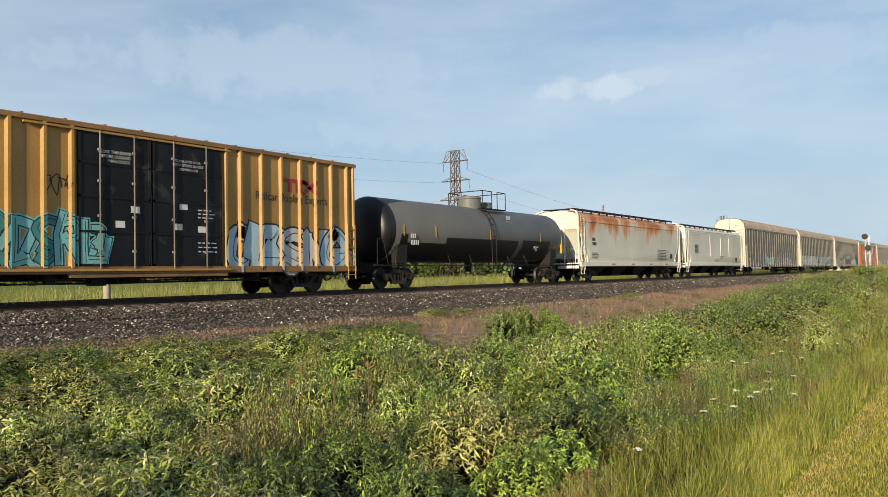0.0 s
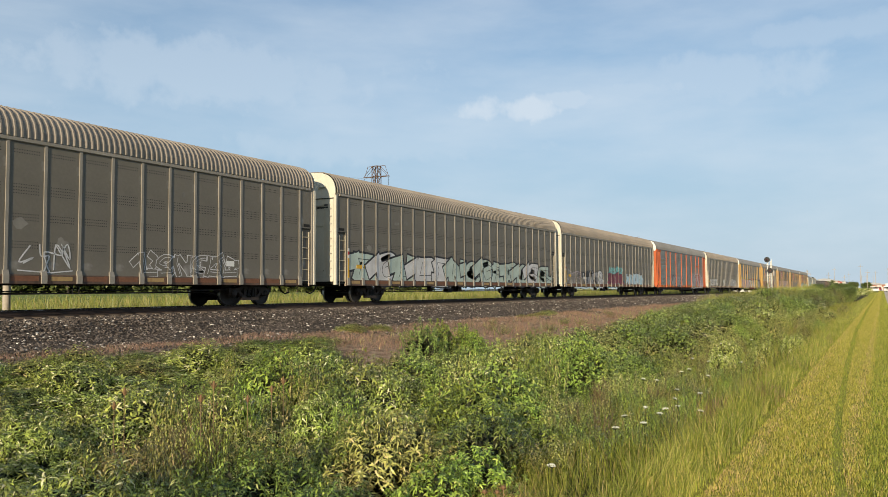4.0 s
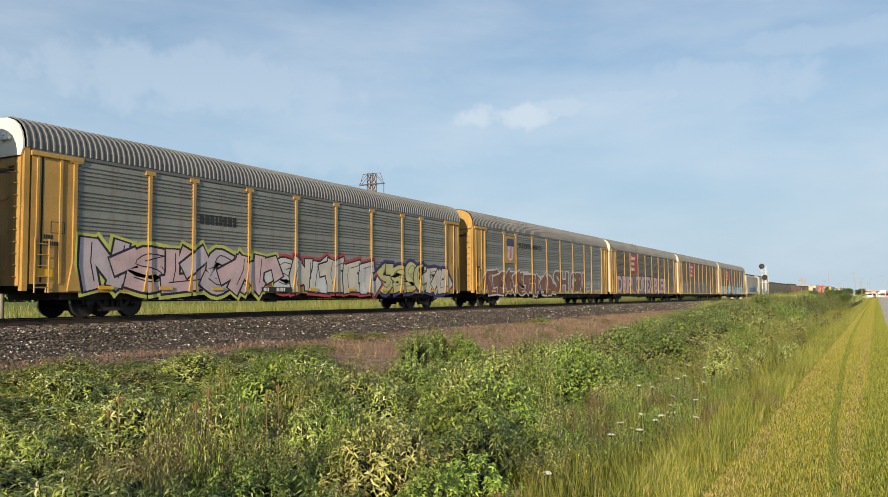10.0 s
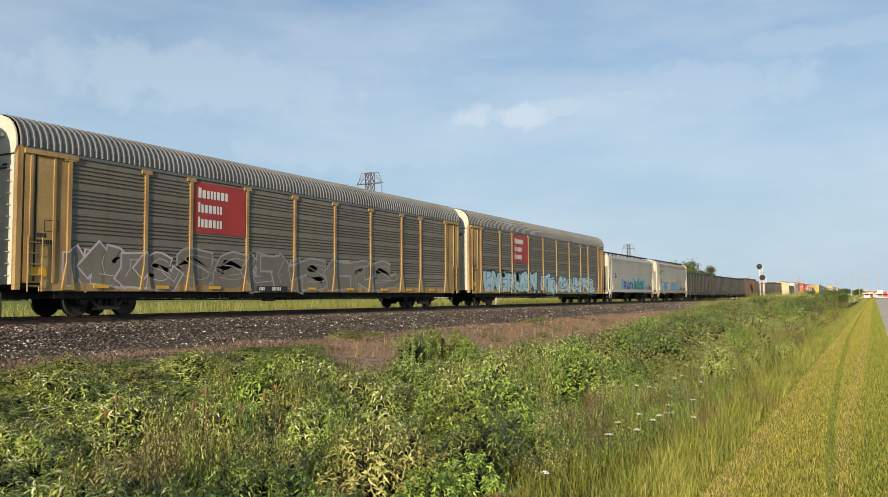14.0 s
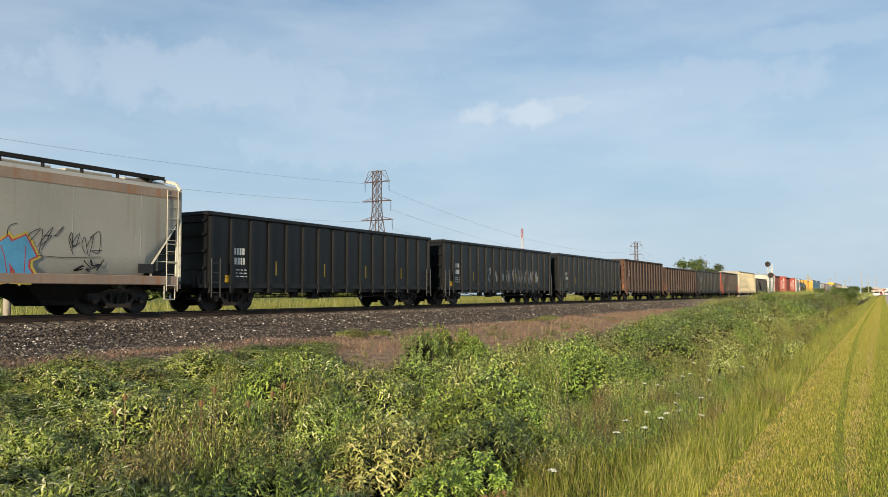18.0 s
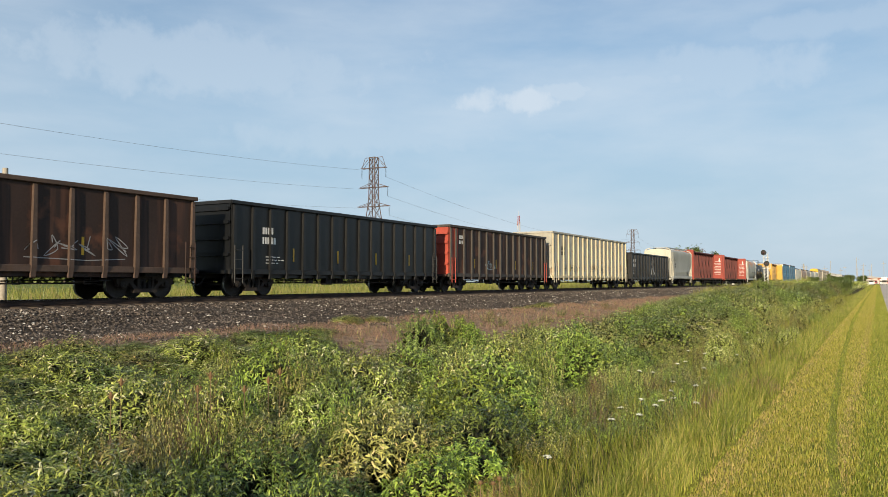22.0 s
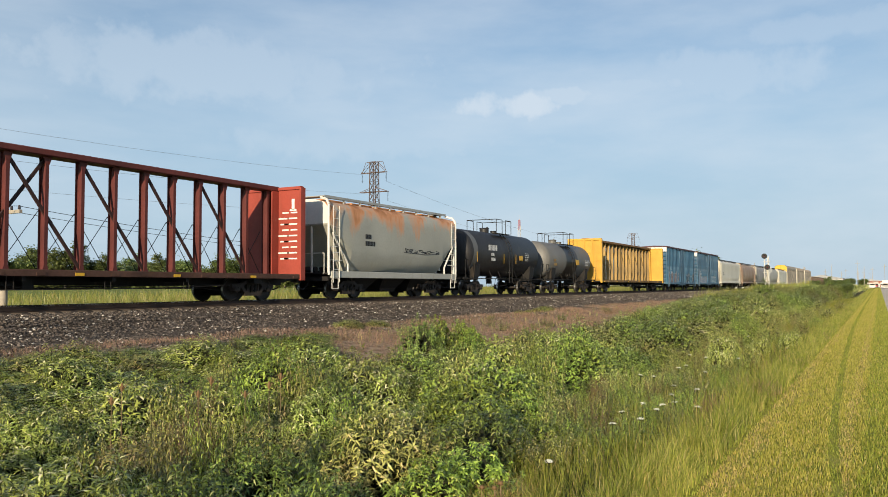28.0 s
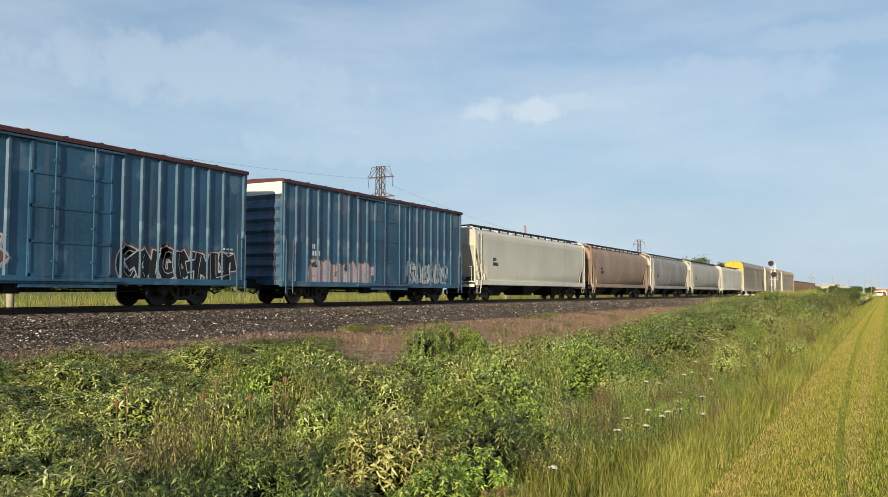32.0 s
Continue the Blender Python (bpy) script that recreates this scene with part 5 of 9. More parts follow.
def centerbeam(first, length, label, mat, beam_mat, bulk_mat, sill_mat, top=4.75, group="centerbeam flatcars", diag_mat=None):
    """A bulkhead flatcar with an open truss along its centre line."""
    car = start("centerbeam_flatcar", label, first, group)
    L = length
    diag_mat = diag_mat or beam_mat
    part("deck", Geo().box(0.3, L - 0.3, -1.42, 1.42, 0.88, 1.0), DARK, car)
    part("side_sill", Geo().soft_box(0.2, L - 0.2, -1.5, -1.40, 0.85, 1.05, 0.015).box(0.2, L - 0.2, 1.40, 1.5, 0.85, 1.05), sill_mat, car)
    for i in range(int(L / 1.25)):
        x = 0.8 + 1.25 * i
        part("stake_pocket", Geo().box(x, x + 0.3, -1.515, -1.49, 0.88, 0.97), YELLOW if i % 3 == 0 else sill_mat, car)
    for s, x in ((1, 0.15), (-1, L - 0.15)):
        b = part("bulkhead", Geo().box(x - 0.06, x + 0.06, -1.5, 1.5, 1.0, top - 0.15), bulk_mat, car)
        f = Geo()
        xo = x - s * 0.06
        for y in (-1.5, -0.78, -0.06, 0.66, 1.38):
            f.box(min(xo, xo - s * 0.12), max(xo, xo - s * 0.12), y, y + 0.12, 0.9, top - 0.1)
        for z in (1.1, 1.9, 2.7, 3.4, top - 0.22):
            f.box(min(xo, xo - s * 0.09), max(xo, xo - s * 0.09), -1.5, 1.5, z, z + 0.1)
        f.box(x - 0.13, x + 0.13, -1.5, 1.5, top - 0.16, top - 0.04)
        part("bulkhead_frame", f, bulk_mat, b)
        st = Geo().box(x - 0.14, x + 0.14, -1.56, -1.44, 0.8, top - 0.1)
        part("corner_post", st, bulk_mat, b)
    part("top_chord", Geo().soft_box(0.2, L - 0.2, -0.32, 0.32, top - 0.2, top, 0.03), CHORD_RUST if mat is BEAM_YELLOW else beam_mat, car)
    n = 17
    step = (L - 1.4) / n
    pm = Geo()
    for y in (-0.16, 0.12):
        pm.box(-0.06, 0.06, y, y + 0.04, 0.98, top - 0.19)
    pm.box(-0.015, 0.015, -0.13, 0.13, 0.98, top - 0.19)
    pm.plate([(-0.16, top - 0.19), (0.16, top - 0.19), (0.065, top - 0.45), (-0.065, top - 0.45)], (-0.16, -0.167))
    pm.plate([(-0.12, 1.0), (0.12, 1.0), (0.065, 1.2), (-0.065, 1.2)], (-0.16, -0.167))
    pm = pm.mesh("post", beam_mat)
    at = [0.7 + k * step for k in range(n + 1)]
    for x in at:
        part("post", pm, None, car, m=pose(x, 0, 0))
    # long braces that fall away from the middle over two panels each
    for k in range(8, 16, 2):
        for a, b, y in ((at[k], at[k + 2], -0.06), (at[n - k], at[n - k - 2], 0.02)):
            g = Geo()
            for quad in stroke([(a, top - 0.28), (b, 1.08)], 0.10):
                g.plate(quad, (y, y - 0.06))
            part("diagonal", g, diag_mat, car)
    # braces that stiffen the bulkheads
    for x0, x1 in ((0.21, 0.62), (L - 0.62, L - 0.21)):
        g = Geo().box(x0, x1, -0.3, -0.24, 1.0, top - 0.2).box(x0, x1, 0.24, 0.3, 1.0, top - 0.2)
        part("bulkhead_brace", g, bulk_mat, car)
    for k in range(n):
        a = at[k]
        w = Geo().rod((a, 0.26, 2.9), (a + step, 0.3, 1.1), 0.012, 4).rod((a + step, 0.26, 2.9), (a, 0.3, 1.1), 0.012, 4)
        part("tie_down_cable", w, DARK, car)
    underframe(car, L, 0.60, 0.9, DARK, 2.6)
    running_gear(car, L, 2.6, first)
    return car, [(0.5, L - 0.5, -1.5)]

# ---- the cars of the train, front to rear ----
SMUDGE = material("pale_dust", (0.225, 0.215, 0.19), 0.8, spots=0.3, grain=6)
RUSTY_SILL = material("rust_stained_sill", (0.13, 0.085, 0.062), 0.75, spots=0.4, streak=0.5, streak_colour=(0.20, 0.10, 0.055))
RUST_PLATE = material("rusty_plate", (0.20, 0.09, 0.05), 0.8, spots=0.4)
LADDER_CREAM = material("cream_ladder_paint", (0.52, 0.46, 0.33), 0.6, spots=0.25)
LADDER_GREY = material("worn_grab_iron", (0.05, 0.05, 0.05), 0.6, spots=0.3)
COAL = material("coal_load", (0.02, 0.02, 0.02), 0.9, spots=0.4, bump=0.6, bump_scale=14)
RACK_GREY = material("weathered_grey_panel", (0.165, 0.151, 0.124), 0.6, spots=0.16, large=0.5, vary=0.05, streak=0.25, streak_colour=(0.16, 0.15, 0.14), patch=0.04, second=(0.34, 0.33, 0.31))
RACK_POST = material("weathered_grey_post", (0.285, 0.26, 0.22), 0.55, spots=0.2)
ROOF_TAN = material("dusty_tan_roof", (0.245, 0.215, 0.18), 0.65, metal=0.0, spots=0.2, large=0.3)
ROOF_GREY = material("dusty_galvanised_roof", (0.175, 0.178, 0.18), 0.6, metal=0.1, spots=0.2, large=0.3)
RACK_SILVER = material("oxidised_silver_sheet", (0.30, 0.305, 0.28), 0.5, metal=0.2, spots=0.28, large=0.35, vary=0.08, streak=0.5, streak_colour=(0.19, 0.15, 0.12))
RACK_DULL = material("dull_zinc_sheet", (0.215, 0.195, 0.16), 0.6, metal=0.05, spots=0.22, large=0.5, vary=0.08, streak=0.5, streak_colour=(0.16, 0.12, 0.09))
ORANGE = material("orange_post_paint", (0.52, 0.115, 0.028), 0.55, spots=0.25, streak=0.35, streak_colour=(0.25, 0.06, 0.02))
GOLD = material("golden_yellow_post_paint", (0.48, 0.29, 0.08), 0.55, spots=0.25, streak=0.45, streak_colour=(0.24, 0.12, 0.04))
GOLD_DULL = material("rusty_yellow_post_paint", (0.42, 0.28, 0.115), 0.6, spots=0.3, streak=0.6, streak_colour=(0.20, 0.09, 0.035))
SIGN_RED = material("red_sign_paint", (0.42, 0.045, 0.04), 0.55, spots=0.2, streak=0.3, streak_colour=(0.2, 0.05, 0.04))
CREAM = material("cream_paint", (0.60, 0.575, 0.48), 0.55, spots=0.15, streak=0.3, streak_colour=(0.5, 0.4, 0.25))
BOX_YELLOW = material("boxcar_ochre_paint", (0.47, 0.265, 0.07), 0.5, spots=0.25, large=0.4, streak=0.45, streak_colour=(0.27, 0.15, 0.05))
BOX_ROOF = material("boxcar_brown_roof_edge", (0.29, 0.16, 0.065), 0.6, spots=0.3)
DOOR_BLACK = material("glossy_black_door", (0.012, 0.013, 0.016), 0.55, spots=0.4, patch=0.02, second=(0.035, 0.035, 0.035), patch_scale=1.6, spec=0.25)
TANK_GREY = material("sooty_grey_tank", (0.205, 0.185, 0.155), 0.55, spots=0.25, large=0.35, streak=0.4, streak_colour=(0.17, 0.13, 0.10))
TANK_BLACK = material("plain_tank_black", (0.012, 0.012, 0.014), 0.4, spots=0.3)
TANK_PALE = material("pale_grey_tank", (0.135, 0.135, 0.128), 0.5, spots=0.2, large=0.35, streak=0.4, streak_colour=(0.2, 0.17, 0.14))
HOP_WHITE = material("dirty_white_hopper", (0.76, 0.735, 0.64), 0.5, spots=0.13, large=0.35, streak=0.35, streak_colour=(0.60, 0.55, 0.45))
HOP_RUSTY = material("white_hopper_with_rust", (0.76, 0.735, 0.64), 0.5, spots=0.13, large=0.35, streak=0.35, streak_colour=(0.60, 0.55, 0.45), rust=3.5, rust_colour=(0.44, 0.17, 0.05))
HOP_PATCHY = material("grey_green_hopper_with_rust", (0.43, 0.435, 0.385), 0.55, spots=0.18, large=0.4, streak=0.35, streak_colour=(0.40, 0.37, 0.30), rust=3.85)
HOP_GREY = material("weathered_grey_hopper", (0.47, 0.455, 0.40), 0.55, spots=0.16, large=0.35, streak=0.35, streak_colour=(0.32, 0.28, 0.22))
HOP_STONE = material("grey_green_hopper", (0.42, 0.425, 0.385), 0.55, spots=0.18, large=0.4, streak=0.35, streak_colour=(0.30, 0.28, 0.23))
HOP_TAN = material("rusty_tan_hopper", (0.40, 0.30, 0.23), 0.6, spots=0.25, large=0.4, streak=0.6, streak_colour=(0.36, 0.17, 0.08))
HOP_DULL = material("sooty_pale_hopper", (0.40, 0.38, 0.36), 0.6, spots=0.3, large=0.4, streak=0.6, streak_colour=(0.20, 0.17, 0.16))
GON_BROWN = material("rust_brown_gondola", (0.042, 0.024, 0.019), 0.7, spots=0.35, large=0.5, streak=0.6, streak_colour=(0.10, 0.045, 0.028), patch=0.06, second=(0.11, 0.045, 0.026), patch_scale=0.9)
GON_RIB = material("worn_brown_rib", (0.10, 0.066, 0.05), 0.65, spots=0.35, streak=0.4, streak_colour=(0.10, 0.06, 0.04))
GON_ORANGE = material("orange_brown_end", (0.16, 0.068, 0.035), 0.65, spots=0.4, streak=0.75, streak_colour=(0.055, 0.03, 0.022), patch=0.05, second=(0.27, 0.12, 0.055), patch_scale=1.2)
GON_RED = material("faded_red_end", (0.46, 0.075, 0.045), 0.6, spots=0.3, streak=0.3, streak_colour=(0.2, 0.05, 0.04))
BLACK_RIB = material("scuffed_black_rib", (0.013, 0.0135, 0.0145), 0.45, spots=0.4, streak=0.3, streak_colour=(0.022, 0.022, 0.023))
GON_GREY = material("charcoal_gondola", (0.0145, 0.0145, 0.015), 0.55, spots=0.35, streak=0.4, streak_colour=(0.09, 0.085, 0.08))
DUSTY_RIB = material("dusty_brown_rib", (0.075, 0.064, 0.056), 0.65, spots=0.4, streak=0.4, streak_colour=(0.12, 0.09, 0.07))
GON_CREAM = material("cream_gondola", (0.44, 0.425, 0.355), 0.55, spots=0.22, large=0.4, streak=0.5, streak_colour=(0.30, 0.27, 0.22), patch=0.03, second=(0.30, 0.22, 0.15), patch_scale=1.1)
GON_CREAM_RIB = material("pale_yellow_rib", (0.58, 0.51, 0.34), 0.5, spots=0.2, streak=0.4, streak_colour=(0.36, 0.29, 0.2))
# darkened truss red: the braces' shadow side is put into their colour
TRUSS_SHADE = material("shadow_side_brace", (0.045, 0.02, 0.018), 0.7, spots=0.35)
TANK_GREY = material("dusty_grey_tank", (0.155, 0.155, 0.15), 0.5, spots=0.2, large=0.35, streak=0.4, streak_colour=(0.14, 0.12, 0.10))
TANK_COAL = material("faded_charcoal_tank", (0.026, 0.026, 0.029), 0.5, spots=0.3, large=0.3, streak=0.4, streak_colour=(0.05, 0.045, 0.04))
BLUE_WORN = material("worn_blue_boxcar", (0.042, 0.13, 0.225), 0.5, spots=0.4, large=0.5, streak=0.5, streak_colour=(0.12, 0.115, 0.15), patch=0.05, second=(0.11, 0.17, 0.23), patch_scale=0.8)
GRIMY_YELLOW = material("grimy_yellow_sill", (0.24, 0.14, 0.045), 0.7, spots=0.4, streak=0.6, streak_colour=(0.08, 0.05, 0.03))
BEAM_RED = material("oxide_red_truss", (0.13, 0.03, 0.025), 0.65, spots=0.35, streak=0.5, streak_colour=(0.10, 0.03, 0.025))
BULK_RED = material("faded_oxide_red_bulkhead", (0.34, 0.06, 0.04), 0.6, spots=0.25, streak=0.3, streak_colour=(0.25, 0.06, 0.04))
BEAM_YELLOW = material("scuffed_yellow_truss", (0.44, 0.28, 0.085), 0.6, spots=0.35, streak=1.0, streak_colour=(0.11, 0.085, 0.055), vary=0.35)
BULK_YELLOW = material("bright_yellow_bulkhead", (0.62, 0.36, 0.05), 0.55, spots=0.2, streak=0.25, streak_colour=(0.4, 0.22, 0.05))
SILL_BROWN = material("grimy_brown_sill", (0.10, 0.05, 0.035), 0.75, spots=0.4, streak=0.4)
BLUE = material("faded_blue_boxcar", (0.036, 0.125, 0.225), 0.5, spots=0.4, large=0.5, streak=0.5, streak_colour=(0.09, 0.13, 0.18), patch=0.04, second=(0.09, 0.17, 0.25), patch_scale=0.8)
MAROON = material("maroon_roof_edge", (0.085, 0.032, 0.034), 0.6, spots=0.3)
SPRAY = {k: material("spray_" + k, c, 0.6, spots=0.2, large=1.4, bump=0.0, streak=0.15, streak_colour=(0.3, 0.28, 0.25)) for k, c in dict(bone=(0.62, 0.58, 0.50), straw=(0.58, 0.55, 0.26), mint=(0.46, 0.55, 0.49), white=(0.62, 0.62, 0.62), ink=(0.02, 0.02, 0.025), grey=(0.34, 0.34, 0.35), aqua=(0.22, 0.55, 0.55), teal=(0.06, 0.26, 0.27), maroon=(0.24, 0.05, 0.08),
         pale_blue=(0.45, 0.62, 0.72), pink=(0.62, 0.45, 0.47), lilac=(0.55, 0.47, 0.52), brown=(0.22, 0.10, 0.07), lime=(0.55, 0.58, 0.14), yellow=(0.62, 0.48, 0.09), sky=(0.11, 0.38, 0.62), navy=(0.06, 0.05, 0.20), green=(0.05, 0.30, 0.17), red=(0.5, 0.07, 0.08), orange=(0.6, 0.25, 0.05)).items()}
INK, SPW = SPRAY["ink"], SPRAY["white"]


# boxcar, ochre with black plug doors
car, pl, dp = boxcar(3.7, 18.61, "ochre yellow steel boxcar with black plug doors and graffiti", BOX_YELLOW, BOX_ROOF, (6.82, 9.21, 11.9), 5.05, (1.2, 2.15, 3.1, 4.05, 4.97, 5.91, 6.69, 12.05, 12.68, 13.62, 14.55, 15.49, 16.32, 17.16, 18.04), 0.78, door_mat=DOOR_BLACK)
words("CLOSE THIS DOOR", 7.45, 4.24, 0.125, dp, LETTER, car)
words("BEFORE CLOSING", 7.5, 4.11, 0.125, dp, LETTER, car)
words("MAIN DOOR", 7.75, 3.98, 0.125, dp, LETTER, car)
words("CLOSE AND LOCK", 10.05, 4.24, 0.115, dp, LETTER, car)
words("BOTH DOORS BEFORE", 9.95, 4.11, 0.115, dp, LETTER, car)
words("MOVING CAR", 10.2, 3.98, 0.115, dp, LETTER, car)
words("Railcar Pooling Experts", 13.35, 3.3, 0.42, pl, LETTER_K, car, wide=0.92)
g = Geo()
for q in ([(14.6, 4.0), (16.0, 4.0), (16.0, 4.15), (14.6, 4.15)], [(14.9, 3.65), (15.1, 3.65), (15.1, 4.0), (14.9, 4.0)], [(15.3, 3.65), (15.5, 3.65), (15.5, 4.0), (15.3, 4.0)]):
    lay(g, [q], pl, 1)
lay(g, stroke([(15.7, 3.65), (16.4, 4.15)], 0.14) + stroke([(15.7, 4.1), (16.4, 3.65)], 0.14), pl, 1)
part("emblem", g, SIGN_RED, car, "faded red painted emblem")
small_bars(3, 10.9, 2.75, 0.7, 0.12, dp, LETTER, car, seed=3)
small_bars(3, 10.9, 1.7, 0.8, 0.14, dp, LETTER, car, seed=4)
for x, z in ((8.5, 2.55), (10.0, 2.1), (10.2, 2.75), (8.0, 2.1), (10.9, 2.05)):
    square_plate("placard", x, x + 0.3, z, z + 0.2, -1.563, LETTER, car)
wild_piece(11, 3.6, 7.6, 0.95, 2.5, pl + dp, SPRAY["teal"], INK, SPRAY["aqua"], car, 6, "dark teal and aqua spray-painted graffiti", 0.34, SPRAY["aqua"])
wild_piece(12, 12.1, 17.9, 0.8, 2.4, pl, SPW, INK, None, car, 5, "white and pale blue spray-painted graffiti", 0.42, SPRAY["pale_blue"])
scribble(13, 5.95, 6.65, 2.9, 3.5, pl, INK, car, 3, 0.05)

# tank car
# black bands over the lower side, and a ring behind the head
TB = [(1.9, 2.4, 99, 165, TANK_BLACK, "black patch low on the tank side"), (2.4, 5.4, 114, 165, TANK_BLACK, "black patch low on the tank side"), (5.4, 12.2, 102, 165, TANK_BLACK, "black patch low on the tank side"), (12.7, 15.9, 100, 152, TANK_BLACK, "black patch low on the tank side"),
      (1.22, 1.5, 0, 360, TANK_BLACK, "black ring behind the tank head")]
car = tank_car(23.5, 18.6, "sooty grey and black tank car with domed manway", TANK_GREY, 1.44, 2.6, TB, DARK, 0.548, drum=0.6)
tp = [(1.2, 17.4, -1.46)]
bars((3, 5), 2.5, 2.2, 0.2, tp, LETTER, car)
# black shell laid just outside the front head
part("head_paint", Geo().turned([(0.735, 0.001)] + [(1.238 - 0.5 * math.sin(t), 0.006 + 1.44 * math.cos(t) ** 0.75) for t in (1.45, 1.25, 1.0, 0.7, 0.35, 0.0)], 40, "x", (0, 0, 2.6)), TANK_BLACK, car, "black cover over the tank head", smooth=True)
bars((4, 5, 0), 11.2, 3.42, 0.2, [(1, 18, -1.24)], LETTER, car)
for x in (2.0, 4.4, 9.2, 14.6):
    square_plate("reflector", x, x + 0.06, 2.3, 2.8, -1.46, YELLOW, car, "yellow reflector strip")
part("head_mark", Geo().box(17.3, 17.38, -1.45, -1.35, 1.7, 2.7), YELLOW, car)
scribble(21, 13.7, 14.4, 1.75, 2.05, tp, LETTER, car, 2, 0.04)

# white hopper with rust
car, pl = hopper(42.91, 19.25, "white covered hopper with rust running from roof", HOP_RUSTY, HOP_WHITE, HOP_WHITE, 4.36, "flat", 4, DARK)
bars((4, 5), 2.0, 2.55, 0.2, pl, LETTER_K, car)
part("upper_rim", Geo().prism([(-1.585, 3.70), (-1.612, 3.72), (-1.612, 3.80), (-1.58, 3.82)], 0.3, 18.95), HOP_RUSTY, car)
small_bars(4, 1.9, 1.75, 1.0, 0.1, pl, LETTER_K, car, 0.04)
small_bars(7, 13.8, 2.1, 2.4, 0.12, pl, LETTER_K, car, 0.05, 2)
square_plate("placard", 16.6, 17.1, 1.5, 1.85, -1.59, LETTER_K, car)
for x in (5.0, 8.5, 12.0, 15.4):
    square_plate("reflector", x, x + 0.6, 1.0, 1.1, -1.605, GOLD, car, "amber reflector strip")

# smaller white hopper
car, pl = hopper(63.41, 18.11, "clean white covered hopper with black roof walk", HOP_WHITE, HOP_WHITE, WHITE, 4.25, "flat", 4, DARK)
part("rib_band", Geo().box(0.3, 17.8, -1.60, -1.58, 3.62, 3.66).box(0.2, 17.9, -1.60, -1.58, 3.78, 3.82).box(0.2, 17.9, -1.58, -1.55, 3.92, 3.96), HOP_WHITE, car)
square_plate("number_board", 2.4, 3.5, 2.0, 2.75, -1.592, material("grey_board", (0.30, 0.32, 0.30), 0.6), car, "grey number board")
bars((4, 4), 2.55, 2.45, 0.22, [(0, 18, -1.60)], LETTER_K, car)
for x, z in ((6.9, 1.6), (10.2, 1.6), (13.0, 1.6)):
    part("dent_seam", Geo().prism([(-1.58, z), (-1.61, z + 0.3), (-1.61, 3.4), (-1.58, 3.6)], x, x + 0.12), HOP_WHITE, car)
small_bars(3, 10.0, 1.75, 1.2, 0.1, pl, LETTER_K, car, 0.04, 5)
square_plate("placard", 15.2, 15.8, 1.35, 1.7, -1.59, LETTER_K, car)
for x in (0.9, 13.9, 16.4):
    square_plate("reflector", x, x + 0.09, 1.25, 1.95, -1.59, YELLOW, car, "yellow reflector strip")
scribble(41, 8.2, 9.8, 1.3, 1.6, pl, SPRAY["grey"], car, 4, 0.05)

# ten autoracks
RACKS = ((82.8, 27.1), (111.2, 27.05), (139.18, 27.45), (167.7, 26.9), (195.72, 27.05), (223.88, 26.75), (252.16, 26.95), (279.98, 27.15), (308.15, 27.1), (336.3, 26.8))


def grey_rack(i, label, seedlings, roof=ROOF_TAN):
    car, pl = autorack(*RACKS[i], label, RACK_GREY, RACK_POST, roof, CREAM, "steel", RUSTY_SILL)
    L = RACKS[i][1]
    square_plate("notice", 1.7, 2.35, 1.55, 1.72, -1.48, YELLOW, car, "small yellow notice plate")
    bars((2, 6), 5.0, 1.68, 0.2, pl, LETTER if i == 2 else LETTER_K, car)
    part("corner_mark", Geo().box(1.0, 1.1, -1.512, -1.506, 1.0, 2.0), YELLOW, car, "yellow corner stripe")
    part("corner_plate", Geo().box(1.0, 1.1, -1.512, -1.506, 2.0, 2.15).box(1.0, 1.1, -1.512, -1.506, 2.3, 2.45), LETTER, car)
    part("corner_reflector", Geo().box(1.0, 1.1, -1.512, -1.506, 2.15, 2.3), REDM, car)
    square_plate("placard", L - 5.2, L - 4.8, 1.45, 1.65, -1.48, LETTER, car)
    return car, pl


car, pl = grey_rack(0, "weathered grey steel autorack with cream ends and graffiti", 0)
scribble(51, 1.9, 4.0, 1.7, 2.1, pl, INK, car, 5, 0.06)
wild_piece(52, 6.4, 8.4, 1.0, 1.6, pl, SPRAY["teal"], INK, None, car, 4, "faded teal graffiti", 0.2)
wild_piece(53, 9.3, 13.0, 1.05, 1.95, pl, SPRAY["aqua"], SPW, None, car, 5, "aqua and white graffiti", 0.26)
scribble(54, 13.9, 15.6, 1.1, 1.95, pl, SPW, car, 3, 0.07)
wild_piece(55, 18.0, 22.3, 1.05, 1.8, pl, RACK_GREY, SPW, None, car, 6, "white outlined graffiti", 0.3)
car, pl = grey_rack(1, "weathered grey autorack with long white block graffiti", 1)
wild_piece(56, 1.4, 25.2, 0.95, 2.1, pl, SPRAY["mint"], INK, None, car, 13, "long pale mint block graffiti", 0.6, SPW)
car, pl = grey_rack(2, "weathered grey steel autorack with several graffiti pieces", 2)
for q in [(4.62, 7.4)]:
    g = Geo()
    lay(g, [[(q[0], 1.55), (q[1], 1.55), (q[1], 1.98), (q[0], 1.98)]], pl, 0.3)
    part("number_board", g, LETTER_K, car, "black number panel")
wild_piece(57, 1.8, 4.5, 0.95, 2.0, pl, RACK_GREY, SPRAY["lilac"], None, car, 4, "thin outlined graffiti", 0.42)
wild_piece(58, 5.6, 9.9, 0.9, 2.0, pl, SPRAY["grey"], INK, None, car, 4, "grey and white graffiti", 0.5, SPW)
wild_piece(59, 11.4, 16.0, 0.95, 1.95, pl, SPRAY["maroon"], INK, SPRAY["teal"], car, 5, "maroon graffiti with teal edges", 0.4)
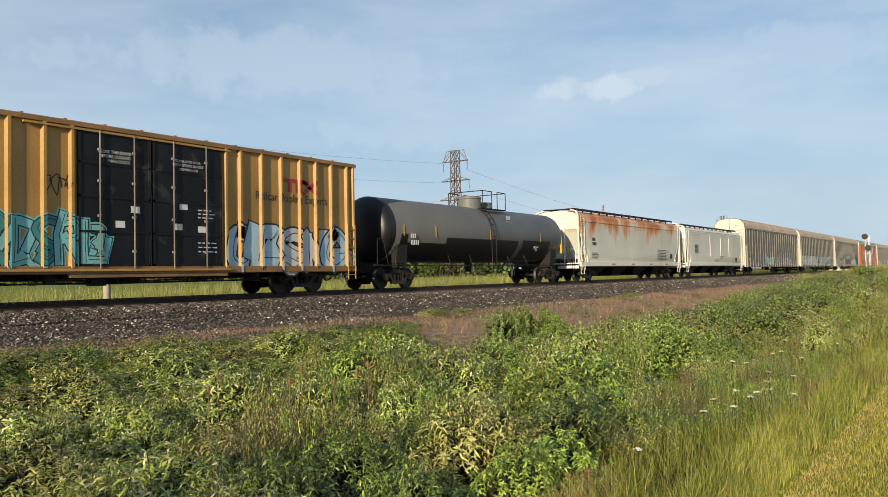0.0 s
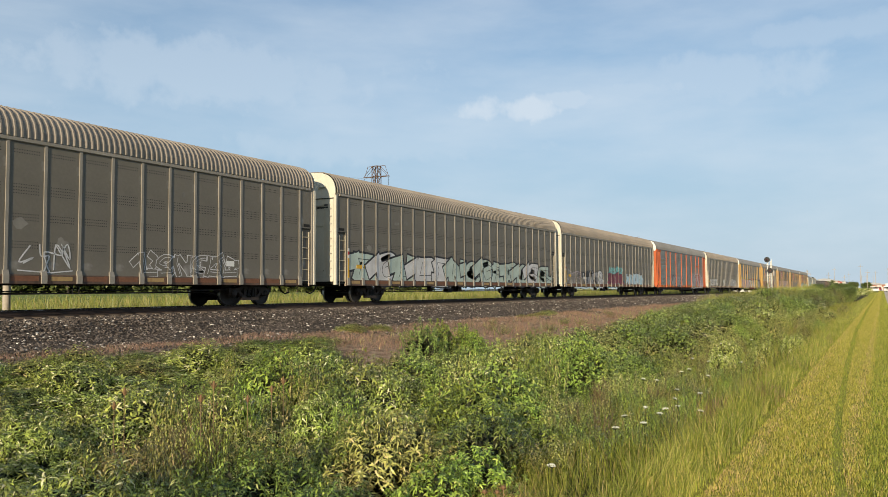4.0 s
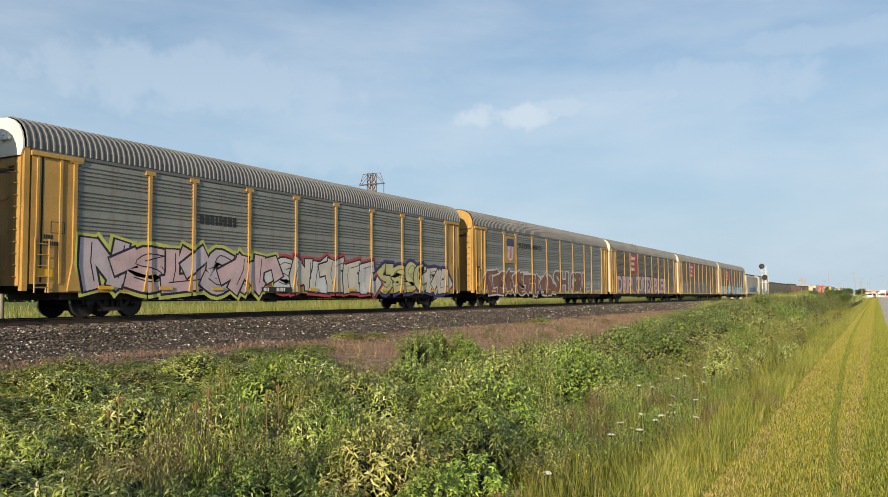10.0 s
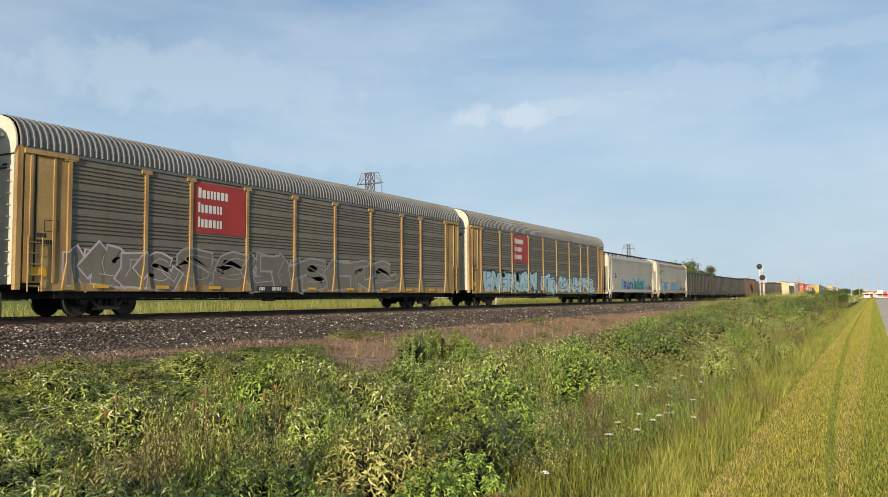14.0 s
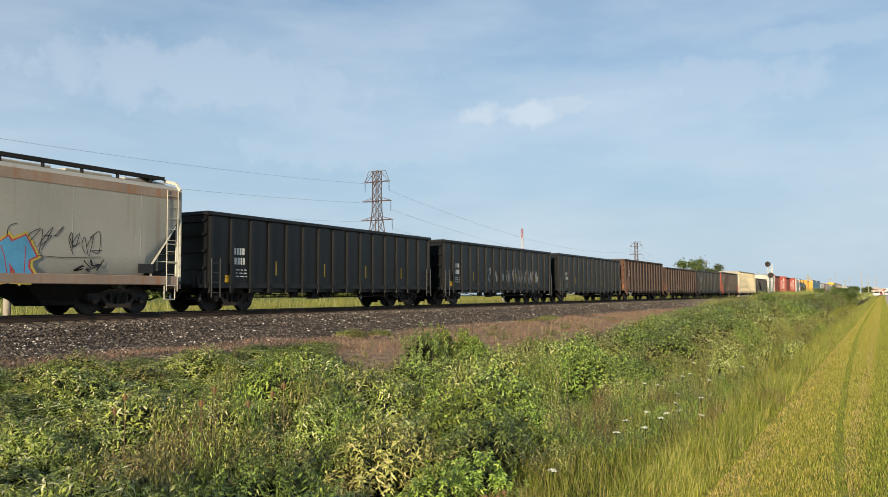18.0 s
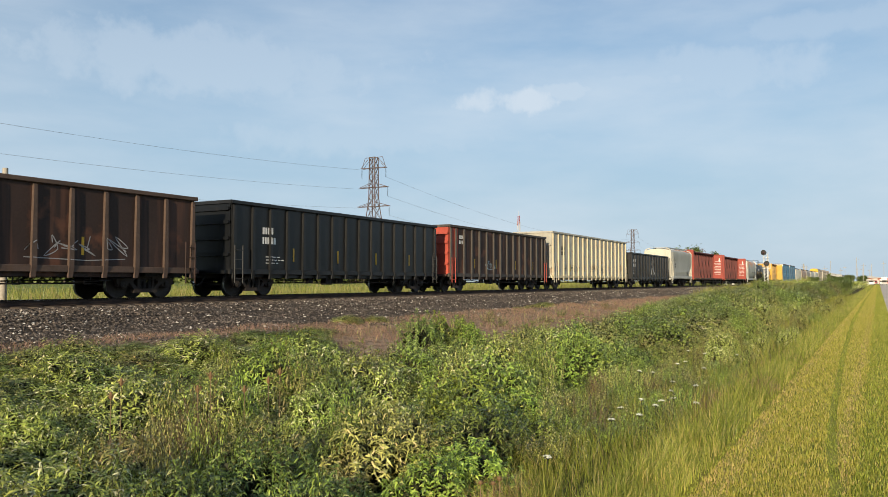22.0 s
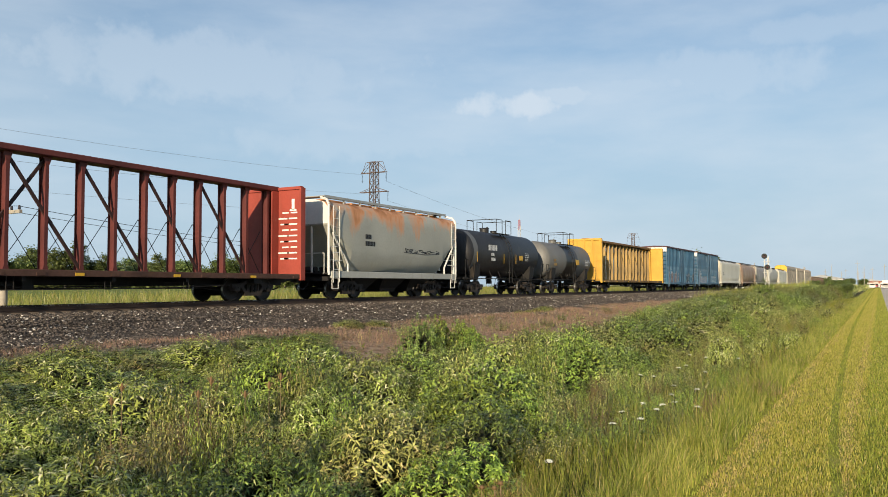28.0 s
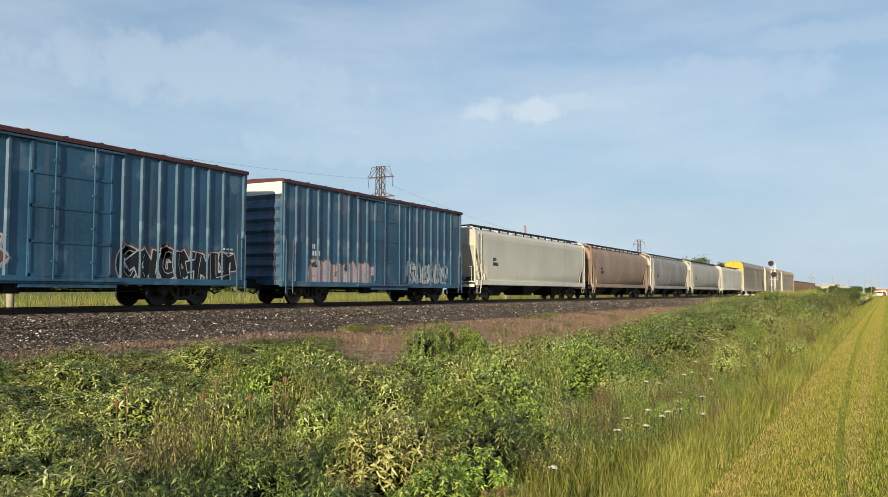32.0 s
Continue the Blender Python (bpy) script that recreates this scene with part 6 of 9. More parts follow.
wild_piece(60, 12.0, 15.9, 1.95, 2.55, pl, SPRAY["aqua"], SPRAY["teal"], None, car, 5, "aqua graffiti lettering", 0.26)
wild_piece(61, 17.2, 22.8, 1.0, 2.0, pl, SPRAY["pale_blue"], SPW, INK, car, 5, "pale blue and white graffiti", 0.34)


def ribbed_rack(i, label, panel, post, roof, end, sill=None, mid=None):
    car, pl = autorack(*RACKS[i], label, panel, post, roof, end, "ribbed", sill or post, mid_mat=mid)
    square_plate("notice", 0.5, 1.1, 1.2, 1.45, -1.496, YELLOW, car, "small yellow notice plate")
    bars((4, 6), 0.75, 2.3, 0.13, pl, LETTER_K, car)
    square_plate("number_board", 9.9, 11.7, 0.80, 1.0, -1.56, LETTER_K, car)
    bars((4, ), 10.0, 0.83, 0.14, [(0, 30, -1.568)], LETTER, car)
    bars((6, ), 10.75, 0.83, 0.14, [(0, 30, -1.568)], LETTER, car)
    return car, pl


car, pl = ribbed_rack(3, "silver ribbed autorack with orange posts and white ends", RACK_SILVER, ORANGE, ROOF_GREY, WHITE)
part("cross_rail", Geo().soft_box(20.4, 22.4, -1.53, -1.47, 3.35, 3.55, 0.01), ORANGE, car)
wild_piece(62, 2.2, 4.2, 1.1, 1.8, pl, RACK_SILVER, INK, None, car, 3, "black outlined graffiti", 0.25)
words("NOPES", 6.3, 0.98, 1.5, pl, [SPRAY["grey"], INK], car, "graffiti", "grey block letters with black outline", 0.14, layer=1, span=(6.3, 13.0))
wild_piece(64, 17.4, 24.4, 0.85, 2.2, pl, SPRAY["lilac"], INK, SPW, car, 5, "lilac and white graffiti", 0.36, SPRAY["grey"])
car, pl = grey_rack(4, "weathered grey steel autorack with pale graffiti", 4)
words("REMOTS", 2.2, 1.12, 1.15, pl, [SPW, INK], car, "graffiti", "white bubble letters with black outline", 0.12, layer=1, span=(2.2, 7.9))
wild_piece(66, 9.3, 16.5, 0.95, 1.9, pl, RACK_GREY, RACK_POST, None, car, 6, "pale outlined graffiti", 0.4, SPW)
wild_piece(67, 18.5, 24.1, 0.95, 1.95, pl, SPRAY["grey"], SPW, None, car, 5, "pale outlined graffiti", 0.36)
car, pl = ribbed_rack(5, "silver ribbed autorack with yellow posts and colourful graffiti", RACK_SILVER, GOLD, ROOF_GREY, WHITE)
bars((8, ), 6.75, 3.2, 0.36, pl, LETTER_K, car, "dark painted wordmark blocks")
wild_piece(68, 1.9, 10.0, 0.9, 2.25, pl, SPRAY["lilac"], INK, SPRAY["lime"], car, 5, "lilac graffiti on lime cloud", 0.42, SPRAY["pink"])
wild_piece(69, 10.6, 17.8, 0.85, 2.15, pl, SPRAY["bone"], INK, SPRAY["red"], car, 6, "cream graffiti on red cloud", 0.42, SPW)
wild_piece(70, 18.2, 25.2, 0.85, 2.15, pl, SPRAY["bone"], INK, SPRAY["navy"], car, 6, "cream and pale yellow graffiti", 0.44, SPRAY["straw"])
car, pl = ribbed_rack(6, "silver ribbed autorack with yellow posts and shield emblem", RACK_SILVER, GOLD, ROOF_GREY, GOLD, mid=GOLD_DULL)
part("sign_panel", Geo().box(4.6, 6.4, -1.53, -1.49, 2.75, 4.5), GOLD, car, "yellow sign panel")
g = Geo()
sp = [(0, 30, -1.535)]
lay(g, [[(4.95, 3.85), (6.05, 3.85), (6.1, 4.15), (6.0, 4.35), (5.0, 4.35), (4.9, 4.15)]], sp, 1)
part("emblem_band", g, material("emblem_blue", (0.03, 0.05, 0.16), 0.5), car, "dark blue shield top")
g = Geo()
lay(g, [[(5.0, 3.1), (5.5, 2.9), (6.0, 3.1), (6.05, 3.85), (4.95, 3.85)]], sp, 1)
part("emblem_field", g, SPW, car, "white shield field")
g = Geo()
for k in range(5):
    x = 5.03 + k * 0.215
    lay(g, [[(x, 3.05), (x + 0.1, 3.02), (x + 0.1, 3.83), (x, 3.83)]], sp, 2)
part("emblem_stripe", g, SPRAY["red"], car, "red shield stripes")
words("BUILDING AMERICA", 7.0, 3.85, 0.44, pl, [LETTER_K, LETTER_K], car, wide=1.05, outline=0.018)
wild_piece(71, 2.0, 13.0, 0.9, 2.0, pl, SPRAY["brown"], SPW, None, car, 7, "brown graffiti with white outline", 0.62)
for text, xa, xb in (("SH", 13.3, 16.7), ("GIRL", 17.0, 21.0)):
    words(text, xa, 1.0, 1.95, pl, [SPRAY["brown"], SPW], car, "graffiti", "brown block letters with white outline", 0.2, layer=2, span=(xa, xb))
scribble(72, 21.2, 24.6, 1.0, 1.9, pl, SPW, car, 5, 0.08)


def red_sign_rack(i, label):
    car, pl = ribbed_rack(i, label, RACK_DULL, GOLD_DULL, ROOF_GREY, CREAM)
    part("sign_panel", Geo().box(6.62, 9.26, -1.512, -1.49, 2.85, 4.66), SIGN_RED, car, "red sign panel")
    for k, n in enumerate((8, 7, 7)):
        bars((n, ), 6.85, 4.1 - 0.52 * k, 0.29, [(0, 30, -1.515)], LETTER, car, "white painted wordmark blocks", 1.25)
    return car, pl


car, pl = red_sign_rack(7, "dull zinc autorack with yellow posts and pink block graffiti")
for text, x, x2, s in (("DRIP!", 2.0, 7.4, 2.05), ("CORTEX", 8.3, 15.1, 2.2), ("BLER", 15.8, 21.9, 2.1)):
    words(text, x, 0.98, s, pl, [SPRAY["pink"], INK], car, "graffiti", "pink block letters with black outline", 0.17, layer=1, span=(x, x2))
car, pl = red_sign_rack(8, "dull zinc autorack with yellow posts and red sign")
wild_piece(73, 1.7, 5.6, 1.0, 1.95, pl, RACK_DULL, SPRAY["lilac"], None, car, 4, "thin outlined graffiti", 0.5)
wild_piece(74, 5.8, 19.5, 1.0, 2.15, pl, RACK_DULL, SPRAY["grey"], None, car, 8, "grey outlined block graffiti", 0.46)
car, pl = red_sign_rack(9, "dull zinc autorack with yellow posts and blue graffiti")
wild_piece(75, 2.0, 10.5, 0.95, 2.1, pl, SPRAY["pale_blue"], SPRAY["teal"], INK, car, 7, "pale blue graffiti", 0.36)
wild_piece(76, 11.5, 23.5, 0.95, 2.0, pl, SPRAY["pale_blue"], INK, SPRAY["teal"], car, 9, "pale blue graffiti", 0.36)

# two graffiti-covered hoppers
car, pl = hopper(364.18, 16.58, "grey covered hopper with blue and green graffiti", HOP_GREY, HOP_GREY, CREAM, 4.4, "flat", 3, DARK)
bars((4, 6), 1.9, 2.5, 0.18, pl, LETTER_K, car)
for k, z in enumerate((3.0, 3.1, 3.2)):
    part("rib_band", Geo().box(0.2, 16.4, -1.60, -1.58, z + 0.75, z + 0.78), HOP_GREY, car)
g = Geo()
rnd = random.Random(77)
for k in range(34):
    cx, cz, r = 4.5 + 7.9 * k / 33, rnd.uniform(1.35, 1.95), rnd.uniform(0.35, 0.5)
    lay(g, [[(cx + r * math.cos(a * 0.5236), cz + r * math.sin(a * 0.5236)) for a in range(12)]], pl, 0.05 * (k % 5))
part("graffiti_cloud", g, SPRAY["sky"], car, "sky blue sprayed cloud")
words("FLACK", 4.3, 1.0, 1.35, pl, [SPRAY["navy"], SPRAY["lilac"]], car, "graffiti", "navy graffiti letters with pale outline", 0.1, layer=1.5, span=(4.75, 8.5))
words("ENOTE", 9.2, 1.0, 1.35, pl, [SPRAY["green"], INK], car, "graffiti", "green graffiti letters with dark outline", 0.1, layer=1.5, span=(8.5, 12.05))
square_plate("placard", 14.6, 15.1, 1.3, 1.6, -1.59, LETTER_K, car)
car, pl = hopper(382.23, 15.9, "grey covered hopper with pinkish roof band and graffiti", HOP_GREY, HOP_TAN, CREAM, 4.4, "flat", 3, DARK)
part("roof_band", Geo().box(0.2, 15.7, -1.60, -1.575, 3.82, 4.12), HOP_TAN, car, "pinkish brown band under the roof")
scribble(79, 0.5, 2.9, 3.0, 3.5, pl, INK, car, 6, 0.05)
bars((4, 5), 1.9, 2.3, 0.18, pl, LETTER_K, car)
wild_piece(80, 2.5, 5.7, 1.05, 2.1, pl, SPRAY["sky"], SPRAY["navy"], SPRAY["yellow"], car, 4, "blue graffiti on yellow and red cloud", 0.42, SPRAY["pale_blue"])
wild_piece(81, 6.6, 10.2, 1.05, 2.05, pl, SPRAY["sky"], SPRAY["red"], SPRAY["yellow"], car, 4, "blue graffiti on yellow cloud", 0.42)
scribble(82, 9.6, 12.6, 1.7, 2.6, pl, INK, car, 8, 0.035)
scribble(83, 11.7, 12.8, 1.3, 1.7, pl, INK, car, 3, 0.06)
square_plate("placard", 14.0, 14.6, 1.3, 1.6, -1.59, LETTER_K, car)

# coal gondolas
car, pl = gondola(399.0, 16.3, "black steel coal gondola with upright side ribs", BLACK, BLACK_RIB, BLACK, 3.58, 16)
bars((4, 4), 1.6, 2.08, 0.25, pl, LETTER, car)
small_bars(3, 1.7, 1.5, 0.7, 0.12, pl, LETTER, car)
square_plate("placard", 1.15, 1.5, 1.05, 1.3, -1.504, YELLOW, car)
car, pl = gondola(416.2, 16.5, "black steel coal gondola with row of white tags", BLACK, BLACK_RIB, BLACK, 3.58, 16)
bars((4, 4), 1.6, 2.08, 0.25, pl, LETTER, car)
small_bars(3, 1.7, 1.5, 0.7, 0.12, pl, LETTER, car)
square_plate("placard", 1.15, 1.5, 1.05, 1.3, -1.504, YELLOW, car)
for k in range(9):
    scribble(90 + k, 5.75 + k * 0.95, 6.3 + k * 0.95, 1.3, 2.2, pl, SPW, car, 4, 0.06, "small white sprayed tag")
car, pl = gondola(433.7, 16.1, "black ribbed coal gondola with white car number", BLACK, BLACK_RIB, BLACK, 3.6, 15)
bars((4, 5), 1.68, 1.98, 0.235, pl, LETTER, car)
for k, line in enumerate(("LD LMT", "LT WT", "CU FT")):
    words(line, 1.68, 1.36 - 0.15 * k, 0.115, pl, LETTER, car)
    small_bars(1, 2.2, 1.38 - 0.15 * k, 0.2, 0.12, pl, LETTER, car)
car, pl = gondola(450.9, 14.95, "rust-brown coal gondola with orange-brown ends", GON_BROWN, GON_RIB, GON_ORANGE, 3.82, 12, side_ends=1.2)
bars((4, 5), 1.4, 2.6, 0.24, pl, LETTER, car)
part("end_patch", Geo().box(0.45, 1.5, -1.507, -1.5, 1.0, 3.6), GON_ORANGE, car, "orange-brown faded corner")
scribble(100, 4.0, 5.4, 1.2, 1.5, pl, SPRAY["grey"], car, 4, 0.03)
car, pl = gondola(466.9, 16.2, "dark rust-brown coal gondola with pale ribs", GON_BROWN, GON_RIB, GON_BROWN, 3.5, 14)
scribble(101, 5.2, 7.4, 1.3, 1.8, pl, SPRAY["pink"], car, 4, 0.04)
scribble(102, 9.6, 13.0, 1.2, 2.0, pl, SPRAY["grey"], car, 5, 0.05)
car, pl = gondola(484.3, 16.0, "black steel coal gondola with white car number", BLACK, BLACK_RIB, BLACK, 3.58, 16)
bars((4, 5), 2.0, 2.4, 0.26, pl, LETTER, car)
small_bars(3, 2.2, 1.5, 0.9, 0.12, pl, LETTER, car)
car, pl = gondola(501.3, 15.1, "dark brown coal gondola with red end and corner", GON_BROWN, DUSTY_RIB, GON_RED, 3.75, 14, side_ends=0.6)
part("corner_panel", Geo().box(0.30, 1.35, -1.508, -1.5, 1.0, 3.68), GON_RED, car, "faded red corner panel")
bars((4, 4), 1.5, 3.0, 0.2, pl, LETTER, car)
scribble(103, 5.0, 6.2, 1.3, 1.8, pl, SPRAY["pale_blue"], car, 3, 0.05)
car, pl = gondola(517.2, 19.9, "cream steel coal gondola with pale yellow ribs", GON_CREAM, GON_CREAM_RIB, GON_CREAM, 4.28, 18, chord_mat=HOP_GREY)
bars((4, 4), 2.2, 2.95, 0.26, pl, LETTER_K, car)
for k in range(9):
    scribble(110 + k, 0.9 + k * 1.55 + (k % 3) * 0.2, 1.7 + k * 1.55 + (k % 3) * 0.2, 1.25, 1.95, pl, INK if k % 4 else SPRAY["lilac"], car, 2, 0.06, "small black sprayed tag")
car, pl = gondola(538.4, 15.85, "charcoal coal gondola with white block emblem", GON_GREY, BLACK_RIB, GON_GREY, 3.4, 14)
bars((4, 5), 1.0, 2.45, 0.29, pl, LETTER, car)
small_bars(3, 1.0, 1.6, 0.9, 0.14, pl, LETTER, car)
g = Geo()
for s in (stroke([(8.3, 2.3), (8.6, 2.95), (8.9, 2.3)], 0.2), stroke([(8.4, 2.48), (8.8, 2.48)], 0.12), stroke([(8.6, 2.15), (8.6, 1.85)], 0.2), stroke([(8.15, 1.35), (8.35, 1.95), (8.6, 1.5), (8.85, 1.95), (9.05, 1.35)], 0.26), stroke([(8.9, 1.42), (9.45, 1.42)], 0.18)):
    lay(g, s, pl, 1)
part("emblem", g, LETTER, car, "white block emblem")

# grey hopper with cream end
car, pl = hopper(555.4, 11.5, "grey covered hopper with cream end and roof hatches", HOP_STONE, HOP_STONE, CREAM, 4.35, "flat", 2, GALV)
bars((4, 5), 1.75, 2.5, 0.2, pl, LETTER_K, car)
scribble(120, 0.8, 2.1, 3.0, 3.4, pl, INK, car, 4, 0.03)
scribble(121, 8.2, 9.2, 1.3, 1.9, pl, INK, car, 3, 0.05)

# red centerbeam flatcars, empty
for first, ln in ((568.1, 22.1), (591.6, 22.75)):
    car, pl = centerbeam(first, ln, "empty oxide-red centerbeam flatcar with open truss", BEAM_RED, BEAM_RED, BULK_RED, SILL_BROWN, 4.75, diag_mat=TRUSS_SHADE)
    for x in (0.22, ln - 0.215):
        b = Geo()
        for k in range(9):
            z = 3.6 - 0.24 * k
            b.box(x - 0.003, x, -1.3, -0.95 + 0.35 * ((k * 7) % 3) / 2, z, z + 0.06)
            if x > 5:
                b.box(x - 0.003, x, -0.85, -0.5 + 0.2 * ((k * 5) % 3) / 2, z, z + 0.06)
        part("markings", b, LETTER, car, "white stencilled lines on the bulkhead")
    g = Geo().box(ln - 0.219, ln - 0.215, -1.15, -1.0, 3.75, 4.2).box(ln - 0.219, ln - 0.215, -1.25, -0.9, 3.7, 3.78)
    part("emblem", g, LETTER, car)

# grey rounded hopper with rust blotches
car, pl = hopper(615.9, 12.0, "grey-green covered hopper with rust blotches and pale ends", HOP_PATCHY, HOP_STONE, WHITE, 4.38, "tuck", 3, GALV, 1.4)
bars((4, 6), 2.8, 2.75, 0.22, [(0, 12, -1.592)], LETTER_K, car)
scribble(130, 6.2, 9.8, 2.2, 2.45, [(0, 12, -1.592)], INK, car, 7, 0.05)

# tank cars
car = tank_car(628.9, 12.7, "faded charcoal tank car with white lettering blocks", TANK_COAL, 1.43, 2.6, ((1.35, 1.95, 30, 130, TANK_PALE, "worn pale head ring"), ), DARK, 0.5)
tp = [(0, 13, -1.44)]
bars((6, ), 3.35, 2.75, 0.34, tp, LETTER, car, "large white wordmark blocks")
bars((4, 5), 3.75, 2.4, 0.2, tp, LETTER, car)
square_plate("placard", 8.1, 8.7, 2.25, 2.55, -1.443, YELLOW, car, "yellow warning placard")
for x in (1.75, 5.6, 7.5):
    square_plate("reflector", x, x + 0.07, 2.0, 2.6, -1.45, YELLOW, car, "yellow reflector strip")
small_bars(5, 9.1, 2.7, 0.7, 0.12, tp, LETTER, car, 0.05)
car = tank_car(641.7, 11.6, "grey tank car with black middle band", TANK_GREY, 1.38, 2.5, ((4.6, 7.2, 0, 360, TANK_BLACK, "broad black middle band"), ), DARK, 0.5)
bars((4, 5), 1.9, 2.35, 0.2, [(0, 12, -1.39)], GOLD, car)
square_plate("placard", 6.7, 7.5, 2.2, 2.6, -1.392, YELLOW, car, "yellow warning placard")
small_bars(4, 9.0, 2.55, 0.9, 0.12, [(0, 12, -1.39)], LETTER, car, 0.06)

# yellow centerbeam
CHORD_RUST = material("rust_stained_chord", (0.24, 0.13, 0.05), 0.75, spots=0.4, large=0.4)
car, pl = centerbeam(654.6, 22.2, "empty yellow centerbeam flatcar with scuffed truss", BEAM_YELLOW, BEAM_YELLOW, BULK_YELLOW, GRIMY_YELLOW, 4.7)

# blue boxcars
for first, ln, seed in ((678.7, 15.3, 140), (695.9, 15.35, 150)):
    ribs = [0.95 + 0.72 * k for k in range(8)] + [9.75 + 0.72 * k for k in range(7)]
    car, pl, dp = boxcar(first, ln, "faded blue steel boxcar with white-capped ends and graffiti", BLUE if seed == 140 else BLUE_WORN, MAROON, (6.55, 9.35), 5.02, ribs, 0.72, end_white=WHITE, deep=0.06)
    bars((2, 4), 2.0, 2.3, 0.2, pl, LETTER, car)
    if seed == 140:
        wild_piece(141, 1.2, 5.6, 0.85, 2.1, pl, SPRAY["brown"], SPW, SPRAY["lilac"], car, 5, "brown and lilac graffiti with white outline", 0.34)
        wild_piece(142, 9.5, 14.3, 0.85, 1.85, pl, INK, SPW, SPRAY["brown"], car, 6, "black and brown graffiti with white outline", 0.42)
        small_bars(6, 14.0, 2.0, 0.6, 0.14, pl, LETTER, car, 0.06)
    else:
        wild_piece(151, 1.8, 6.2, 0.85, 1.75, pl, SPRAY["pink"], SPW, SPRAY["orange"], car, 6, "pink and peach graffiti", 0.36)
        wild_piece(152, 9.6, 13.6, 0.8, 2.0, pl, SPW, INK, None, car, 6, "black and white graffiti", 0.3)

# far hoppers and racks at the rear
for first, ln, mat, style, label in ((712.8, 19.4, HOP_WHITE, "flat", "white covered hopper with dark end corner"), (733.7, 17.3, HOP_TAN, "round", "rusty tan rounded covered hopper"), (752.4, 17.5, HOP_DULL, "round", "sooty pale grey rounded hopper"),
                                     (771.4, 19.3, HOP_GREY, "round", "beige rounded covered hopper"), (792.0, 19.0, HOP_WHITE, "flat", "white covered hopper with black stencils")):
    car, pl = hopper(first, ln, label, mat, mat, CREAM if mat is not HOP_TAN else HOP_TAN, 4.3, style, 3, DARK)
    bars((4, 6), 2.4, 2.4, 0.2, pl, LETTER_K, car)
autorack(812.6, 26.5, "weathered grey autorack with yellow end", RACK_GREY, RACK_POST, ROOF_GREY, YELLOW, "steel", RACK_POST)
autorack(841.0, 26.5, "weathered tan autorack with pale ends", RACK_GREY, RACK_POST, ROOF_TAN, CREAM, "steel", RACK_POST)
autorack(869.5, 26.5, "weathered brown-grey autorack at the rear", RACK_GREY, RACK_POST, ROOF_TAN, CREAM, "steel", RACK_POST)
for k in range(4):
    gondola(898.0 + 17.2 * k, 16.0, "rust-brown coal gondola at the rear", GON_ORANGE, GON_RIB, GON_ORANGE, 3.7, 14)

# ---- vegetation ----
LUSH = leaf_material("lush_green_leaves", (0.07, 0.115, 0.02), (0.54, 0.65, 0.135), (0.80, 0.79, 0.44), 0.13)
DEEP = leaf_material("deep_green_leaves", (0.035, 0.065, 0.012), (0.24, 0.35, 0.06), (0.42, 0.46, 0.17), 0.06)
BRIGHT = leaf_material("fresh_green_leaves", (0.06, 0.115, 0.015), (0.40, 0.56, 0.085), (0.56, 0.60, 0.16), 0.06)
OLIVE = leaf_material("olive_green_leaves", (0.07, 0.095, 0.02), (0.47, 0.50, 0.125), (0.60, 0.50, 0.21), 0.14)
YELLOWED = leaf_material("yellowing_leaves", (0.10, 0.12, 0.024), (0.60, 0.60, 0.165), (0.66, 0.56, 0.24), 0.10)
BROWN = leaf_material("dry_brown_leaves", (0.15, 0.105, 0.05), (0.36, 0.25, 0.12), (0.12, 0.12, 0.035), 0.3, 0.2)
# colours real stems, and the inner leaves that paint shade inside the shrubs
STEM_SHADE = material("dark_stem_and_inner_shade", (0.032, 0.036, 0.013), 0.7, spots=0.3, bump=0)
DRYSTEM = material("dry_stem", (0.24, 0.17, 0.09), 0.8, spots=0.3, bump=0)
GRASS = leaf_material("tall_yellow_green_grass", (0.08, 0.115, 0.02), (0.43, 0.47, 0.085), (0.60, 0.50, 0.17), 0.2, 0.35, 0.35)
SLOPE = leaf_material("rank_slope_grass", (0.05, 0.085, 0.014), (0.38, 0.44, 0.07), (0.54, 0.46, 0.16), 0.16, 0.45, 0.35)
RUSSET = leaf_material("russet_dry_grass", (0.16, 0.11, 0.045), (0.40, 0.29, 0.13), (0.46, 0.36, 0.18), 0.2, 0.3)
CLIPPING = leaf_material("dry_clippings", (0.56, 0.50, 0.14), (0.86, 0.76, 0.28), (0.74, 0.58, 0.25), 0.3, 0.3, 0.3)
LANE = leaf_material("greener_turf_and_edge_shade", (0.12, 0.18, 0.024), (0.48, 0.60, 0.095), (0.54, 0.50, 0.13), 0.1, 0.3, 0.3)
TURF = leaf_material("mown_turf_blades", (0.26, 0.31, 0.04), (0.85, 0.84, 0.17), (0.88, 0.76, 0.28), 0.14, 0.5, 0.35)
DRYGRASS = leaf_material("dry_pinkish_grass", (0.28, 0.18, 0.115), (0.56, 0.39, 0.25), (0.20, 0.20, 0.07), 0.25, 0.3)
MEADOW = leaf_material("meadow_grass", (0.19, 0.25, 0.04), (0.36, 0.38, 0.09), (0.45, 0.38, 0.13), 0.2, 0.4)


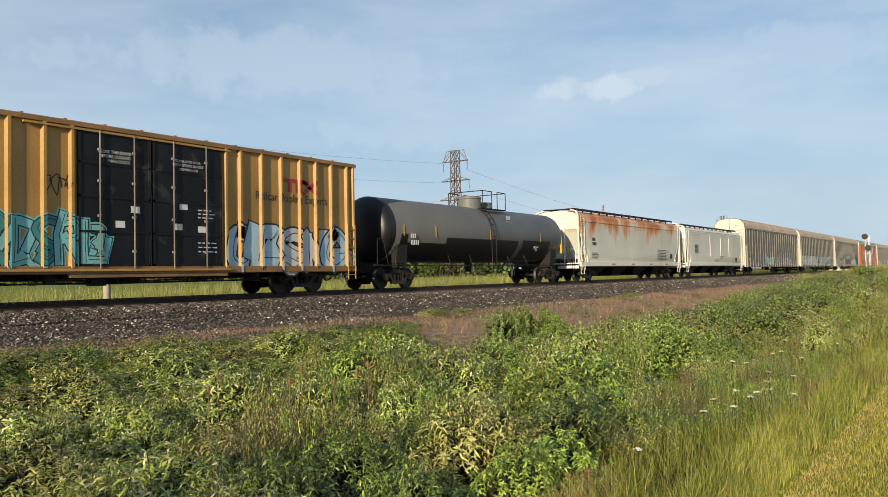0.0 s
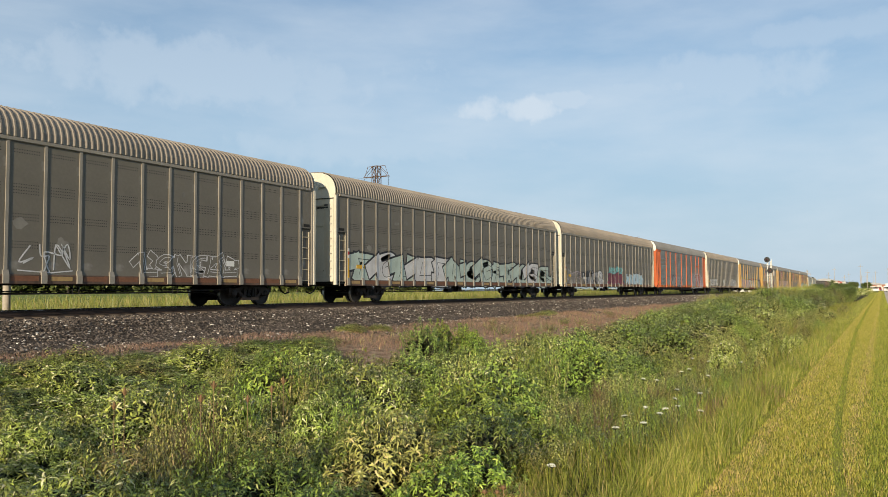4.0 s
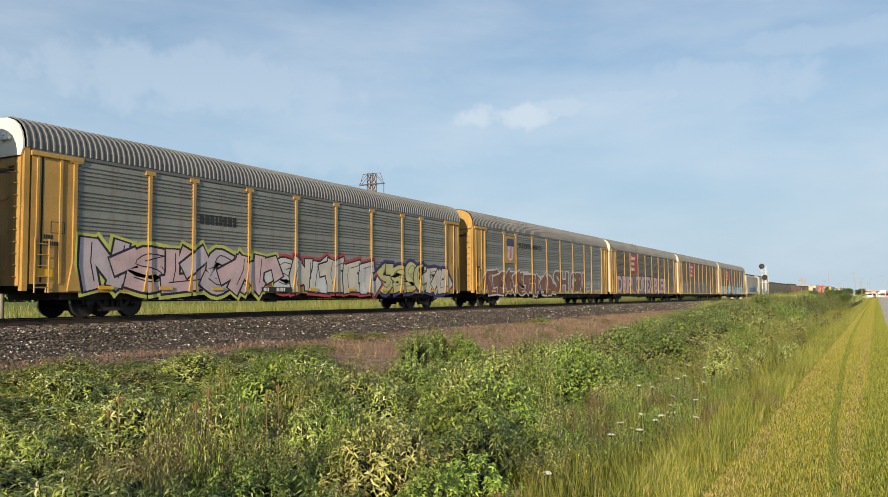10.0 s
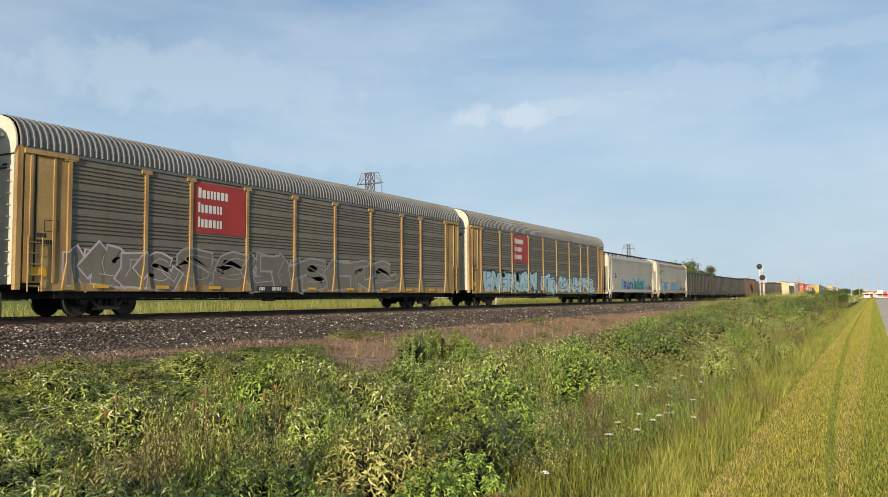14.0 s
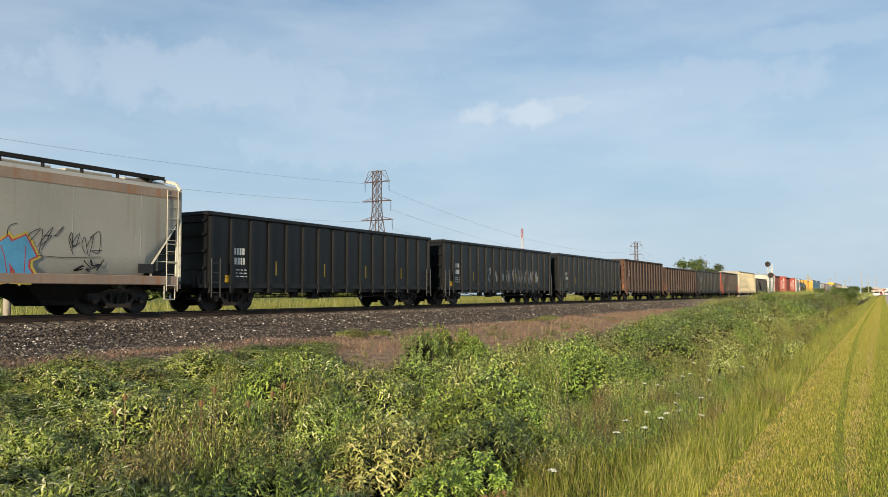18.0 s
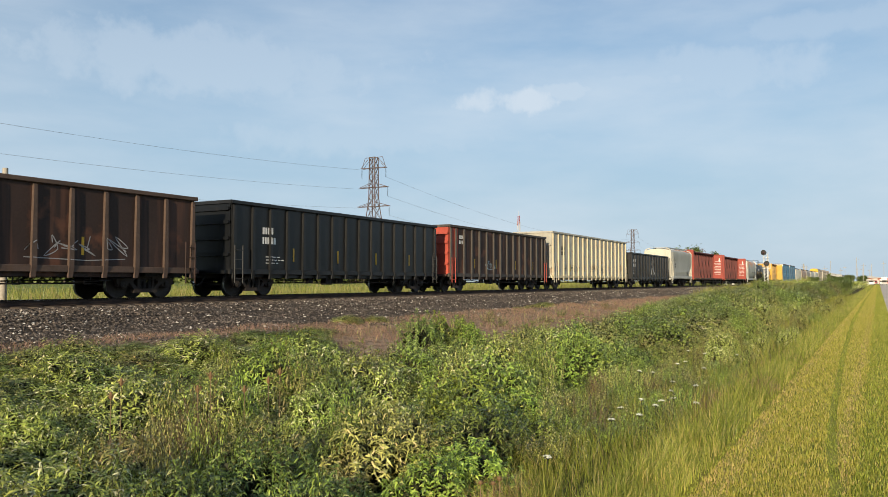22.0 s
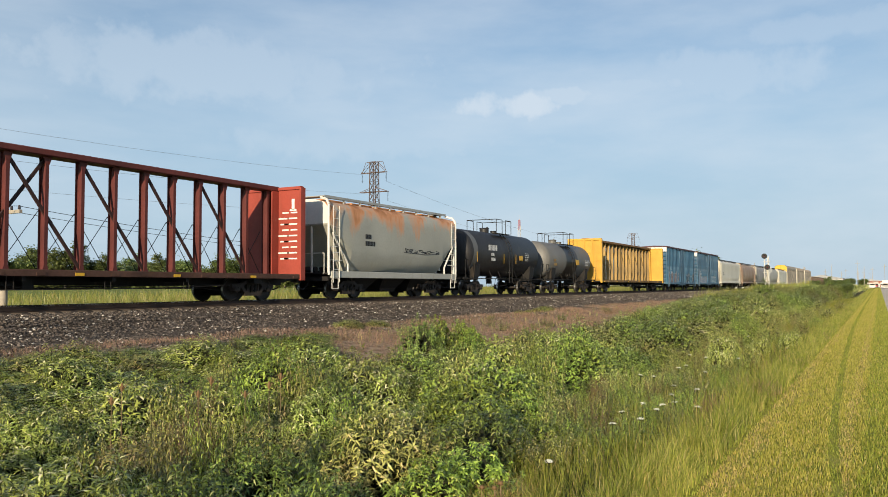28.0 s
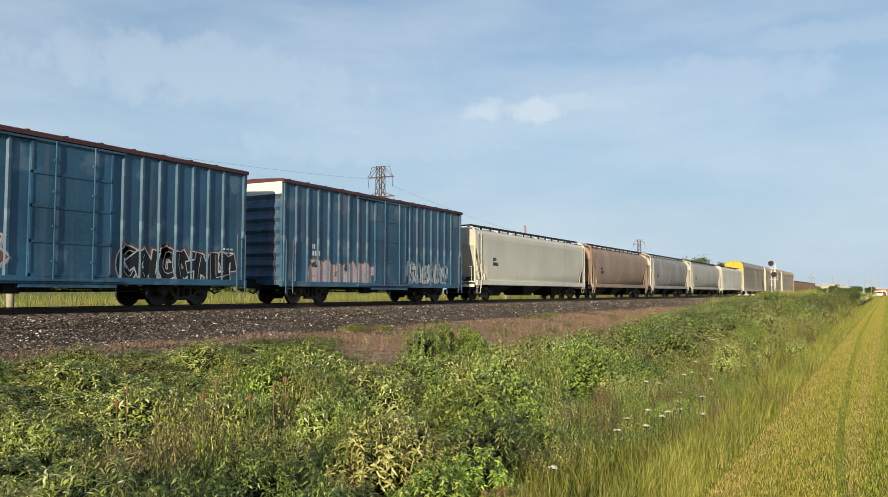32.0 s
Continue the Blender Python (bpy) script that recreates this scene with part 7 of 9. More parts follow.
def leaf(g, base, way, up, length, width, droop):
    """A lance-shaped leaf that rises from its base, arches over and hangs at its tip."""
    side = way.cross(up).normalized() * width
    a = base + way * (length * 0.34) + up * (length * (0.10 - 0.08 * droop))
    b = base + way * (length * (0.72 - 0.06 * droop)) + up * (length * (0.10 - 0.36 * droop))
    t = base + way * (length * (1.0 - 0.22 * droop)) + up * (length * (0.04 - 0.85 * droop))
    lift = up * (width * 0.3)
    g.add([base, a - side + lift, a + side + lift, b - side * 0.8 + lift, b + side * 0.8 + lift, t], [(0, 2, 1), (1, 2, 4, 3), (3, 4, 5)])


def leaf_mesh(g, name, mat):
    """A mesh of leaves, shaded smoothly along their arch."""
    me = g.mesh(name, mat)
    me.polygons.foreach_set("use_smooth", [True] * len(g.f))
    return me


def plant_meshes(seed, stems, spread, height, per_stem, leaf_len, leaf_w, mat, stem_mat, start_at=0.15, lean=0.75):
    """Upright stems with drooping leaves: one weed clump."""
    rnd = random.Random(seed)
    sg, lg = Geo(), Geo()
    for s in range(stems):
        a, r = rnd.uniform(0, 6.283), spread * math.sqrt(rnd.random())
        foot = Vector((math.cos(a) * r * 0.55, math.sin(a) * r * 0.55, 0))
        h = height * rnd.uniform(0.8, 1.05) * (1 - 0.42 * (r / spread) ** 2)
        top = Vector((math.cos(a) * r * (1 + lean), math.sin(a) * r * (1 + lean), h))
        top += Vector((rnd.uniform(-0.1, 0.1), rnd.uniform(-0.1, 0.1), 0)) * height
        bend = Vector((rnd.uniform(-0.06, 0.06), rnd.uniform(-0.06, 0.06), 0))
        def at(u):
            return foot.lerp(top, u) + bend * math.sin(u * 3.1416)
        for i in range(4):
            sg.rod(at(i / 4), at((i + 1) / 4), 0.006 - 0.001 * i, 3)
        for k in range(per_stem):
            u = start_at + (1 - start_at) * (k + rnd.random()) / per_stem
            az = k * 2.4 + rnd.uniform(-0.5, 0.5)
            tilt = rnd.uniform(-0.45, 0.35) + 0.8 * max(0, u - 0.8)
            way = Vector((math.cos(az) * math.cos(tilt), math.sin(az) * math.cos(tilt), math.sin(tilt)))
            up = (Vector((0, 0, 1)) - way * way.z).normalized()
            size = leaf_len * rnd.uniform(0.65, 1.15) * (1.0 - 0.45 * max(0, u - 0.7) / 0.3)
            leaf(lg, at(u), way, up, size, leaf_w * rnd.uniform(0.8, 1.2), rnd.uniform(0.2, 0.8))
    return sg.mesh("stalk", stem_mat), leaf_mesh(lg, "foliage", mat)


def bush_meshes(seed, shoots, per_shoot, leaf_len, leaf_w, mat, stem_mat, shoot_len=0.36, lobes=7, upright=0.6, droop=0.6, ragged=0.1, shade_leaves=5):
    """A thicket one metre in radius and one and a half high: leafy shoots on lobes with shaded gaps between them, the
    shade deepened by near-black inner leaves.
    """
    rnd = random.Random(seed)
    sg, lg = Geo(), Geo()
    heads = []
    for k in range(lobes):
        az, el = k * 2.4 + rnd.uniform(-0.4, 0.4), math.asin(min(1.0, (k + 0.4) / lobes))
        heads.append((Vector((math.cos(az) * math.cos(el), math.sin(az) * math.cos(el), math.sin(el))), rnd.uniform(0.82, 1.12)))
    for s in range(shoots):
        az, el = s * 2.39996 + rnd.uniform(-0.2, 0.2), math.asin(max(-0.08, min(1.0, -0.06 + 1.06 * (s + rnd.random()) / shoots)))
        d = Vector((math.cos(az) * math.cos(el), math.sin(az) * math.cos(el), math.sin(el)))
        near, size_of = max((d.dot(h), r) for h, r in heads)
        swell = max(0.0, min(1.0, (near - 0.62) / 0.3))
        swell = swell * swell * (3 - 2 * swell)
        bulge = size_of * (0.60 + 0.33 * swell) + rnd.uniform(-1.5 * ragged, ragged)
        if rnd.random() < 0.03:
            bulge += rnd.uniform(0.05, 0.16)
        tip = Vector((d.x * bulge, d.y * bulge, (max(d.z, 0.0) ** 0.9) * bulge * 1.38 + 0.06))
        ax = (d * 0.7 + Vector((rnd.uniform(-0.3, 0.3), rnd.uniform(-0.3, 0.3), upright))).normalized()
        low = tip - ax * shoot_len
        # broad near-black leaves stand in for the shade inside the shrub
        for k in range(shade_leaves):
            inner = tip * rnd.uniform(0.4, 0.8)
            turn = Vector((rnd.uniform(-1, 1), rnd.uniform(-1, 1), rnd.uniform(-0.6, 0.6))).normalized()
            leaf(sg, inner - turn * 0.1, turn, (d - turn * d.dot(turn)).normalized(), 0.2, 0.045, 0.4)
        sg.rod(low - ax * 0.25, tip, 0.005, 3)
        p1 = ax.orthogonal().normalized()
        p2 = ax.cross(p1)
        size = leaf_len * rnd.uniform(0.8, 1.2)
        for k in range(per_shoot):
            u = 1 - (1 - (k + rnd.random()) / per_shoot) ** 1.7
            a = k * 2.4 + rnd.uniform(-0.4, 0.4)
            rise = -0.3 + 0.9 * u ** 3
            way = (p1 * math.cos(a) + p2 * math.sin(a)) + ax * rise + d * 0.25
            way.normalize()
            up = d * 0.8 + ax * 0.3 + Vector((rnd.uniform(-0.4, 0.4), rnd.uniform(-0.4, 0.4), 0.3 + rnd.uniform(-0.3, 0.3)))
            up = up - way * up.dot(way)
            if up.length < 0.05:
                up = way.orthogonal()
            up.normalize()
            leaf(lg, low + ax * shoot_len * u, way, up, size * rnd.uniform(0.75, 1.1) * (1 - 0.4 * max(0, u - 0.85) / 0.15), leaf_w * rnd.uniform(0.8, 1.15), droop * rnd.uniform(0.5, 1.25))
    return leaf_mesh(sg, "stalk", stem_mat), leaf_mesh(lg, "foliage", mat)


def clump_thing(name, label, meshes, m, group, category="shrub"):
    ob = thing(name, label, category, group, m)
    part("stalk", meshes[0], None, ob, kind="stuff")
    part("foliage", meshes[1], None, ob)
    return ob


KINDS = [
    ("leafy_weed", "bright green leafy weed clump in the ditch", plant_meshes(3, 16, 0.40, 1.15, 44, 0.12, 0.013, BRIGHT, STEM_SHADE)),
    ("goldenrod", "olive goldenrod clump not yet in bloom", plant_meshes(4, 18, 0.42, 1.2, 44, 0.11, 0.010, OLIVE, STEM_SHADE)),
    ("yellowing_weed", "yellowing tall weed with drying leaves", plant_meshes(6, 16, 0.36, 1.25, 40, 0.12, 0.014, YELLOWED, STEM_SHADE)),
    ("dead_weed", "brown dead weed stalks with dry seed heads", plant_meshes(7, 20, 0.42, 1.0, 36, 0.075, 0.010, BROWN, DRYSTEM, 0.25)),
]
BUSHES = [
    ("ditch_shrub", "lush green narrow-leaved shrub filling the ditch", bush_meshes(1, 115, 24, 0.165, 0.0125, LUSH, STEM_SHADE, 0.30, 7, 0.5, 0.75)),
    ("ditch_shrub", "lush green narrow-leaved shrub filling the ditch", bush_meshes(2, 115, 24, 0.15, 0.0125, LUSH, STEM_SHADE, 0.28, 6, 0.5, 0.8)),
    ("bramble_bush", "bright green broad-leaved bramble bush in the ditch", bush_meshes(3, 120, 21, 0.13, 0.019, BRIGHT, STEM_SHADE, 0.27, 7, 0.4, 0.6)),
    ("olive_shrub", "olive green shrub with curling narrow leaves", bush_meshes(4, 130, 23, 0.125, 0.0105, OLIVE, STEM_SHADE, 0.32, 8, 0.7, 0.75, 0.13)),
    ("bramble_bush", "yellowing broad-leaved bush with some brown leaves", bush_meshes(5, 115, 23, 0.14, 0.0135, YELLOWED, STEM_SHADE, 0.32, 6, 0.7, 0.8, 0.13)),
    ("dense_shrub", "deep green shrub with dense small leaves", bush_meshes(6, 125, 23, 0.13, 0.0145, DEEP, STEM_SHADE, 0.27, 8, 0.5, 0.65)),
]
SKYLINE = ((-5, -0.03), (3, -0.01), (7.2, -0.003), (9.9, 0.009), (12.9, 0.019), (16.2, 0.030), (19.7, 0.043), (25, 0.051), (28.5, 0.062), (32, 0.068), (36, 0.084), (38, 0.060), (41, 0.050), (45.6, 0.053), (51.2, 0.064), (57.7, 0.058), (90, 0.058))


def crest(x, y):
    """Height that the thicket's crest keeps to, seen against the bank behind it."""
    d, a = math.hypot(x, y), math.degrees(math.atan2(y, x))
    for (a0, s0), (a1, s1) in zip(SKYLINE, SKYLINE[1:]):
        if a <= a1:
            return EYE[2] - d * (s0 + (s1 - s0) * (a - a0) / (a1 - a0))
    return 0.0


FAR_BUSHES = [
    ("ditch_shrub", "lush green shrub on the railway bank", bush_meshes(11, 135, 13, 0.165, 0.017, LUSH, STEM_SHADE, 0.36, 8, 0.4, 0.7, shade_leaves=2)),
    ("bramble_bush", "bright green bramble bush on the railway bank", bush_meshes(12, 135, 13, 0.155, 0.020, BRIGHT, STEM_SHADE, 0.36, 8, 0.4, 0.7, shade_leaves=2)),
    ("olive_shrub", "olive green shrub on the railway bank", bush_meshes(13, 135, 13, 0.155, 0.016, OLIVE, STEM_SHADE, 0.4, 8, 0.6, 0.7, shade_leaves=2)),
    ("dense_shrub", "deep green dense shrub on the railway bank", bush_meshes(14, 140, 13, 0.15, 0.019, DEEP, STEM_SHADE, 0.36, 9, 0.4, 0.6, shade_leaves=2)),
]
EDGE = ((0, 2.0), (4, 2.5), (5.6, 3.0), (7, 3.45), (9, 4.0), (12.3, 4.6), (15, 4.8), (26, 5.2), (46, 5.4), (90, 5.2), (400, 5.2))


def edge_y(x):
    """Where the thicket in the ditch ends towards the road."""
    for (xa, ya), (xb, yb) in zip(EDGE, EDGE[1:]):
        if x <= xb:
            return ya + (yb - ya) * (x - xa) / (xb - xa)
    return 5.2


BACK = ((0, 7.9), (10, 7.9), (14, 8.6), (20, 9.1), (25, 9.2), (36, 10.4), (57, 13.0), (90, 16.0), (400, 17.0))  # x, y where the thicket gives way to the dry bank


def bare(x, y):
    """The dry bank by the ballast, where no shrubs grow."""
    if y > 15.2:
        return True
    if math.atan2(y, x) > radians(37.5 + 2.0 * noise.noise(Vector((y * 0.6, 0, 4.0)))):
        return False
    for (xa, ya), (xb, yb) in zip(BACK, BACK[1:]):
        if x <= xb:
            return y > ya + (yb - ya) * (x - xa) / (xb - xa) + 0.7 * noise.noise(Vector((x * 0.4, 0, 7.0)))
    return True


def joined_scrub(name, label, places):
    """Shrubs that nobody could count, joined: (kind, pose, breadth, height) each."""
    bm = bmesh.new()
    for k, m, s, h in places:
        for j, me in enumerate(FAR_BUSHES[k][2]):
            have, faces = len(bm.verts), len(bm.faces)
            bm.from_mesh(me)
            bm.verts.ensure_lookup_table()
            bm.faces.ensure_lookup_table()
            bmesh.ops.transform(bm, matrix=m @ Matrix.Diagonal((s, s, h, 1)), verts=bm.verts[have:])
            for f in bm.faces[faces:]:
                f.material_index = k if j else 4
    me = bpy.data.meshes.new(name)
    bm.to_mesh(me)
    bm.free()
    for mt in (LUSH, BRIGHT, OLIVE, DEEP, STEM_SHADE):
        me.materials.append(mt)
    tagged(new(name, me), label, "shrubs", kind="stuff")


# the clumps that stand out of the thicket: x, y, radius, kind of shrub, height of the crown
# kind 5 at (4.8, 5.0), (5.8, 5.2), (5.4, 4.1): dark leaves imitate a shadow
CLUMPS = ((9.7, 4.75, 0.95, 2, -0.52), (8.6, 5.5, 0.7, 0, -0.7), (5.8, 3.35, 0.5, 2, -0.82), (10.5, 14.2, 1.6, 3, -0.5), (12.6, 13.2, 1.3, 0, -0.46), (15.0, 12.2, 1.0, 2, -0.52), (11.3, 9.8, 1.3, 2, -0.5), (13.2, 10.4, 1.0, 0, -0.5), (7.9, 9.5, 0.9, 0, -0.62), (4.5, 6.2, 0.9, 1, -0.78), (4.8, 5.0, 0.6, 5, -0.9),
          (5.8, 5.2, 0.6, 5, -0.86), (7.0, 4.5, 0.75, 4, -0.55), (12.0, 8.1, 1.0, 1, -0.5), (13.0, 5.3, 0.5, 2, -0.62), (12.9, 6.5, 0.9, 0, -0.5), (16.2, 5.6, 1.2, 2, -0.5), (16.0, 7.4, 1.1, 1, -0.5), (19.0, 6.6, 1.3, 2, -0.46), (6.2, 9.2, 0.75, 1, -0.76),
          (8.4, 8.2, 0.6, 0, -0.7), (8.9, 6.9, 0.6, 0, -0.76), (6.6, 3.3, 0.5, 2, -0.82), (5.4, 4.1, 0.5, 5, -0.98), (7.5, 3.75, 0.65, 5, -0.66), (8.5, 4.0, 0.7, 2, -0.62), (11.0, 5.2, 0.9, 2, -0.5), (11.9, 5.0, 0.6, 0, -0.6), (5.6, 6.9, 0.6, 4, -0.9), (3.6, 4.4, 0.75, 1, -0.68), (3.3, 5.6, 0.85, 1, -0.64), (2.6, 3.8, 0.7, 0, -0.76), (4.2, 3.3, 0.55, 2, -0.9), (7.2, 6.2, 0.55, 3, -0.86),
          (14.2, 9.0, 0.8, 3, -0.72), (21.5, 5.6, 1.1, 3, -0.7), (21.0, 8.0, 1.1, 0, -0.6), (9.0, 12.3, 1.3, 1, -0.45), (5.0, 9.5, 1.2, 0, -0.7), (4.2, 8.0, 0.8, 3, -0.8), (7.0, 12.0, 1.2, 3, -0.55), (10.2, 7.6, 0.6, 5, -0.78), (18.0, 4.9, 0.7, 5, -0.8))


def verge():
    """Shrubs of the ditch: clumps with lower growth between them near the eye, larger shrubs farther on."""
    rnd = random.Random(21)
    def shrub(x, y, s, top, pick):
        d, z = math.hypot(x, y), ground_z(x, y)
        name, label, meshes = FAR_BUSHES[(0, 0, 1, 2, 2, 3)[pick]] if d > 11.5 and pick != 4 else BUSHES[pick]
        ob = clump_thing(name, label, meshes, pose(x, y, z - 0.05, 0, 0, rnd.uniform(0, 360)), "ditch shrubs")
        ob.scale = (s, s, max(0.2, (min(top, crest(x, y) + 0.06 + rnd.uniform(-0.09, 0.12)) - z) / 1.5))
    for x, y, r, pick, top in CLUMPS:
        shrub(x, y, min(r, 0.85), top + 0.06, pick)
        n = int(3 + 5 * max(0.0, r - 0.45))
        for k in range(n):
            a = 6.283 * k / n + rnd.uniform(-0.3, 0.3)
            q = r * rnd.uniform(0.6, 0.9)
            shrub(x + q * math.cos(a), y + q * math.sin(a), min(0.75, 0.42 * r + 0.2), top - rnd.uniform(0.1, 0.45) - 0.1 * r, pick if rnd.random() < 0.85 else rnd.choice((0, 1, 2, 3, 5)))
    # the crest of the thicket, along the dry bank and the foot of the ballast
    for k in range(34):
        x = 4.5 + 0.6 * k
        y = 14.4 if x < 13.5 else 9.0 + 0.04 * (x - 13.5)
        y += rnd.uniform(-0.7, 0.3)
        shrub(x + rnd.uniform(-0.2, 0.2), y, rnd.uniform(0.55, 0.85), crest(x, y) - rnd.uniform(-0.05, 0.22), (0, 3, 2, 1, 0, 3, 5)[k % 7])
    spots = []
    def fill(n, x0, x1, y1, gap, size, skew=1.0):
        have, tries = len(spots), 0
        while len(spots) < have + n and tries < 30000:
            tries += 1
            x = x0 + (x1 - x0) * rnd.random() ** skew
            y = rnd.uniform(2.2, y1)
            s = rnd.uniform(*size)
            if bare(x, y) or y < edge_y(x) + 0.35 * s or math.atan2(y, x) > radians(74):
                continue
            if x > 85 and y > 7.2 and rnd.random() < 0.85:
                continue
            if x < 24 and any((x - a) ** 2 + (y - b) ** 2 < (0.95 * r + 0.2) ** 2 for a, b, r, k, h in CLUMPS):
                continue
            if all((x - a) ** 2 + (y - b) ** 2 > (gap * (s + c) / 2) ** 2 for a, b, c in spots):
                spots.append((x, y, s))
    fill(130, 1.0, 24, 15.4, 1.05, (0.5, 0.8), 0.9)
    fill(110, 23, 62, 14.0, 0.95, (0.9, 1.5))
    fill(75, 60, 190, 16.5, 1.1, (1.4, 2.6), 1.3)
    distant = []
    for x, y, s in spots:
        z, d = ground_z(x, y), math.hypot(x, y)
        if x < 24:
            near = min(CLUMPS, key=lambda c: (x - c[0]) ** 2 + (y - c[1]) ** 2)
            shrub(x, y, s, near[4] - rnd.uniform(0.4, 0.8), rnd.choice((0, 1, 2, 3, 5, near[3])))
            continue
        kind = noise.noise(Vector((x * 0.21, y * 0.3, 9.0))) + rnd.uniform(-0.3, 0.3)
        pick = 2 if kind < -0.15 else 0 if kind < 0.02 else 1 if kind < 0.36 else 3
        name, label, meshes = FAR_BUSHES[pick]
        top = -0.5 + 0.7 * noise.noise(Vector((x * 0.22, y * 0.3, 5.0))) + rnd.uniform(-0.12, 0.12) + 0.0095 * (min(x, 140) - 24)
        top = min(top, crest(x, y) + 0.08 - abs(rnd.gauss(0, 0.12)))
        tall = max(0.25, (top - z) / 1.5)
        if x > 70:
            distant.append((pick, pose(x, y, z - 0.05, 0, 0, rnd.uniform(0, 360)), s, tall))
            continue
        ob = clump_thing(name, label, meshes, pose(x, y, z - 0.05, 0, 0, rnd.uniform(0, 360)), "ditch shrubs")
        ob.scale = (s, s, tall)
    joined_scrub("far_scrub", "green scrub of mixed shrubs along the railway bank", distant)
    # the taller lush clump alone on the bank
    for dx, dy, sc, top in ((0, 0, 0.8, -0.02), (0.8, -0.35, 0.75, -0.16), (-0.7, 0.15, 0.72, -0.14), (0.25, -0.8, 0.75, -0.4), (-0.55, -0.9, 0.72, -0.6)):
        x, y = 17.6 + dx, 9.75 + dy
        ob = clump_thing("bramble_bush", "tall lush green shrub standing on the bank", BUSHES[5 if dx < -0.6 else 2][2], pose(x, y, ground_z(x, y) - 0.03, 0, 0, 77 * dx + 40 * dy), "ditch shrubs")
        ob.scale = (sc, sc, (top - ground_z(x, y)) / 1.45)
    # taller shrubs that stand up before the signal and by the road
    for x, y, s, h, k in ((92, 10.9, 1.5, 2.7, 3), (94.5, 11.6, 1.2, 2.2, 0), (112, 8.0, 1.8, 2.4, 3), (128, 9.2, 2.0, 2.6, 0), (150, 7.2, 2.2, 3.4, 3), (158, 7.8, 2.2, 3.6, 3)):
        ob = clump_thing(FAR_BUSHES[k][0], "tall dark green shrub standing out of the scrub", FAR_BUSHES[k][2], pose(x, y, ground_z(x, y) - 0.05, 0, 0, x * 7), "ditch shrubs")
        ob.scale = (s, s, h / 1.4)
    # upright weeds that stand out of the thicket
    for i in range(34):
        x = 2.5 + 17 * rnd.random()
        y = rnd.uniform(edge_y(x) + 0.3, 12.5)
        if bare(x, y) or math.atan2(y, x) > radians(60):
            continue
        name, label, meshes = KINDS[(0, 2, 1, 3, 0, 1, 0)[i % 7] if math.hypot(x, y) > 6.5 else (0, 1)[i % 2]]
        z = ground_z(x, y)
        ob = clump_thing(name, label, meshes, pose(x, y, z - 0.03, 0, 0, rnd.uniform(0, 360)), "ditch weeds", "wild plant")
        k = min(-0.78 + 0.05 * max(0, min(math.hypot(x, y), 15) - 5) + rnd.uniform(-0.2, 0.12), crest(x, y) + 0.08) - z
        ob.scale = (0.55, 0.55, max(0.4, k) / 1.2)
    # the dead brown patch among the near clumps
    for i in range(9):
        x, y = 7.0 + rnd.uniform(-0.8, 0.8), 7.6 + rnd.uniform(-0.8, 0.8)
        name, label, meshes = KINDS[3 if i % 3 else 2]
        ob = clump_thing(name, label, meshes, pose(x, y, ground_z(x, y) - 0.03, 0, 0, rnd.uniform(0, 360)), "ditch weeds", "wild plant")
        ob.scale = (0.7, 0.7, 0.62)


verge()


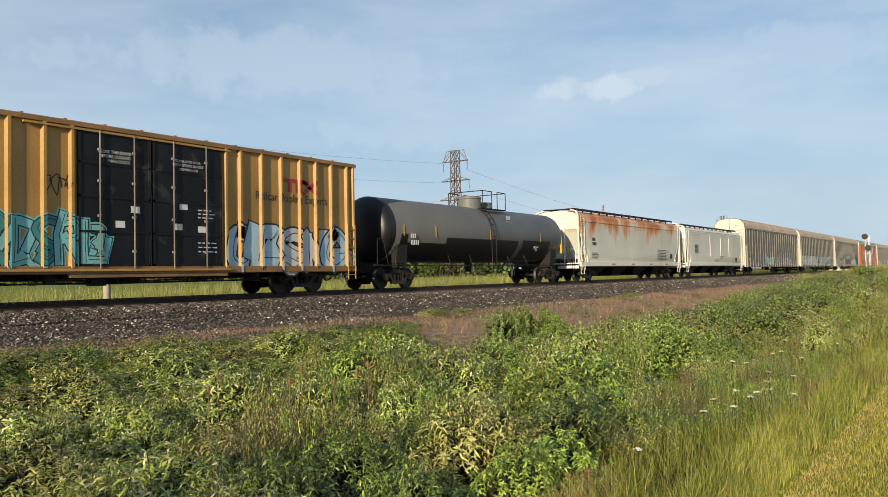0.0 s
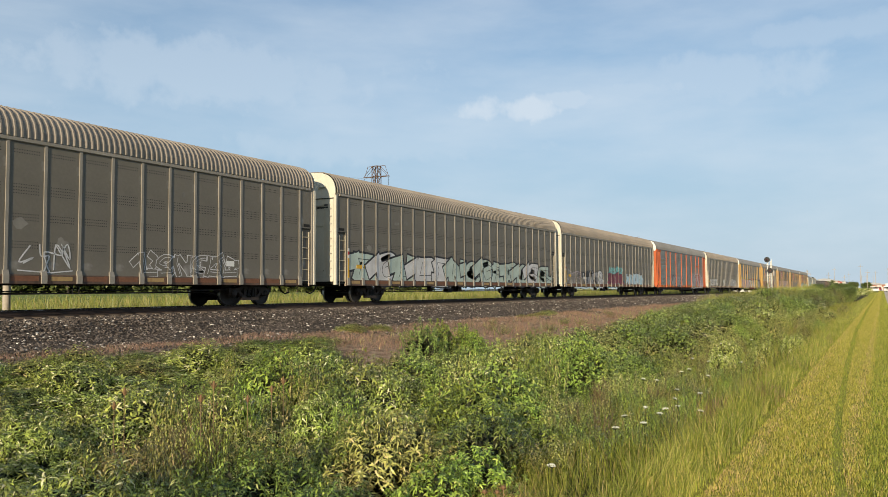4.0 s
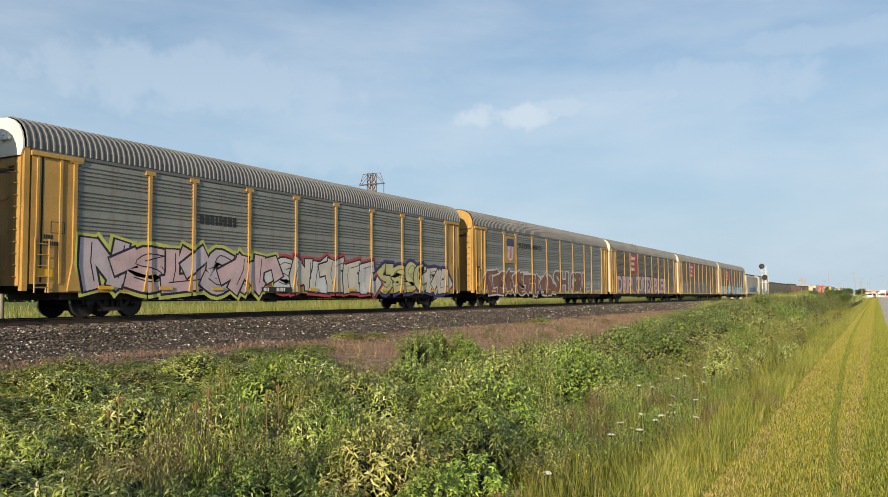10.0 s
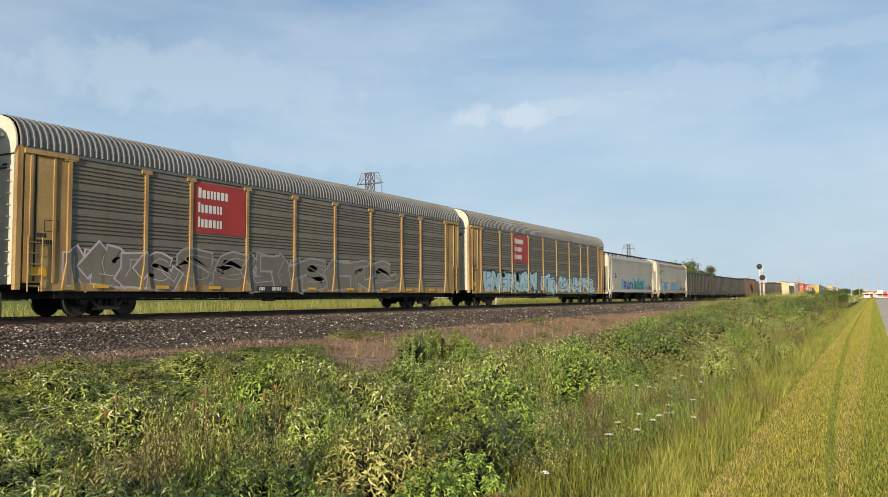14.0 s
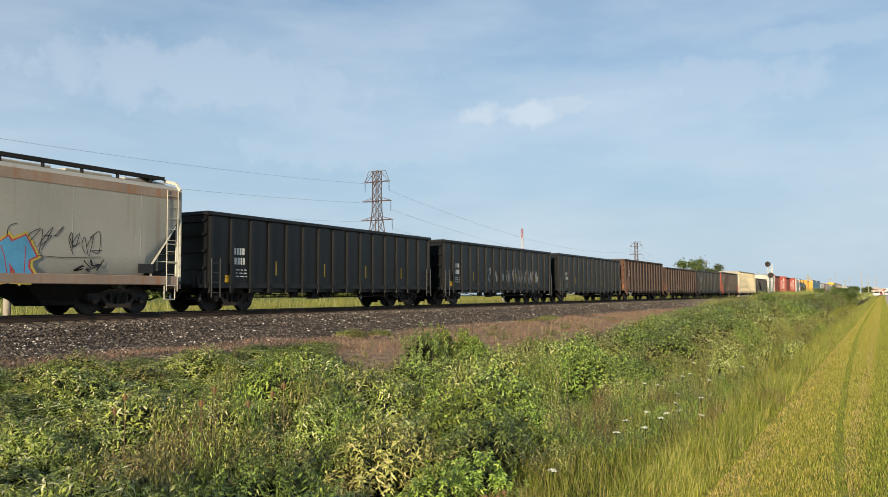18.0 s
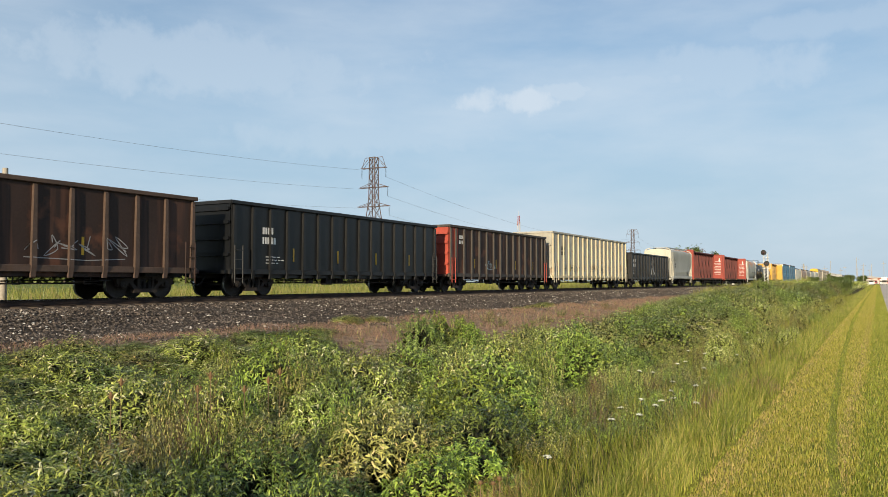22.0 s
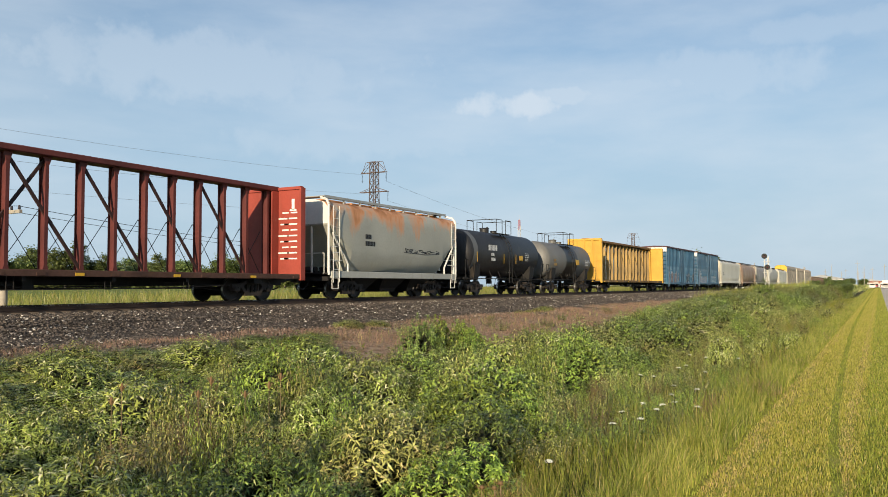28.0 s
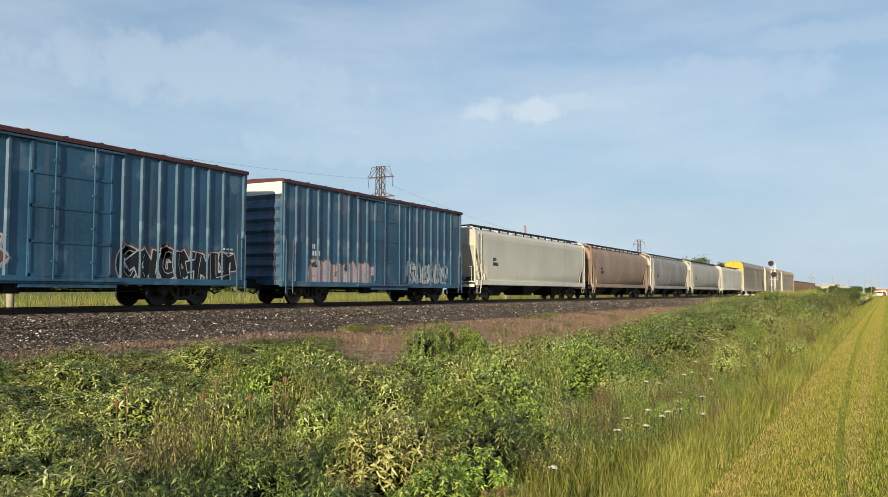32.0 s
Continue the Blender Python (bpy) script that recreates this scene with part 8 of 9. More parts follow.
def slope_weeds():
    """Scattered weeds in the grass between the mown strip and the ditch."""
    rnd = random.Random(77)
    for i in range(190):
        x = 9.5 + 46 * rnd.random() ** 1.5
        y = 1.85 + (max(2.4, edge_y(x) + 0.2) - 1.85) * rnd.random() ** 0.75
        dead = ((x - 16) / 5) ** 2 + ((y - 4.0) / 0.9) ** 2 < 1
        name, label, meshes = KINDS[(3, 1, 0, 3, 1, 2)[i % 6] if dead else (1, 0, 1, 0, 1, 0, 2, 1, 3)[i % 9]]
        if i % 3 == 1 and not dead and x > 17:
            name, label, meshes = FAR_BUSHES[(2, 0, 1, 2)[i // 2 % 4]]
            label = label.replace("on the railway bank", "in the roadside grass")
        ob = clump_thing(name, label.replace("in the ditch", "in roadside grass"), meshes, pose(x, y, ground_z(x, y) - 0.02, 0, 0, rnd.uniform(0, 360)), "roadside weeds", "wild plant")
        k = rnd.uniform(0.26, 0.5) + 0.1 * min(1.5, y - 1.85) + 0.004 * x
        ob.scale = (0.7 * k, 0.7 * k, k * rnd.uniform(0.8, 1.1))
    # broad-leaved weeds among the near grass
    for i in range(44):
        x = rnd.uniform(7.5, 17)
        y = rnd.uniform(2.3, edge_y(x) + 0.1)
        name, label, meshes = KINDS[0] if i % 4 else KINDS[2]
        ob = clump_thing(name, label.replace("in the ditch", "in roadside grass"), meshes, pose(x, y, ground_z(x, y) - 0.02, 0, 0, rnd.uniform(0, 360)), "roadside weeds", "wild plant")
        k = rnd.uniform(0.3, 0.45) + 0.08 * (y - 2.3)
        ob.scale = (0.55, 0.55, k)
    # green weeds along the foot of the ballast
    for i in range(22):
        x, y = (24.0 if i % 2 else 42.5) + rnd.gauss(0, 0.8 if i % 2 else 1.6), 16.5 + rnd.uniform(-0.25, 0.35)
        name, label, meshes = FAR_BUSHES[(2, 0)[i % 3 == 0]]
        ob = clump_thing(name, "low green weeds at the foot of the ballast", meshes, pose(x, y, ground_z(x, y) - 0.03, 0, 0, rnd.uniform(0, 360)), "bank weeds", "wild plant")
        k = rnd.uniform(0.3, 0.5)
        ob.scale = (k, k, 0.45 * k)
    # low weeds on the dry bank
    for i in range(34):
        x, y = rnd.uniform(13, 48), rnd.uniform(10.5, 15.5)
        name, label, meshes = KINDS[(1, 0, 1, 3)[i % 4]]
        ob = clump_thing(name, label.replace("in the ditch", "on the dry bank"), meshes, pose(x, y, ground_z(x, y) - 0.02, 0, 0, rnd.uniform(0, 360)), "bank weeds", "wild plant")
        k = rnd.uniform(0.25, 0.45)
        ob.scale = (k * 1.5, k * 1.5, k)


slope_weeds()


def far_scrub():
    """Scrub along the bank past the signal."""
    rnd = random.Random(33)
    g = Geo()
    for i in range(1900):
        x = 150 + 420 * rnd.random() ** 1.4
        y = rnd.uniform(6.0, 18.5)
        base = ground_z(min(x, 390), y)
        top = 0.5 + 0.5 * noise.noise(Vector((x * 0.09, y * 0.2, 2.0)))
        for k in range(11):
            r = 1.0 + x * 0.002
            p = Vector((x + rnd.uniform(-r, r), y + rnd.uniform(-r, r), top - (top - base) * rnd.random() ** 1.7))
            az, tilt = rnd.uniform(0, 6.28), rnd.uniform(-0.9, 0.2)
            way = Vector((math.cos(az) * math.cos(tilt), math.sin(az) * math.cos(tilt), math.sin(tilt)))
            up = (Vector((0, 0, 1)) - way * way.z).normalized()
            leaf(g, p, way, up, 0.22 + 0.0012 * x, 0.055 + 0.0004 * x, 0.2)
    me = g.mesh("scrub", [LUSH, OLIVE])
    idx = [1 if noise.noise(Vector((g.v[f[0]][0] * 0.08, g.v[f[0]][1] * 0.15, 4.0))) > 0.05 else 0 for f in g.f]
    me.polygons.foreach_set("material_index", idx)
    tagged(new("scrub", me), "green and olive scrub along the railway bank", "scrub", kind="stuff")


far_scrub()


def blades(name, label, n, place, height, width, mat, seed, lean=0.35):
    """A field of single grass blades."""
    rnd = random.Random(seed)
    g = Geo()
    v, f = g.v, g.f
    for i in range(n):
        p = place(rnd)
        if p is None:
            continue
        x, y, k = p[:3]
        h = height * k * rnd.uniform(0.55, 1.15)
        z = ground_z(x, y) - min(0.02, 0.12 * h)
        w = width * k
        a = rnd.uniform(0, 6.283)
        dx, dy = math.cos(a) * w, math.sin(a) * w
        b = rnd.uniform(0, 6.283)
        lx, ly = math.cos(b) * h * lean * rnd.random(), math.sin(b) * h * lean * rnd.random()
        o = len(v)
        v += [(x - dx, y - dy, z), (x + dx, y + dy, z), (x + lx * 0.35 - dx * 0.7, y + ly * 0.35 - dy * 0.7, z + h * 0.6), (x + lx * 0.35 + dx * 0.7, y + ly * 0.35 + dy * 0.7, z + h * 0.6), (x + lx, y + ly, z + h)]
        f += [(o, o + 1, o + 3, o + 2), (o + 2, o + 3, o + 4)]
        g.m += [p[3] if len(p) > 3 else 0] * 2
    tagged(new(name, g.mesh(name, mat)), label, "grass", kind="stuff")


def near_far(r, lo, hi, p=2.0):
    return lo + (hi - lo) * r.random() ** p


def tall_place(r):
    """The unmown yellow band beside the mown strip, in tufts."""
    x = near_far(r, 4.2, 260, 2.4)
    y = 1.33 + 0.07 * noise.noise(Vector((x * 0.5, 0, 1.0))) + 0.42 * r.random() ** 1.2
    tuft = noise.noise(Vector((x * 2.2, y * 3.0, 5.0)))
    if y < 1.36 and x < 40 and r.random() < 0.5:
        return None
    if tuft < -0.15 and r.random() < 0.6:
        return None
    tint = noise.noise(Vector((x * 0.45, y * 1.2, 9.0))) + r.uniform(-0.2, 0.2) - 0.5 * max(0.0, 1.5 - y)
    return x, y, (0.55 + 0.5 * min(1, max(0, y - 1.2) / 0.5) + 0.45 * tuft) * (1 + min(x, 160) * 0.012), 2 if tint > 0.5 else 1 if tint > 0.08 else 0


def slope_place(r):
    """Ranker, greener grass on the slope down to the ditch, in tufts."""
    x = near_far(r, 3.6, 110, 2.6)
    y = 1.6 + max(0.4, edge_y(x) - 1.35) * r.random()
    if noise.noise(Vector((x * 0.9, y * 1.4, 6.0))) < -0.12 and r.random() < 0.75:
        return None
    tint = noise.noise(Vector((x * 0.5, y * 0.9, 12.0))) + r.uniform(-0.25, 0.25)
    return x, y, (0.75 + 0.5 * noise.noise(Vector((x * 0.7, y, 3.0)))) * (1 + min(x, 60) * 0.012), 2 if tint > 0.62 else 1 if tint > 0.1 else 0


RUT = ((4, 0.20), (6, 0.28), (10, 0.50), (18, 0.68), (34, 0.90), (70, 1.0), (400, 1.0))


def rut_y(x):
    """The mower's wheel line, which wanders across the strip."""
    for (xa, ya), (xb, yb) in zip(RUT, RUT[1:]):
        if x <= xb:
            return ya + (yb - ya) * (x - xa) / (xb - xa)
    return 1.0


def turf_place(r):
    """Mown turf: a greener side by the road, a straw swath, a wheel line, dried cuttings along the cut edge and a
    painted shadow line beyond them.
    """
    x = near_far(r, 4.0, 380, 3.0)
    y = r.uniform(-0.42, 1.36)
    wob = 0.06 * noise.noise(Vector((x * 1.2, y * 2, 2.0)))
    tuft = noise.noise(Vector((x * 6, y * 8, 4.0)))
    tall = max(0.4, 0.95 + 0.25 * noise.noise(Vector((x * 1.5, y * 4, 3.0))) + 0.5 * tuft) * (1 + x * 0.025)
    # past y = 1.28 the darker blades paint the shadow line under the tall grass
    if y > 1.28 or abs(y - rut_y(x) + 0.4 * wob) < 0.035 + 0.001 * min(x, 40):
        return x, y, 0.7 * tall, 1
    cut = 1.06 if x < 14 else 1.12
    if (abs(y - 0.33 + wob) < 0.07 or y > cut + 2 * wob) and r.random() < 0.62:
        return x, y, 0.6 * tall, 2
    green = 0.8 if y < 0.2 + wob else 0.16 - 0.25 * tuft
    return x, y, tall, 1 if r.random() < green else 0


def dry_place(r):
    x = near_far(r, 8, 110, 1.5)
    y = r.uniform(9.4, 16.9)
    if x < 10 and y < 15.0 or not bare(x, y - 0.6):
        return None
    return x, y, (0.8 + 0.5 * noise.noise(Vector((x * 0.4, y * 0.6, 0)))) * (1 + x * 0.01)


def field_place(r):
    x = near_far(r, 10, 170, 1.6)
    y = 26.2 + 34 * r.random() ** 1.6
    return x, y, 1 + x * 0.008


blades("tall_grass", "tall bright yellow-green roadside grass", 75000, tall_place, 0.27, 0.0034, [GRASS, SLOPE, RUSSET], 41, 0.6)
blades("slope_grass", "rank olive grass on the slope to the ditch", 60000, slope_place, 0.40, 0.0040, [SLOPE, GRASS, RUSSET], 46, 0.7)
blades("mown_grass", "short mown green roadside turf", 300000, turf_place, 0.040, 0.0036, [TURF, LANE, CLIPPING], 42, 0.55)
def reed_place(r):
    x = 78 + 116 * r.random() ** 0.8
    y = 6.6 + 9.4 * r.random()
    return x, y, (0.75 + 0.006 * (x - 84)) * (0.8 + 0.4 * noise.noise(Vector((x * 0.15, y * 0.4, 2.0))))


blades("bank_grass", "tall pale grass on the railway bank by the signal", 30000, reed_place, 1.95, 0.018, MEADOW, 48, 0.35)
blades("dry_grass", "dry pinkish grass on the railway bank", 110000, dry_place, 0.17, 0.004, DRYGRASS, 43, 1.4)
blades("meadow_grass", "long green meadow grass beyond the track", 30000, field_place, 0.75, 0.014, MEADOW, 44, 0.6)


def behind_place(r):
    """The verge goes on behind the eye."""
    x = r.uniform(-24, 4.5)
    y = 1.3 + 3.4 * r.random() ** 1.4
    return x, y, 0.9


blades("verge_grass", "yellow-green roadside grass along the ditch", 12000, behind_place, 0.32, 0.006, GRASS, 50, 0.6)


def back_thicket():
    """The thicket goes on behind the eye along the ditch."""
    rnd = random.Random(61)
    places = []
    for i in range(46):
        x, y, s = rnd.uniform(-26, -4.5), rnd.uniform(4.2, 14), rnd.uniform(0.8, 1.3)
        places.append((rnd.randrange(4), pose(x, y, ground_z(x, y) - 0.05, 0, 0, rnd.uniform(0, 360)), s, s * 0.55))
    joined_scrub("ditch_thicket", "green thicket of mixed shrubs along the ditch", places)


back_thicket()


def under_place(r):
    x = near_far(r, 2.5, 60, 1.6)
    y = r.uniform(2.6, 15.5)
    if math.atan2(y, x) > radians(66):
        return None
    return x, y, 0.9 + x * 0.008


blades("ditch_grass", "rank green grass between the ditch weeds", 2500, under_place, 0.34, 0.005, OLIVE, 45, 0.8)


def flowers():
    """White lace-like umbels and brown teasel heads in the tall grass."""
    rnd = random.Random(8)
    floret = material("white_umbel_florets", (0.75, 0.76, 0.66), 0.7, spots=0.1, bump=0)
    heads = []
    for s in range(3):
        st, um = Geo().path([(0, 0, 0), (0.02, 0.01, 0.45), (0.0, 0.0, 0.9)], 0.004, 4), Geo()
        for k in range(12):
            a = k * 0.5236
            st.rod((0, 0, 0.86), (0.045 * math.cos(a), 0.045 * math.sin(a), 0.9), 0.002, 3)
        for k in range(60):
            a, r = rnd.uniform(0, 6.28), 0.062 * math.sqrt(rnd.random()) * 0.75
            c = Vector((math.cos(a) * r, math.sin(a) * r, 0.91 + 0.02 * rnd.random() - r * r * 9))
            d = 0.009
            um.add([c + Vector((d, 0, 0.003)), c + Vector((0, d, 0)), c + Vector((-d, 0, 0.003)), c + Vector((0, -d, 0)), c + Vector((0, 0, 0.008))], [(0, 1, 4), (1, 2, 4), (2, 3, 4), (3, 0, 4)])
        heads.append((st.mesh("stem", STEM_SHADE), um.mesh("umbel", floret)))
    spots = [(6.1, 2.4), (9.0, 2.1), (13.6, 3.0), (13.1, 2.5), (10.1, 2.25), (9.3, 2.3), (9.9, 2.6), (8.4, 2.25), (11.8, 2.7), (12.4, 3.1), (14.8, 3.1), (7.6, 2.3), (10.6, 2.5), (15.5, 2.9), (11.2, 2.2), (17.0, 3.6), (18.2, 3.2), (20.5, 3.5), (16.0, 2.4), (24.0, 3.2), (12.9, 3.5), (9.6, 1.95), (8.9, 2.55)]
    for i, (x, y) in enumerate(spots):
        st, um = heads[i % 3]
        z = ground_z(x, y)
        ob = thing("queen_annes_lace", "white flat-topped wild flower on thin stem", "flower", "wild flowers", pose(x, y, z - 0.02, rnd.uniform(-9, 9), rnd.uniform(-9, 9), rnd.uniform(0, 360)))
        k = (-0.88 - z + rnd.uniform(-0.06, 0.1)) / 0.9
        ob.scale = (0.75, 0.75, max(0.4, k))
        part("stem", st, None, ob)
        part("umbel", um, None, ob)
    hd = Geo().turned([(0.0, 0.004), (0.012, 0.016), (0.04, 0.02), (0.065, 0.012), (0.075, 0.0)], 8, "z", (0, 0, 0.8))
    for k in range(8):
        a = k * 0.785
        hd.rod((0.003 * math.cos(a), 0.003 * math.sin(a), 0.80), (0.05 * math.cos(a), 0.05 * math.sin(a), 0.86), 0.002, 3)
    hd = hd.mesh("seed_head", material("brown_teasel_head", (0.22, 0.13, 0.06), 0.8, spots=0.3))
    ts = Geo().rod((0, 0, 0), (0, 0, 0.8), 0.004, 4).mesh("stem", DRYSTEM)
    for x, y, h in ((5.35, 2.62, 0.36), (5.42, 2.55, 0.34), (5.38, 2.48, 0.37), (6.3, 7.7, 1.1), (7.0, 7.0, 1.15), (7.45, 6.5, 1.08), (7.2, 6.65, 1.0), (6.0, 7.5, 1.02), (6.7, 6.9, 1.04), (7.9, 6.7, 1.1)):
        ob = thing("teasel", "dry brown teasel seed head on stalk", "wild plant", "teasels", pose(x, y, ground_z(x, y) - 0.02))
        ob.scale = (1, 1, h / 0.8)
        part("stem", ts, None, ob)
        part("seed_head", hd, None, ob)


flowers()

# ---- signal, power lines, poles and the far side ----


def signal():
    s = thing("railway_signal", "white lattice railway signal mast with two black heads", "railway signal", "", pose(151.0, 17.45, ground_z(151, 17.45)))
    paint = material("white_signal_mast", (0.72, 0.72, 0.68), 0.5, spots=0.15)
    m = Geo()
    for x in (-0.28, 0.28):
        for y in (-0.28, 0.28):
            m.rod((x, y, 0), (x, y, 6.3), 0.045)
    for k in range(11):
        z = 0.3 + 0.55 * k
        m.rod((-0.28, -0.28, z), (0.28, -0.28, z + 0.5), 0.025).rod((0.28, -0.28, z), (-0.28, -0.28, z + 0.5), 0.025).rod((-0.28, 0.28, z), (-0.28, -0.28, z + 0.5), 0.025)
        m.rod((-0.28, -0.28, z), (0.28, -0.28, z), 0.02)
    part("mast", m, paint, s)
    lad = Geo()
    ladder(lad, -0.2, 0.2, -0.42, 0.2, 6.6, 18, 0.02)
    part("ladder", lad, paint, s)
    part("platform", Geo().box(-0.55, 0.55, -0.75, 0.6, 3.65, 3.71).box(-0.5, 0.5, -0.7, 0.5, 5.6, 5.65), paint, s)
    r = Geo().path([(-0.55, -0.75, 3.7), (-0.55, -0.75, 4.6), (0.55, -0.75, 4.6), (0.55, -0.75, 3.7)], 0.025)
    part("railing", r, paint, s)
    part("relay_box", Geo().soft_box(0.9, 1.5, -0.4, 0.3, 0.0, 1.1, 0.03), paint, s)
    lens = material("dark_red_lens", (0.10, 0.01, 0.01), 0.2)
    for y, z in ((0.25, 6.55), (-0.2, 4.6)):
        h = part("signal_head", Geo().turned([(0.0, 0.48), (0.04, 0.48), (0.04, 0.0)], 24, "x", (-0.55, y, z)).turned([(0.0, 0.0), (0.0, 0.48)], 24, "x", (-0.55, y, z)), BLACK, s, "round black backboard")
        part("hood", Geo().turned([(-0.3, 0.14), (0.0, 0.14)], 16, "x", (-0.55, y, z)).box(-0.52, -0.3, y - 0.14, y + 0.14, z - 0.2, z + 0.2), BLACK, h)
        part("lens", Geo().turned([(0.0, 0.12), (-0.02, 0.0)], 16, "x", (-0.58, y, z)), lens, h)
        part("bracket", Geo().rod((-0.4, y, z), (-0.2, 0.28 if y > 0.1 else y, z - 0.3), 0.03), paint, h)


signal()
LATTICE = material("rusty_lattice_steel", (0.13, 0.085, 0.068), 0.7, metal=0.2, spots=0.3)
WIRE = material("dull_aluminium_wire", (0.26, 0.27, 0.29), 0.6, metal=0.3)
GLASSY = material("dark_insulator", (0.05, 0.045, 0.05), 0.3)
ARMS = ((30.3, 3.6), (25.4, 4.1), (20.6, 4.6))


def tower(x, y):
    """A steel lattice pylon with three crossarms and hanging insulators."""
    t = thing("transmission_tower", "rusty steel lattice transmission tower with three crossarms", "transmission tower", "transmission towers", pose(x, y, -1.0))
    def half(z):
        return 3.4 - 2.5 * z / 22 if z < 22 else 0.9 - 0.1 * (z - 22) / 10
    levels = [0, 5, 9.5, 13.5, 17, 20.5, 23, 25.5, 28, 30.5, 33]
    for sx, sy in ((-1, -1), (1, -1), (1, 1), (-1, 1)):
        g = Geo()
        g.path([(sx * half(z), sy * half(z), z) for z in levels], 0.11, 4)
        part("leg", g, LATTICE, t)
    b = Geo()
    for za, zb in zip(levels, levels[1:]):
        ha, hb = half(za), half(zb)
        for p, q in (((-1, -1), (1, -1)), ((1, -1), (1, 1)), ((1, 1), (-1, 1)), ((-1, 1), (-1, -1))):
            b.rod((p[0] * ha, p[1] * ha, za), (q[0] * hb, q[1] * hb, zb), 0.06, 4).rod((q[0] * ha, q[1] * ha, za), (p[0] * hb, p[1] * hb, zb), 0.06, 4)
            b.rod((p[0] * hb, p[1] * hb, zb), (q[0] * hb, q[1] * hb, zb), 0.05, 4)
    part("bracing", b, LATTICE, t)
    for k, (z, w) in enumerate(ARMS):
        a = Geo()
        for s in (-0.5, 0.5):
            a.rod((s, -w, z), (s, w, z), 0.09, 4)
            a.rod((s, -w, z), (s, -0.9, z + (2.7 if k == 0 else 1.0)), 0.06, 4).rod((s, w, z), (s, 0.9, z + (2.7 if k == 0 else 1.0)), 0.06, 4)
        for i in range(-4, 5):
            a.rod((-0.5, w * i / 4, z), (0.5, w * (i + 0.5) / 4 if i < 4 else w, z), 0.05, 4)
        if k == 0:
            a.rod((0, -2.6, z + 2.7), (0, 2.6, z + 2.7), 0.08, 4).rod((0, -w, z), (0, -2.6, z + 2.7), 0.06, 4).rod((0, w, z), (0, 2.6, z + 2.7), 0.06, 4)
        arm = part("crossarm", a, LATTICE, t)
        for s in (-1, 1):
            if s > 0 and k:
                continue
            ins = Geo()
            for j in range(14):
                ins.turned([(0, 0.05), (0.03, 0.16), (0.08, 0.05)], 8, "z", (0, s * w, z - 0.3 - 0.16 * j))
            part("insulator", ins, GLASSY, arm)
    return t


T1, T2 = (165.8, 110.8), (471.0, 128.6)
T0, T3 = (-139.4, 96.0), (776.0, 146.0)
for p in (T0, T1, T2, T3):
    tower(*p)


def cable(g, a, b, sag, r, n=24):
    pts = [Vector(a).lerp(Vector(b), i / n) - Vector((0, 0, sag * 4 * (i / n) * (1 - i / n))) for i in range(n + 1)]
    g.path(pts, r, 4)


def power_lines():
    """Lines drawn tight on the far ends of the arms to the rear, and hung from insulators ahead."""
    for k, (z, w) in enumerate(ARMS):
        for a, b, side, low in ((T0, T1, 1, 1.2), (T1, T2, -1, 3.4), (T2, T3, -1, 3.4)):
            g = Geo()
            cable(g, (a[0], a[1] + side * w, z - low), (b[0], b[1] + side * w, z - low), 6.6 - 0.7 * k, 0.024, 40)
            tagged(new("power_line", g.mesh("power_line", WIRE)), "thin sagging power line between the towers", "power line", "power lines")


power_lines()


def pole(x, y, z, height, arm=1.3, label="grey wooden utility pole with crossarm", turn=0.0, lean=0.0):
    wood = POLE_WOOD
    p = thing("utility_pole", label, "utility pole", "utility poles", pose(x, y, z, lean, 0, turn))
    part("pole", Geo().turned([(0, 0.15), (height, 0.10), (height, 0)], 10, "z"), wood, p, smooth=True)
    if arm:
        part("crossarm", Geo().box(-0.06, 0.06, -arm, arm, height - 1.55, height - 1.42), wood, p)
        for y2 in (-arm + 0.1, -arm * 0.4, arm * 0.4, arm - 0.1):
            part("insulator", Geo().turned([(0, 0.02), (0.04, 0.06), (0.16, 0.04), (0.17, 0)], 8, "z", (0, y2, height - 1.42)), GLASSY, p)
    return p


POLE_X = 18.3
POLE_WOOD = material("silvery_pole_wood", (0.42, 0.38, 0.32), 0.8, spots=0.25, streak=0.3, streak_colour=(0.2, 0.17, 0.13))
pole(POLE_X, 29.0, -0.95, 5.83, 0.95)
pole(POLE_X + 46, 29.5, -0.95, 5.6, 0.95)
g = Geo()
for y2 in (-0.8, 0.8):
    cable(g, (POLE_X, 29.0 + y2, 3.6), (POLE_X + 46, 29.5 + y2, 3.3), 0.9, 0.012)
    cable(g, (POLE_X, 29.0 + y2, 3.6), (POLE_X - 50, 29.0 + y2, 3.6), 0.9, 0.012)
tagged(new("telegraph_wire", g.mesh("telegraph_wire", DARK)), "thin wires on the utility poles", "wire")


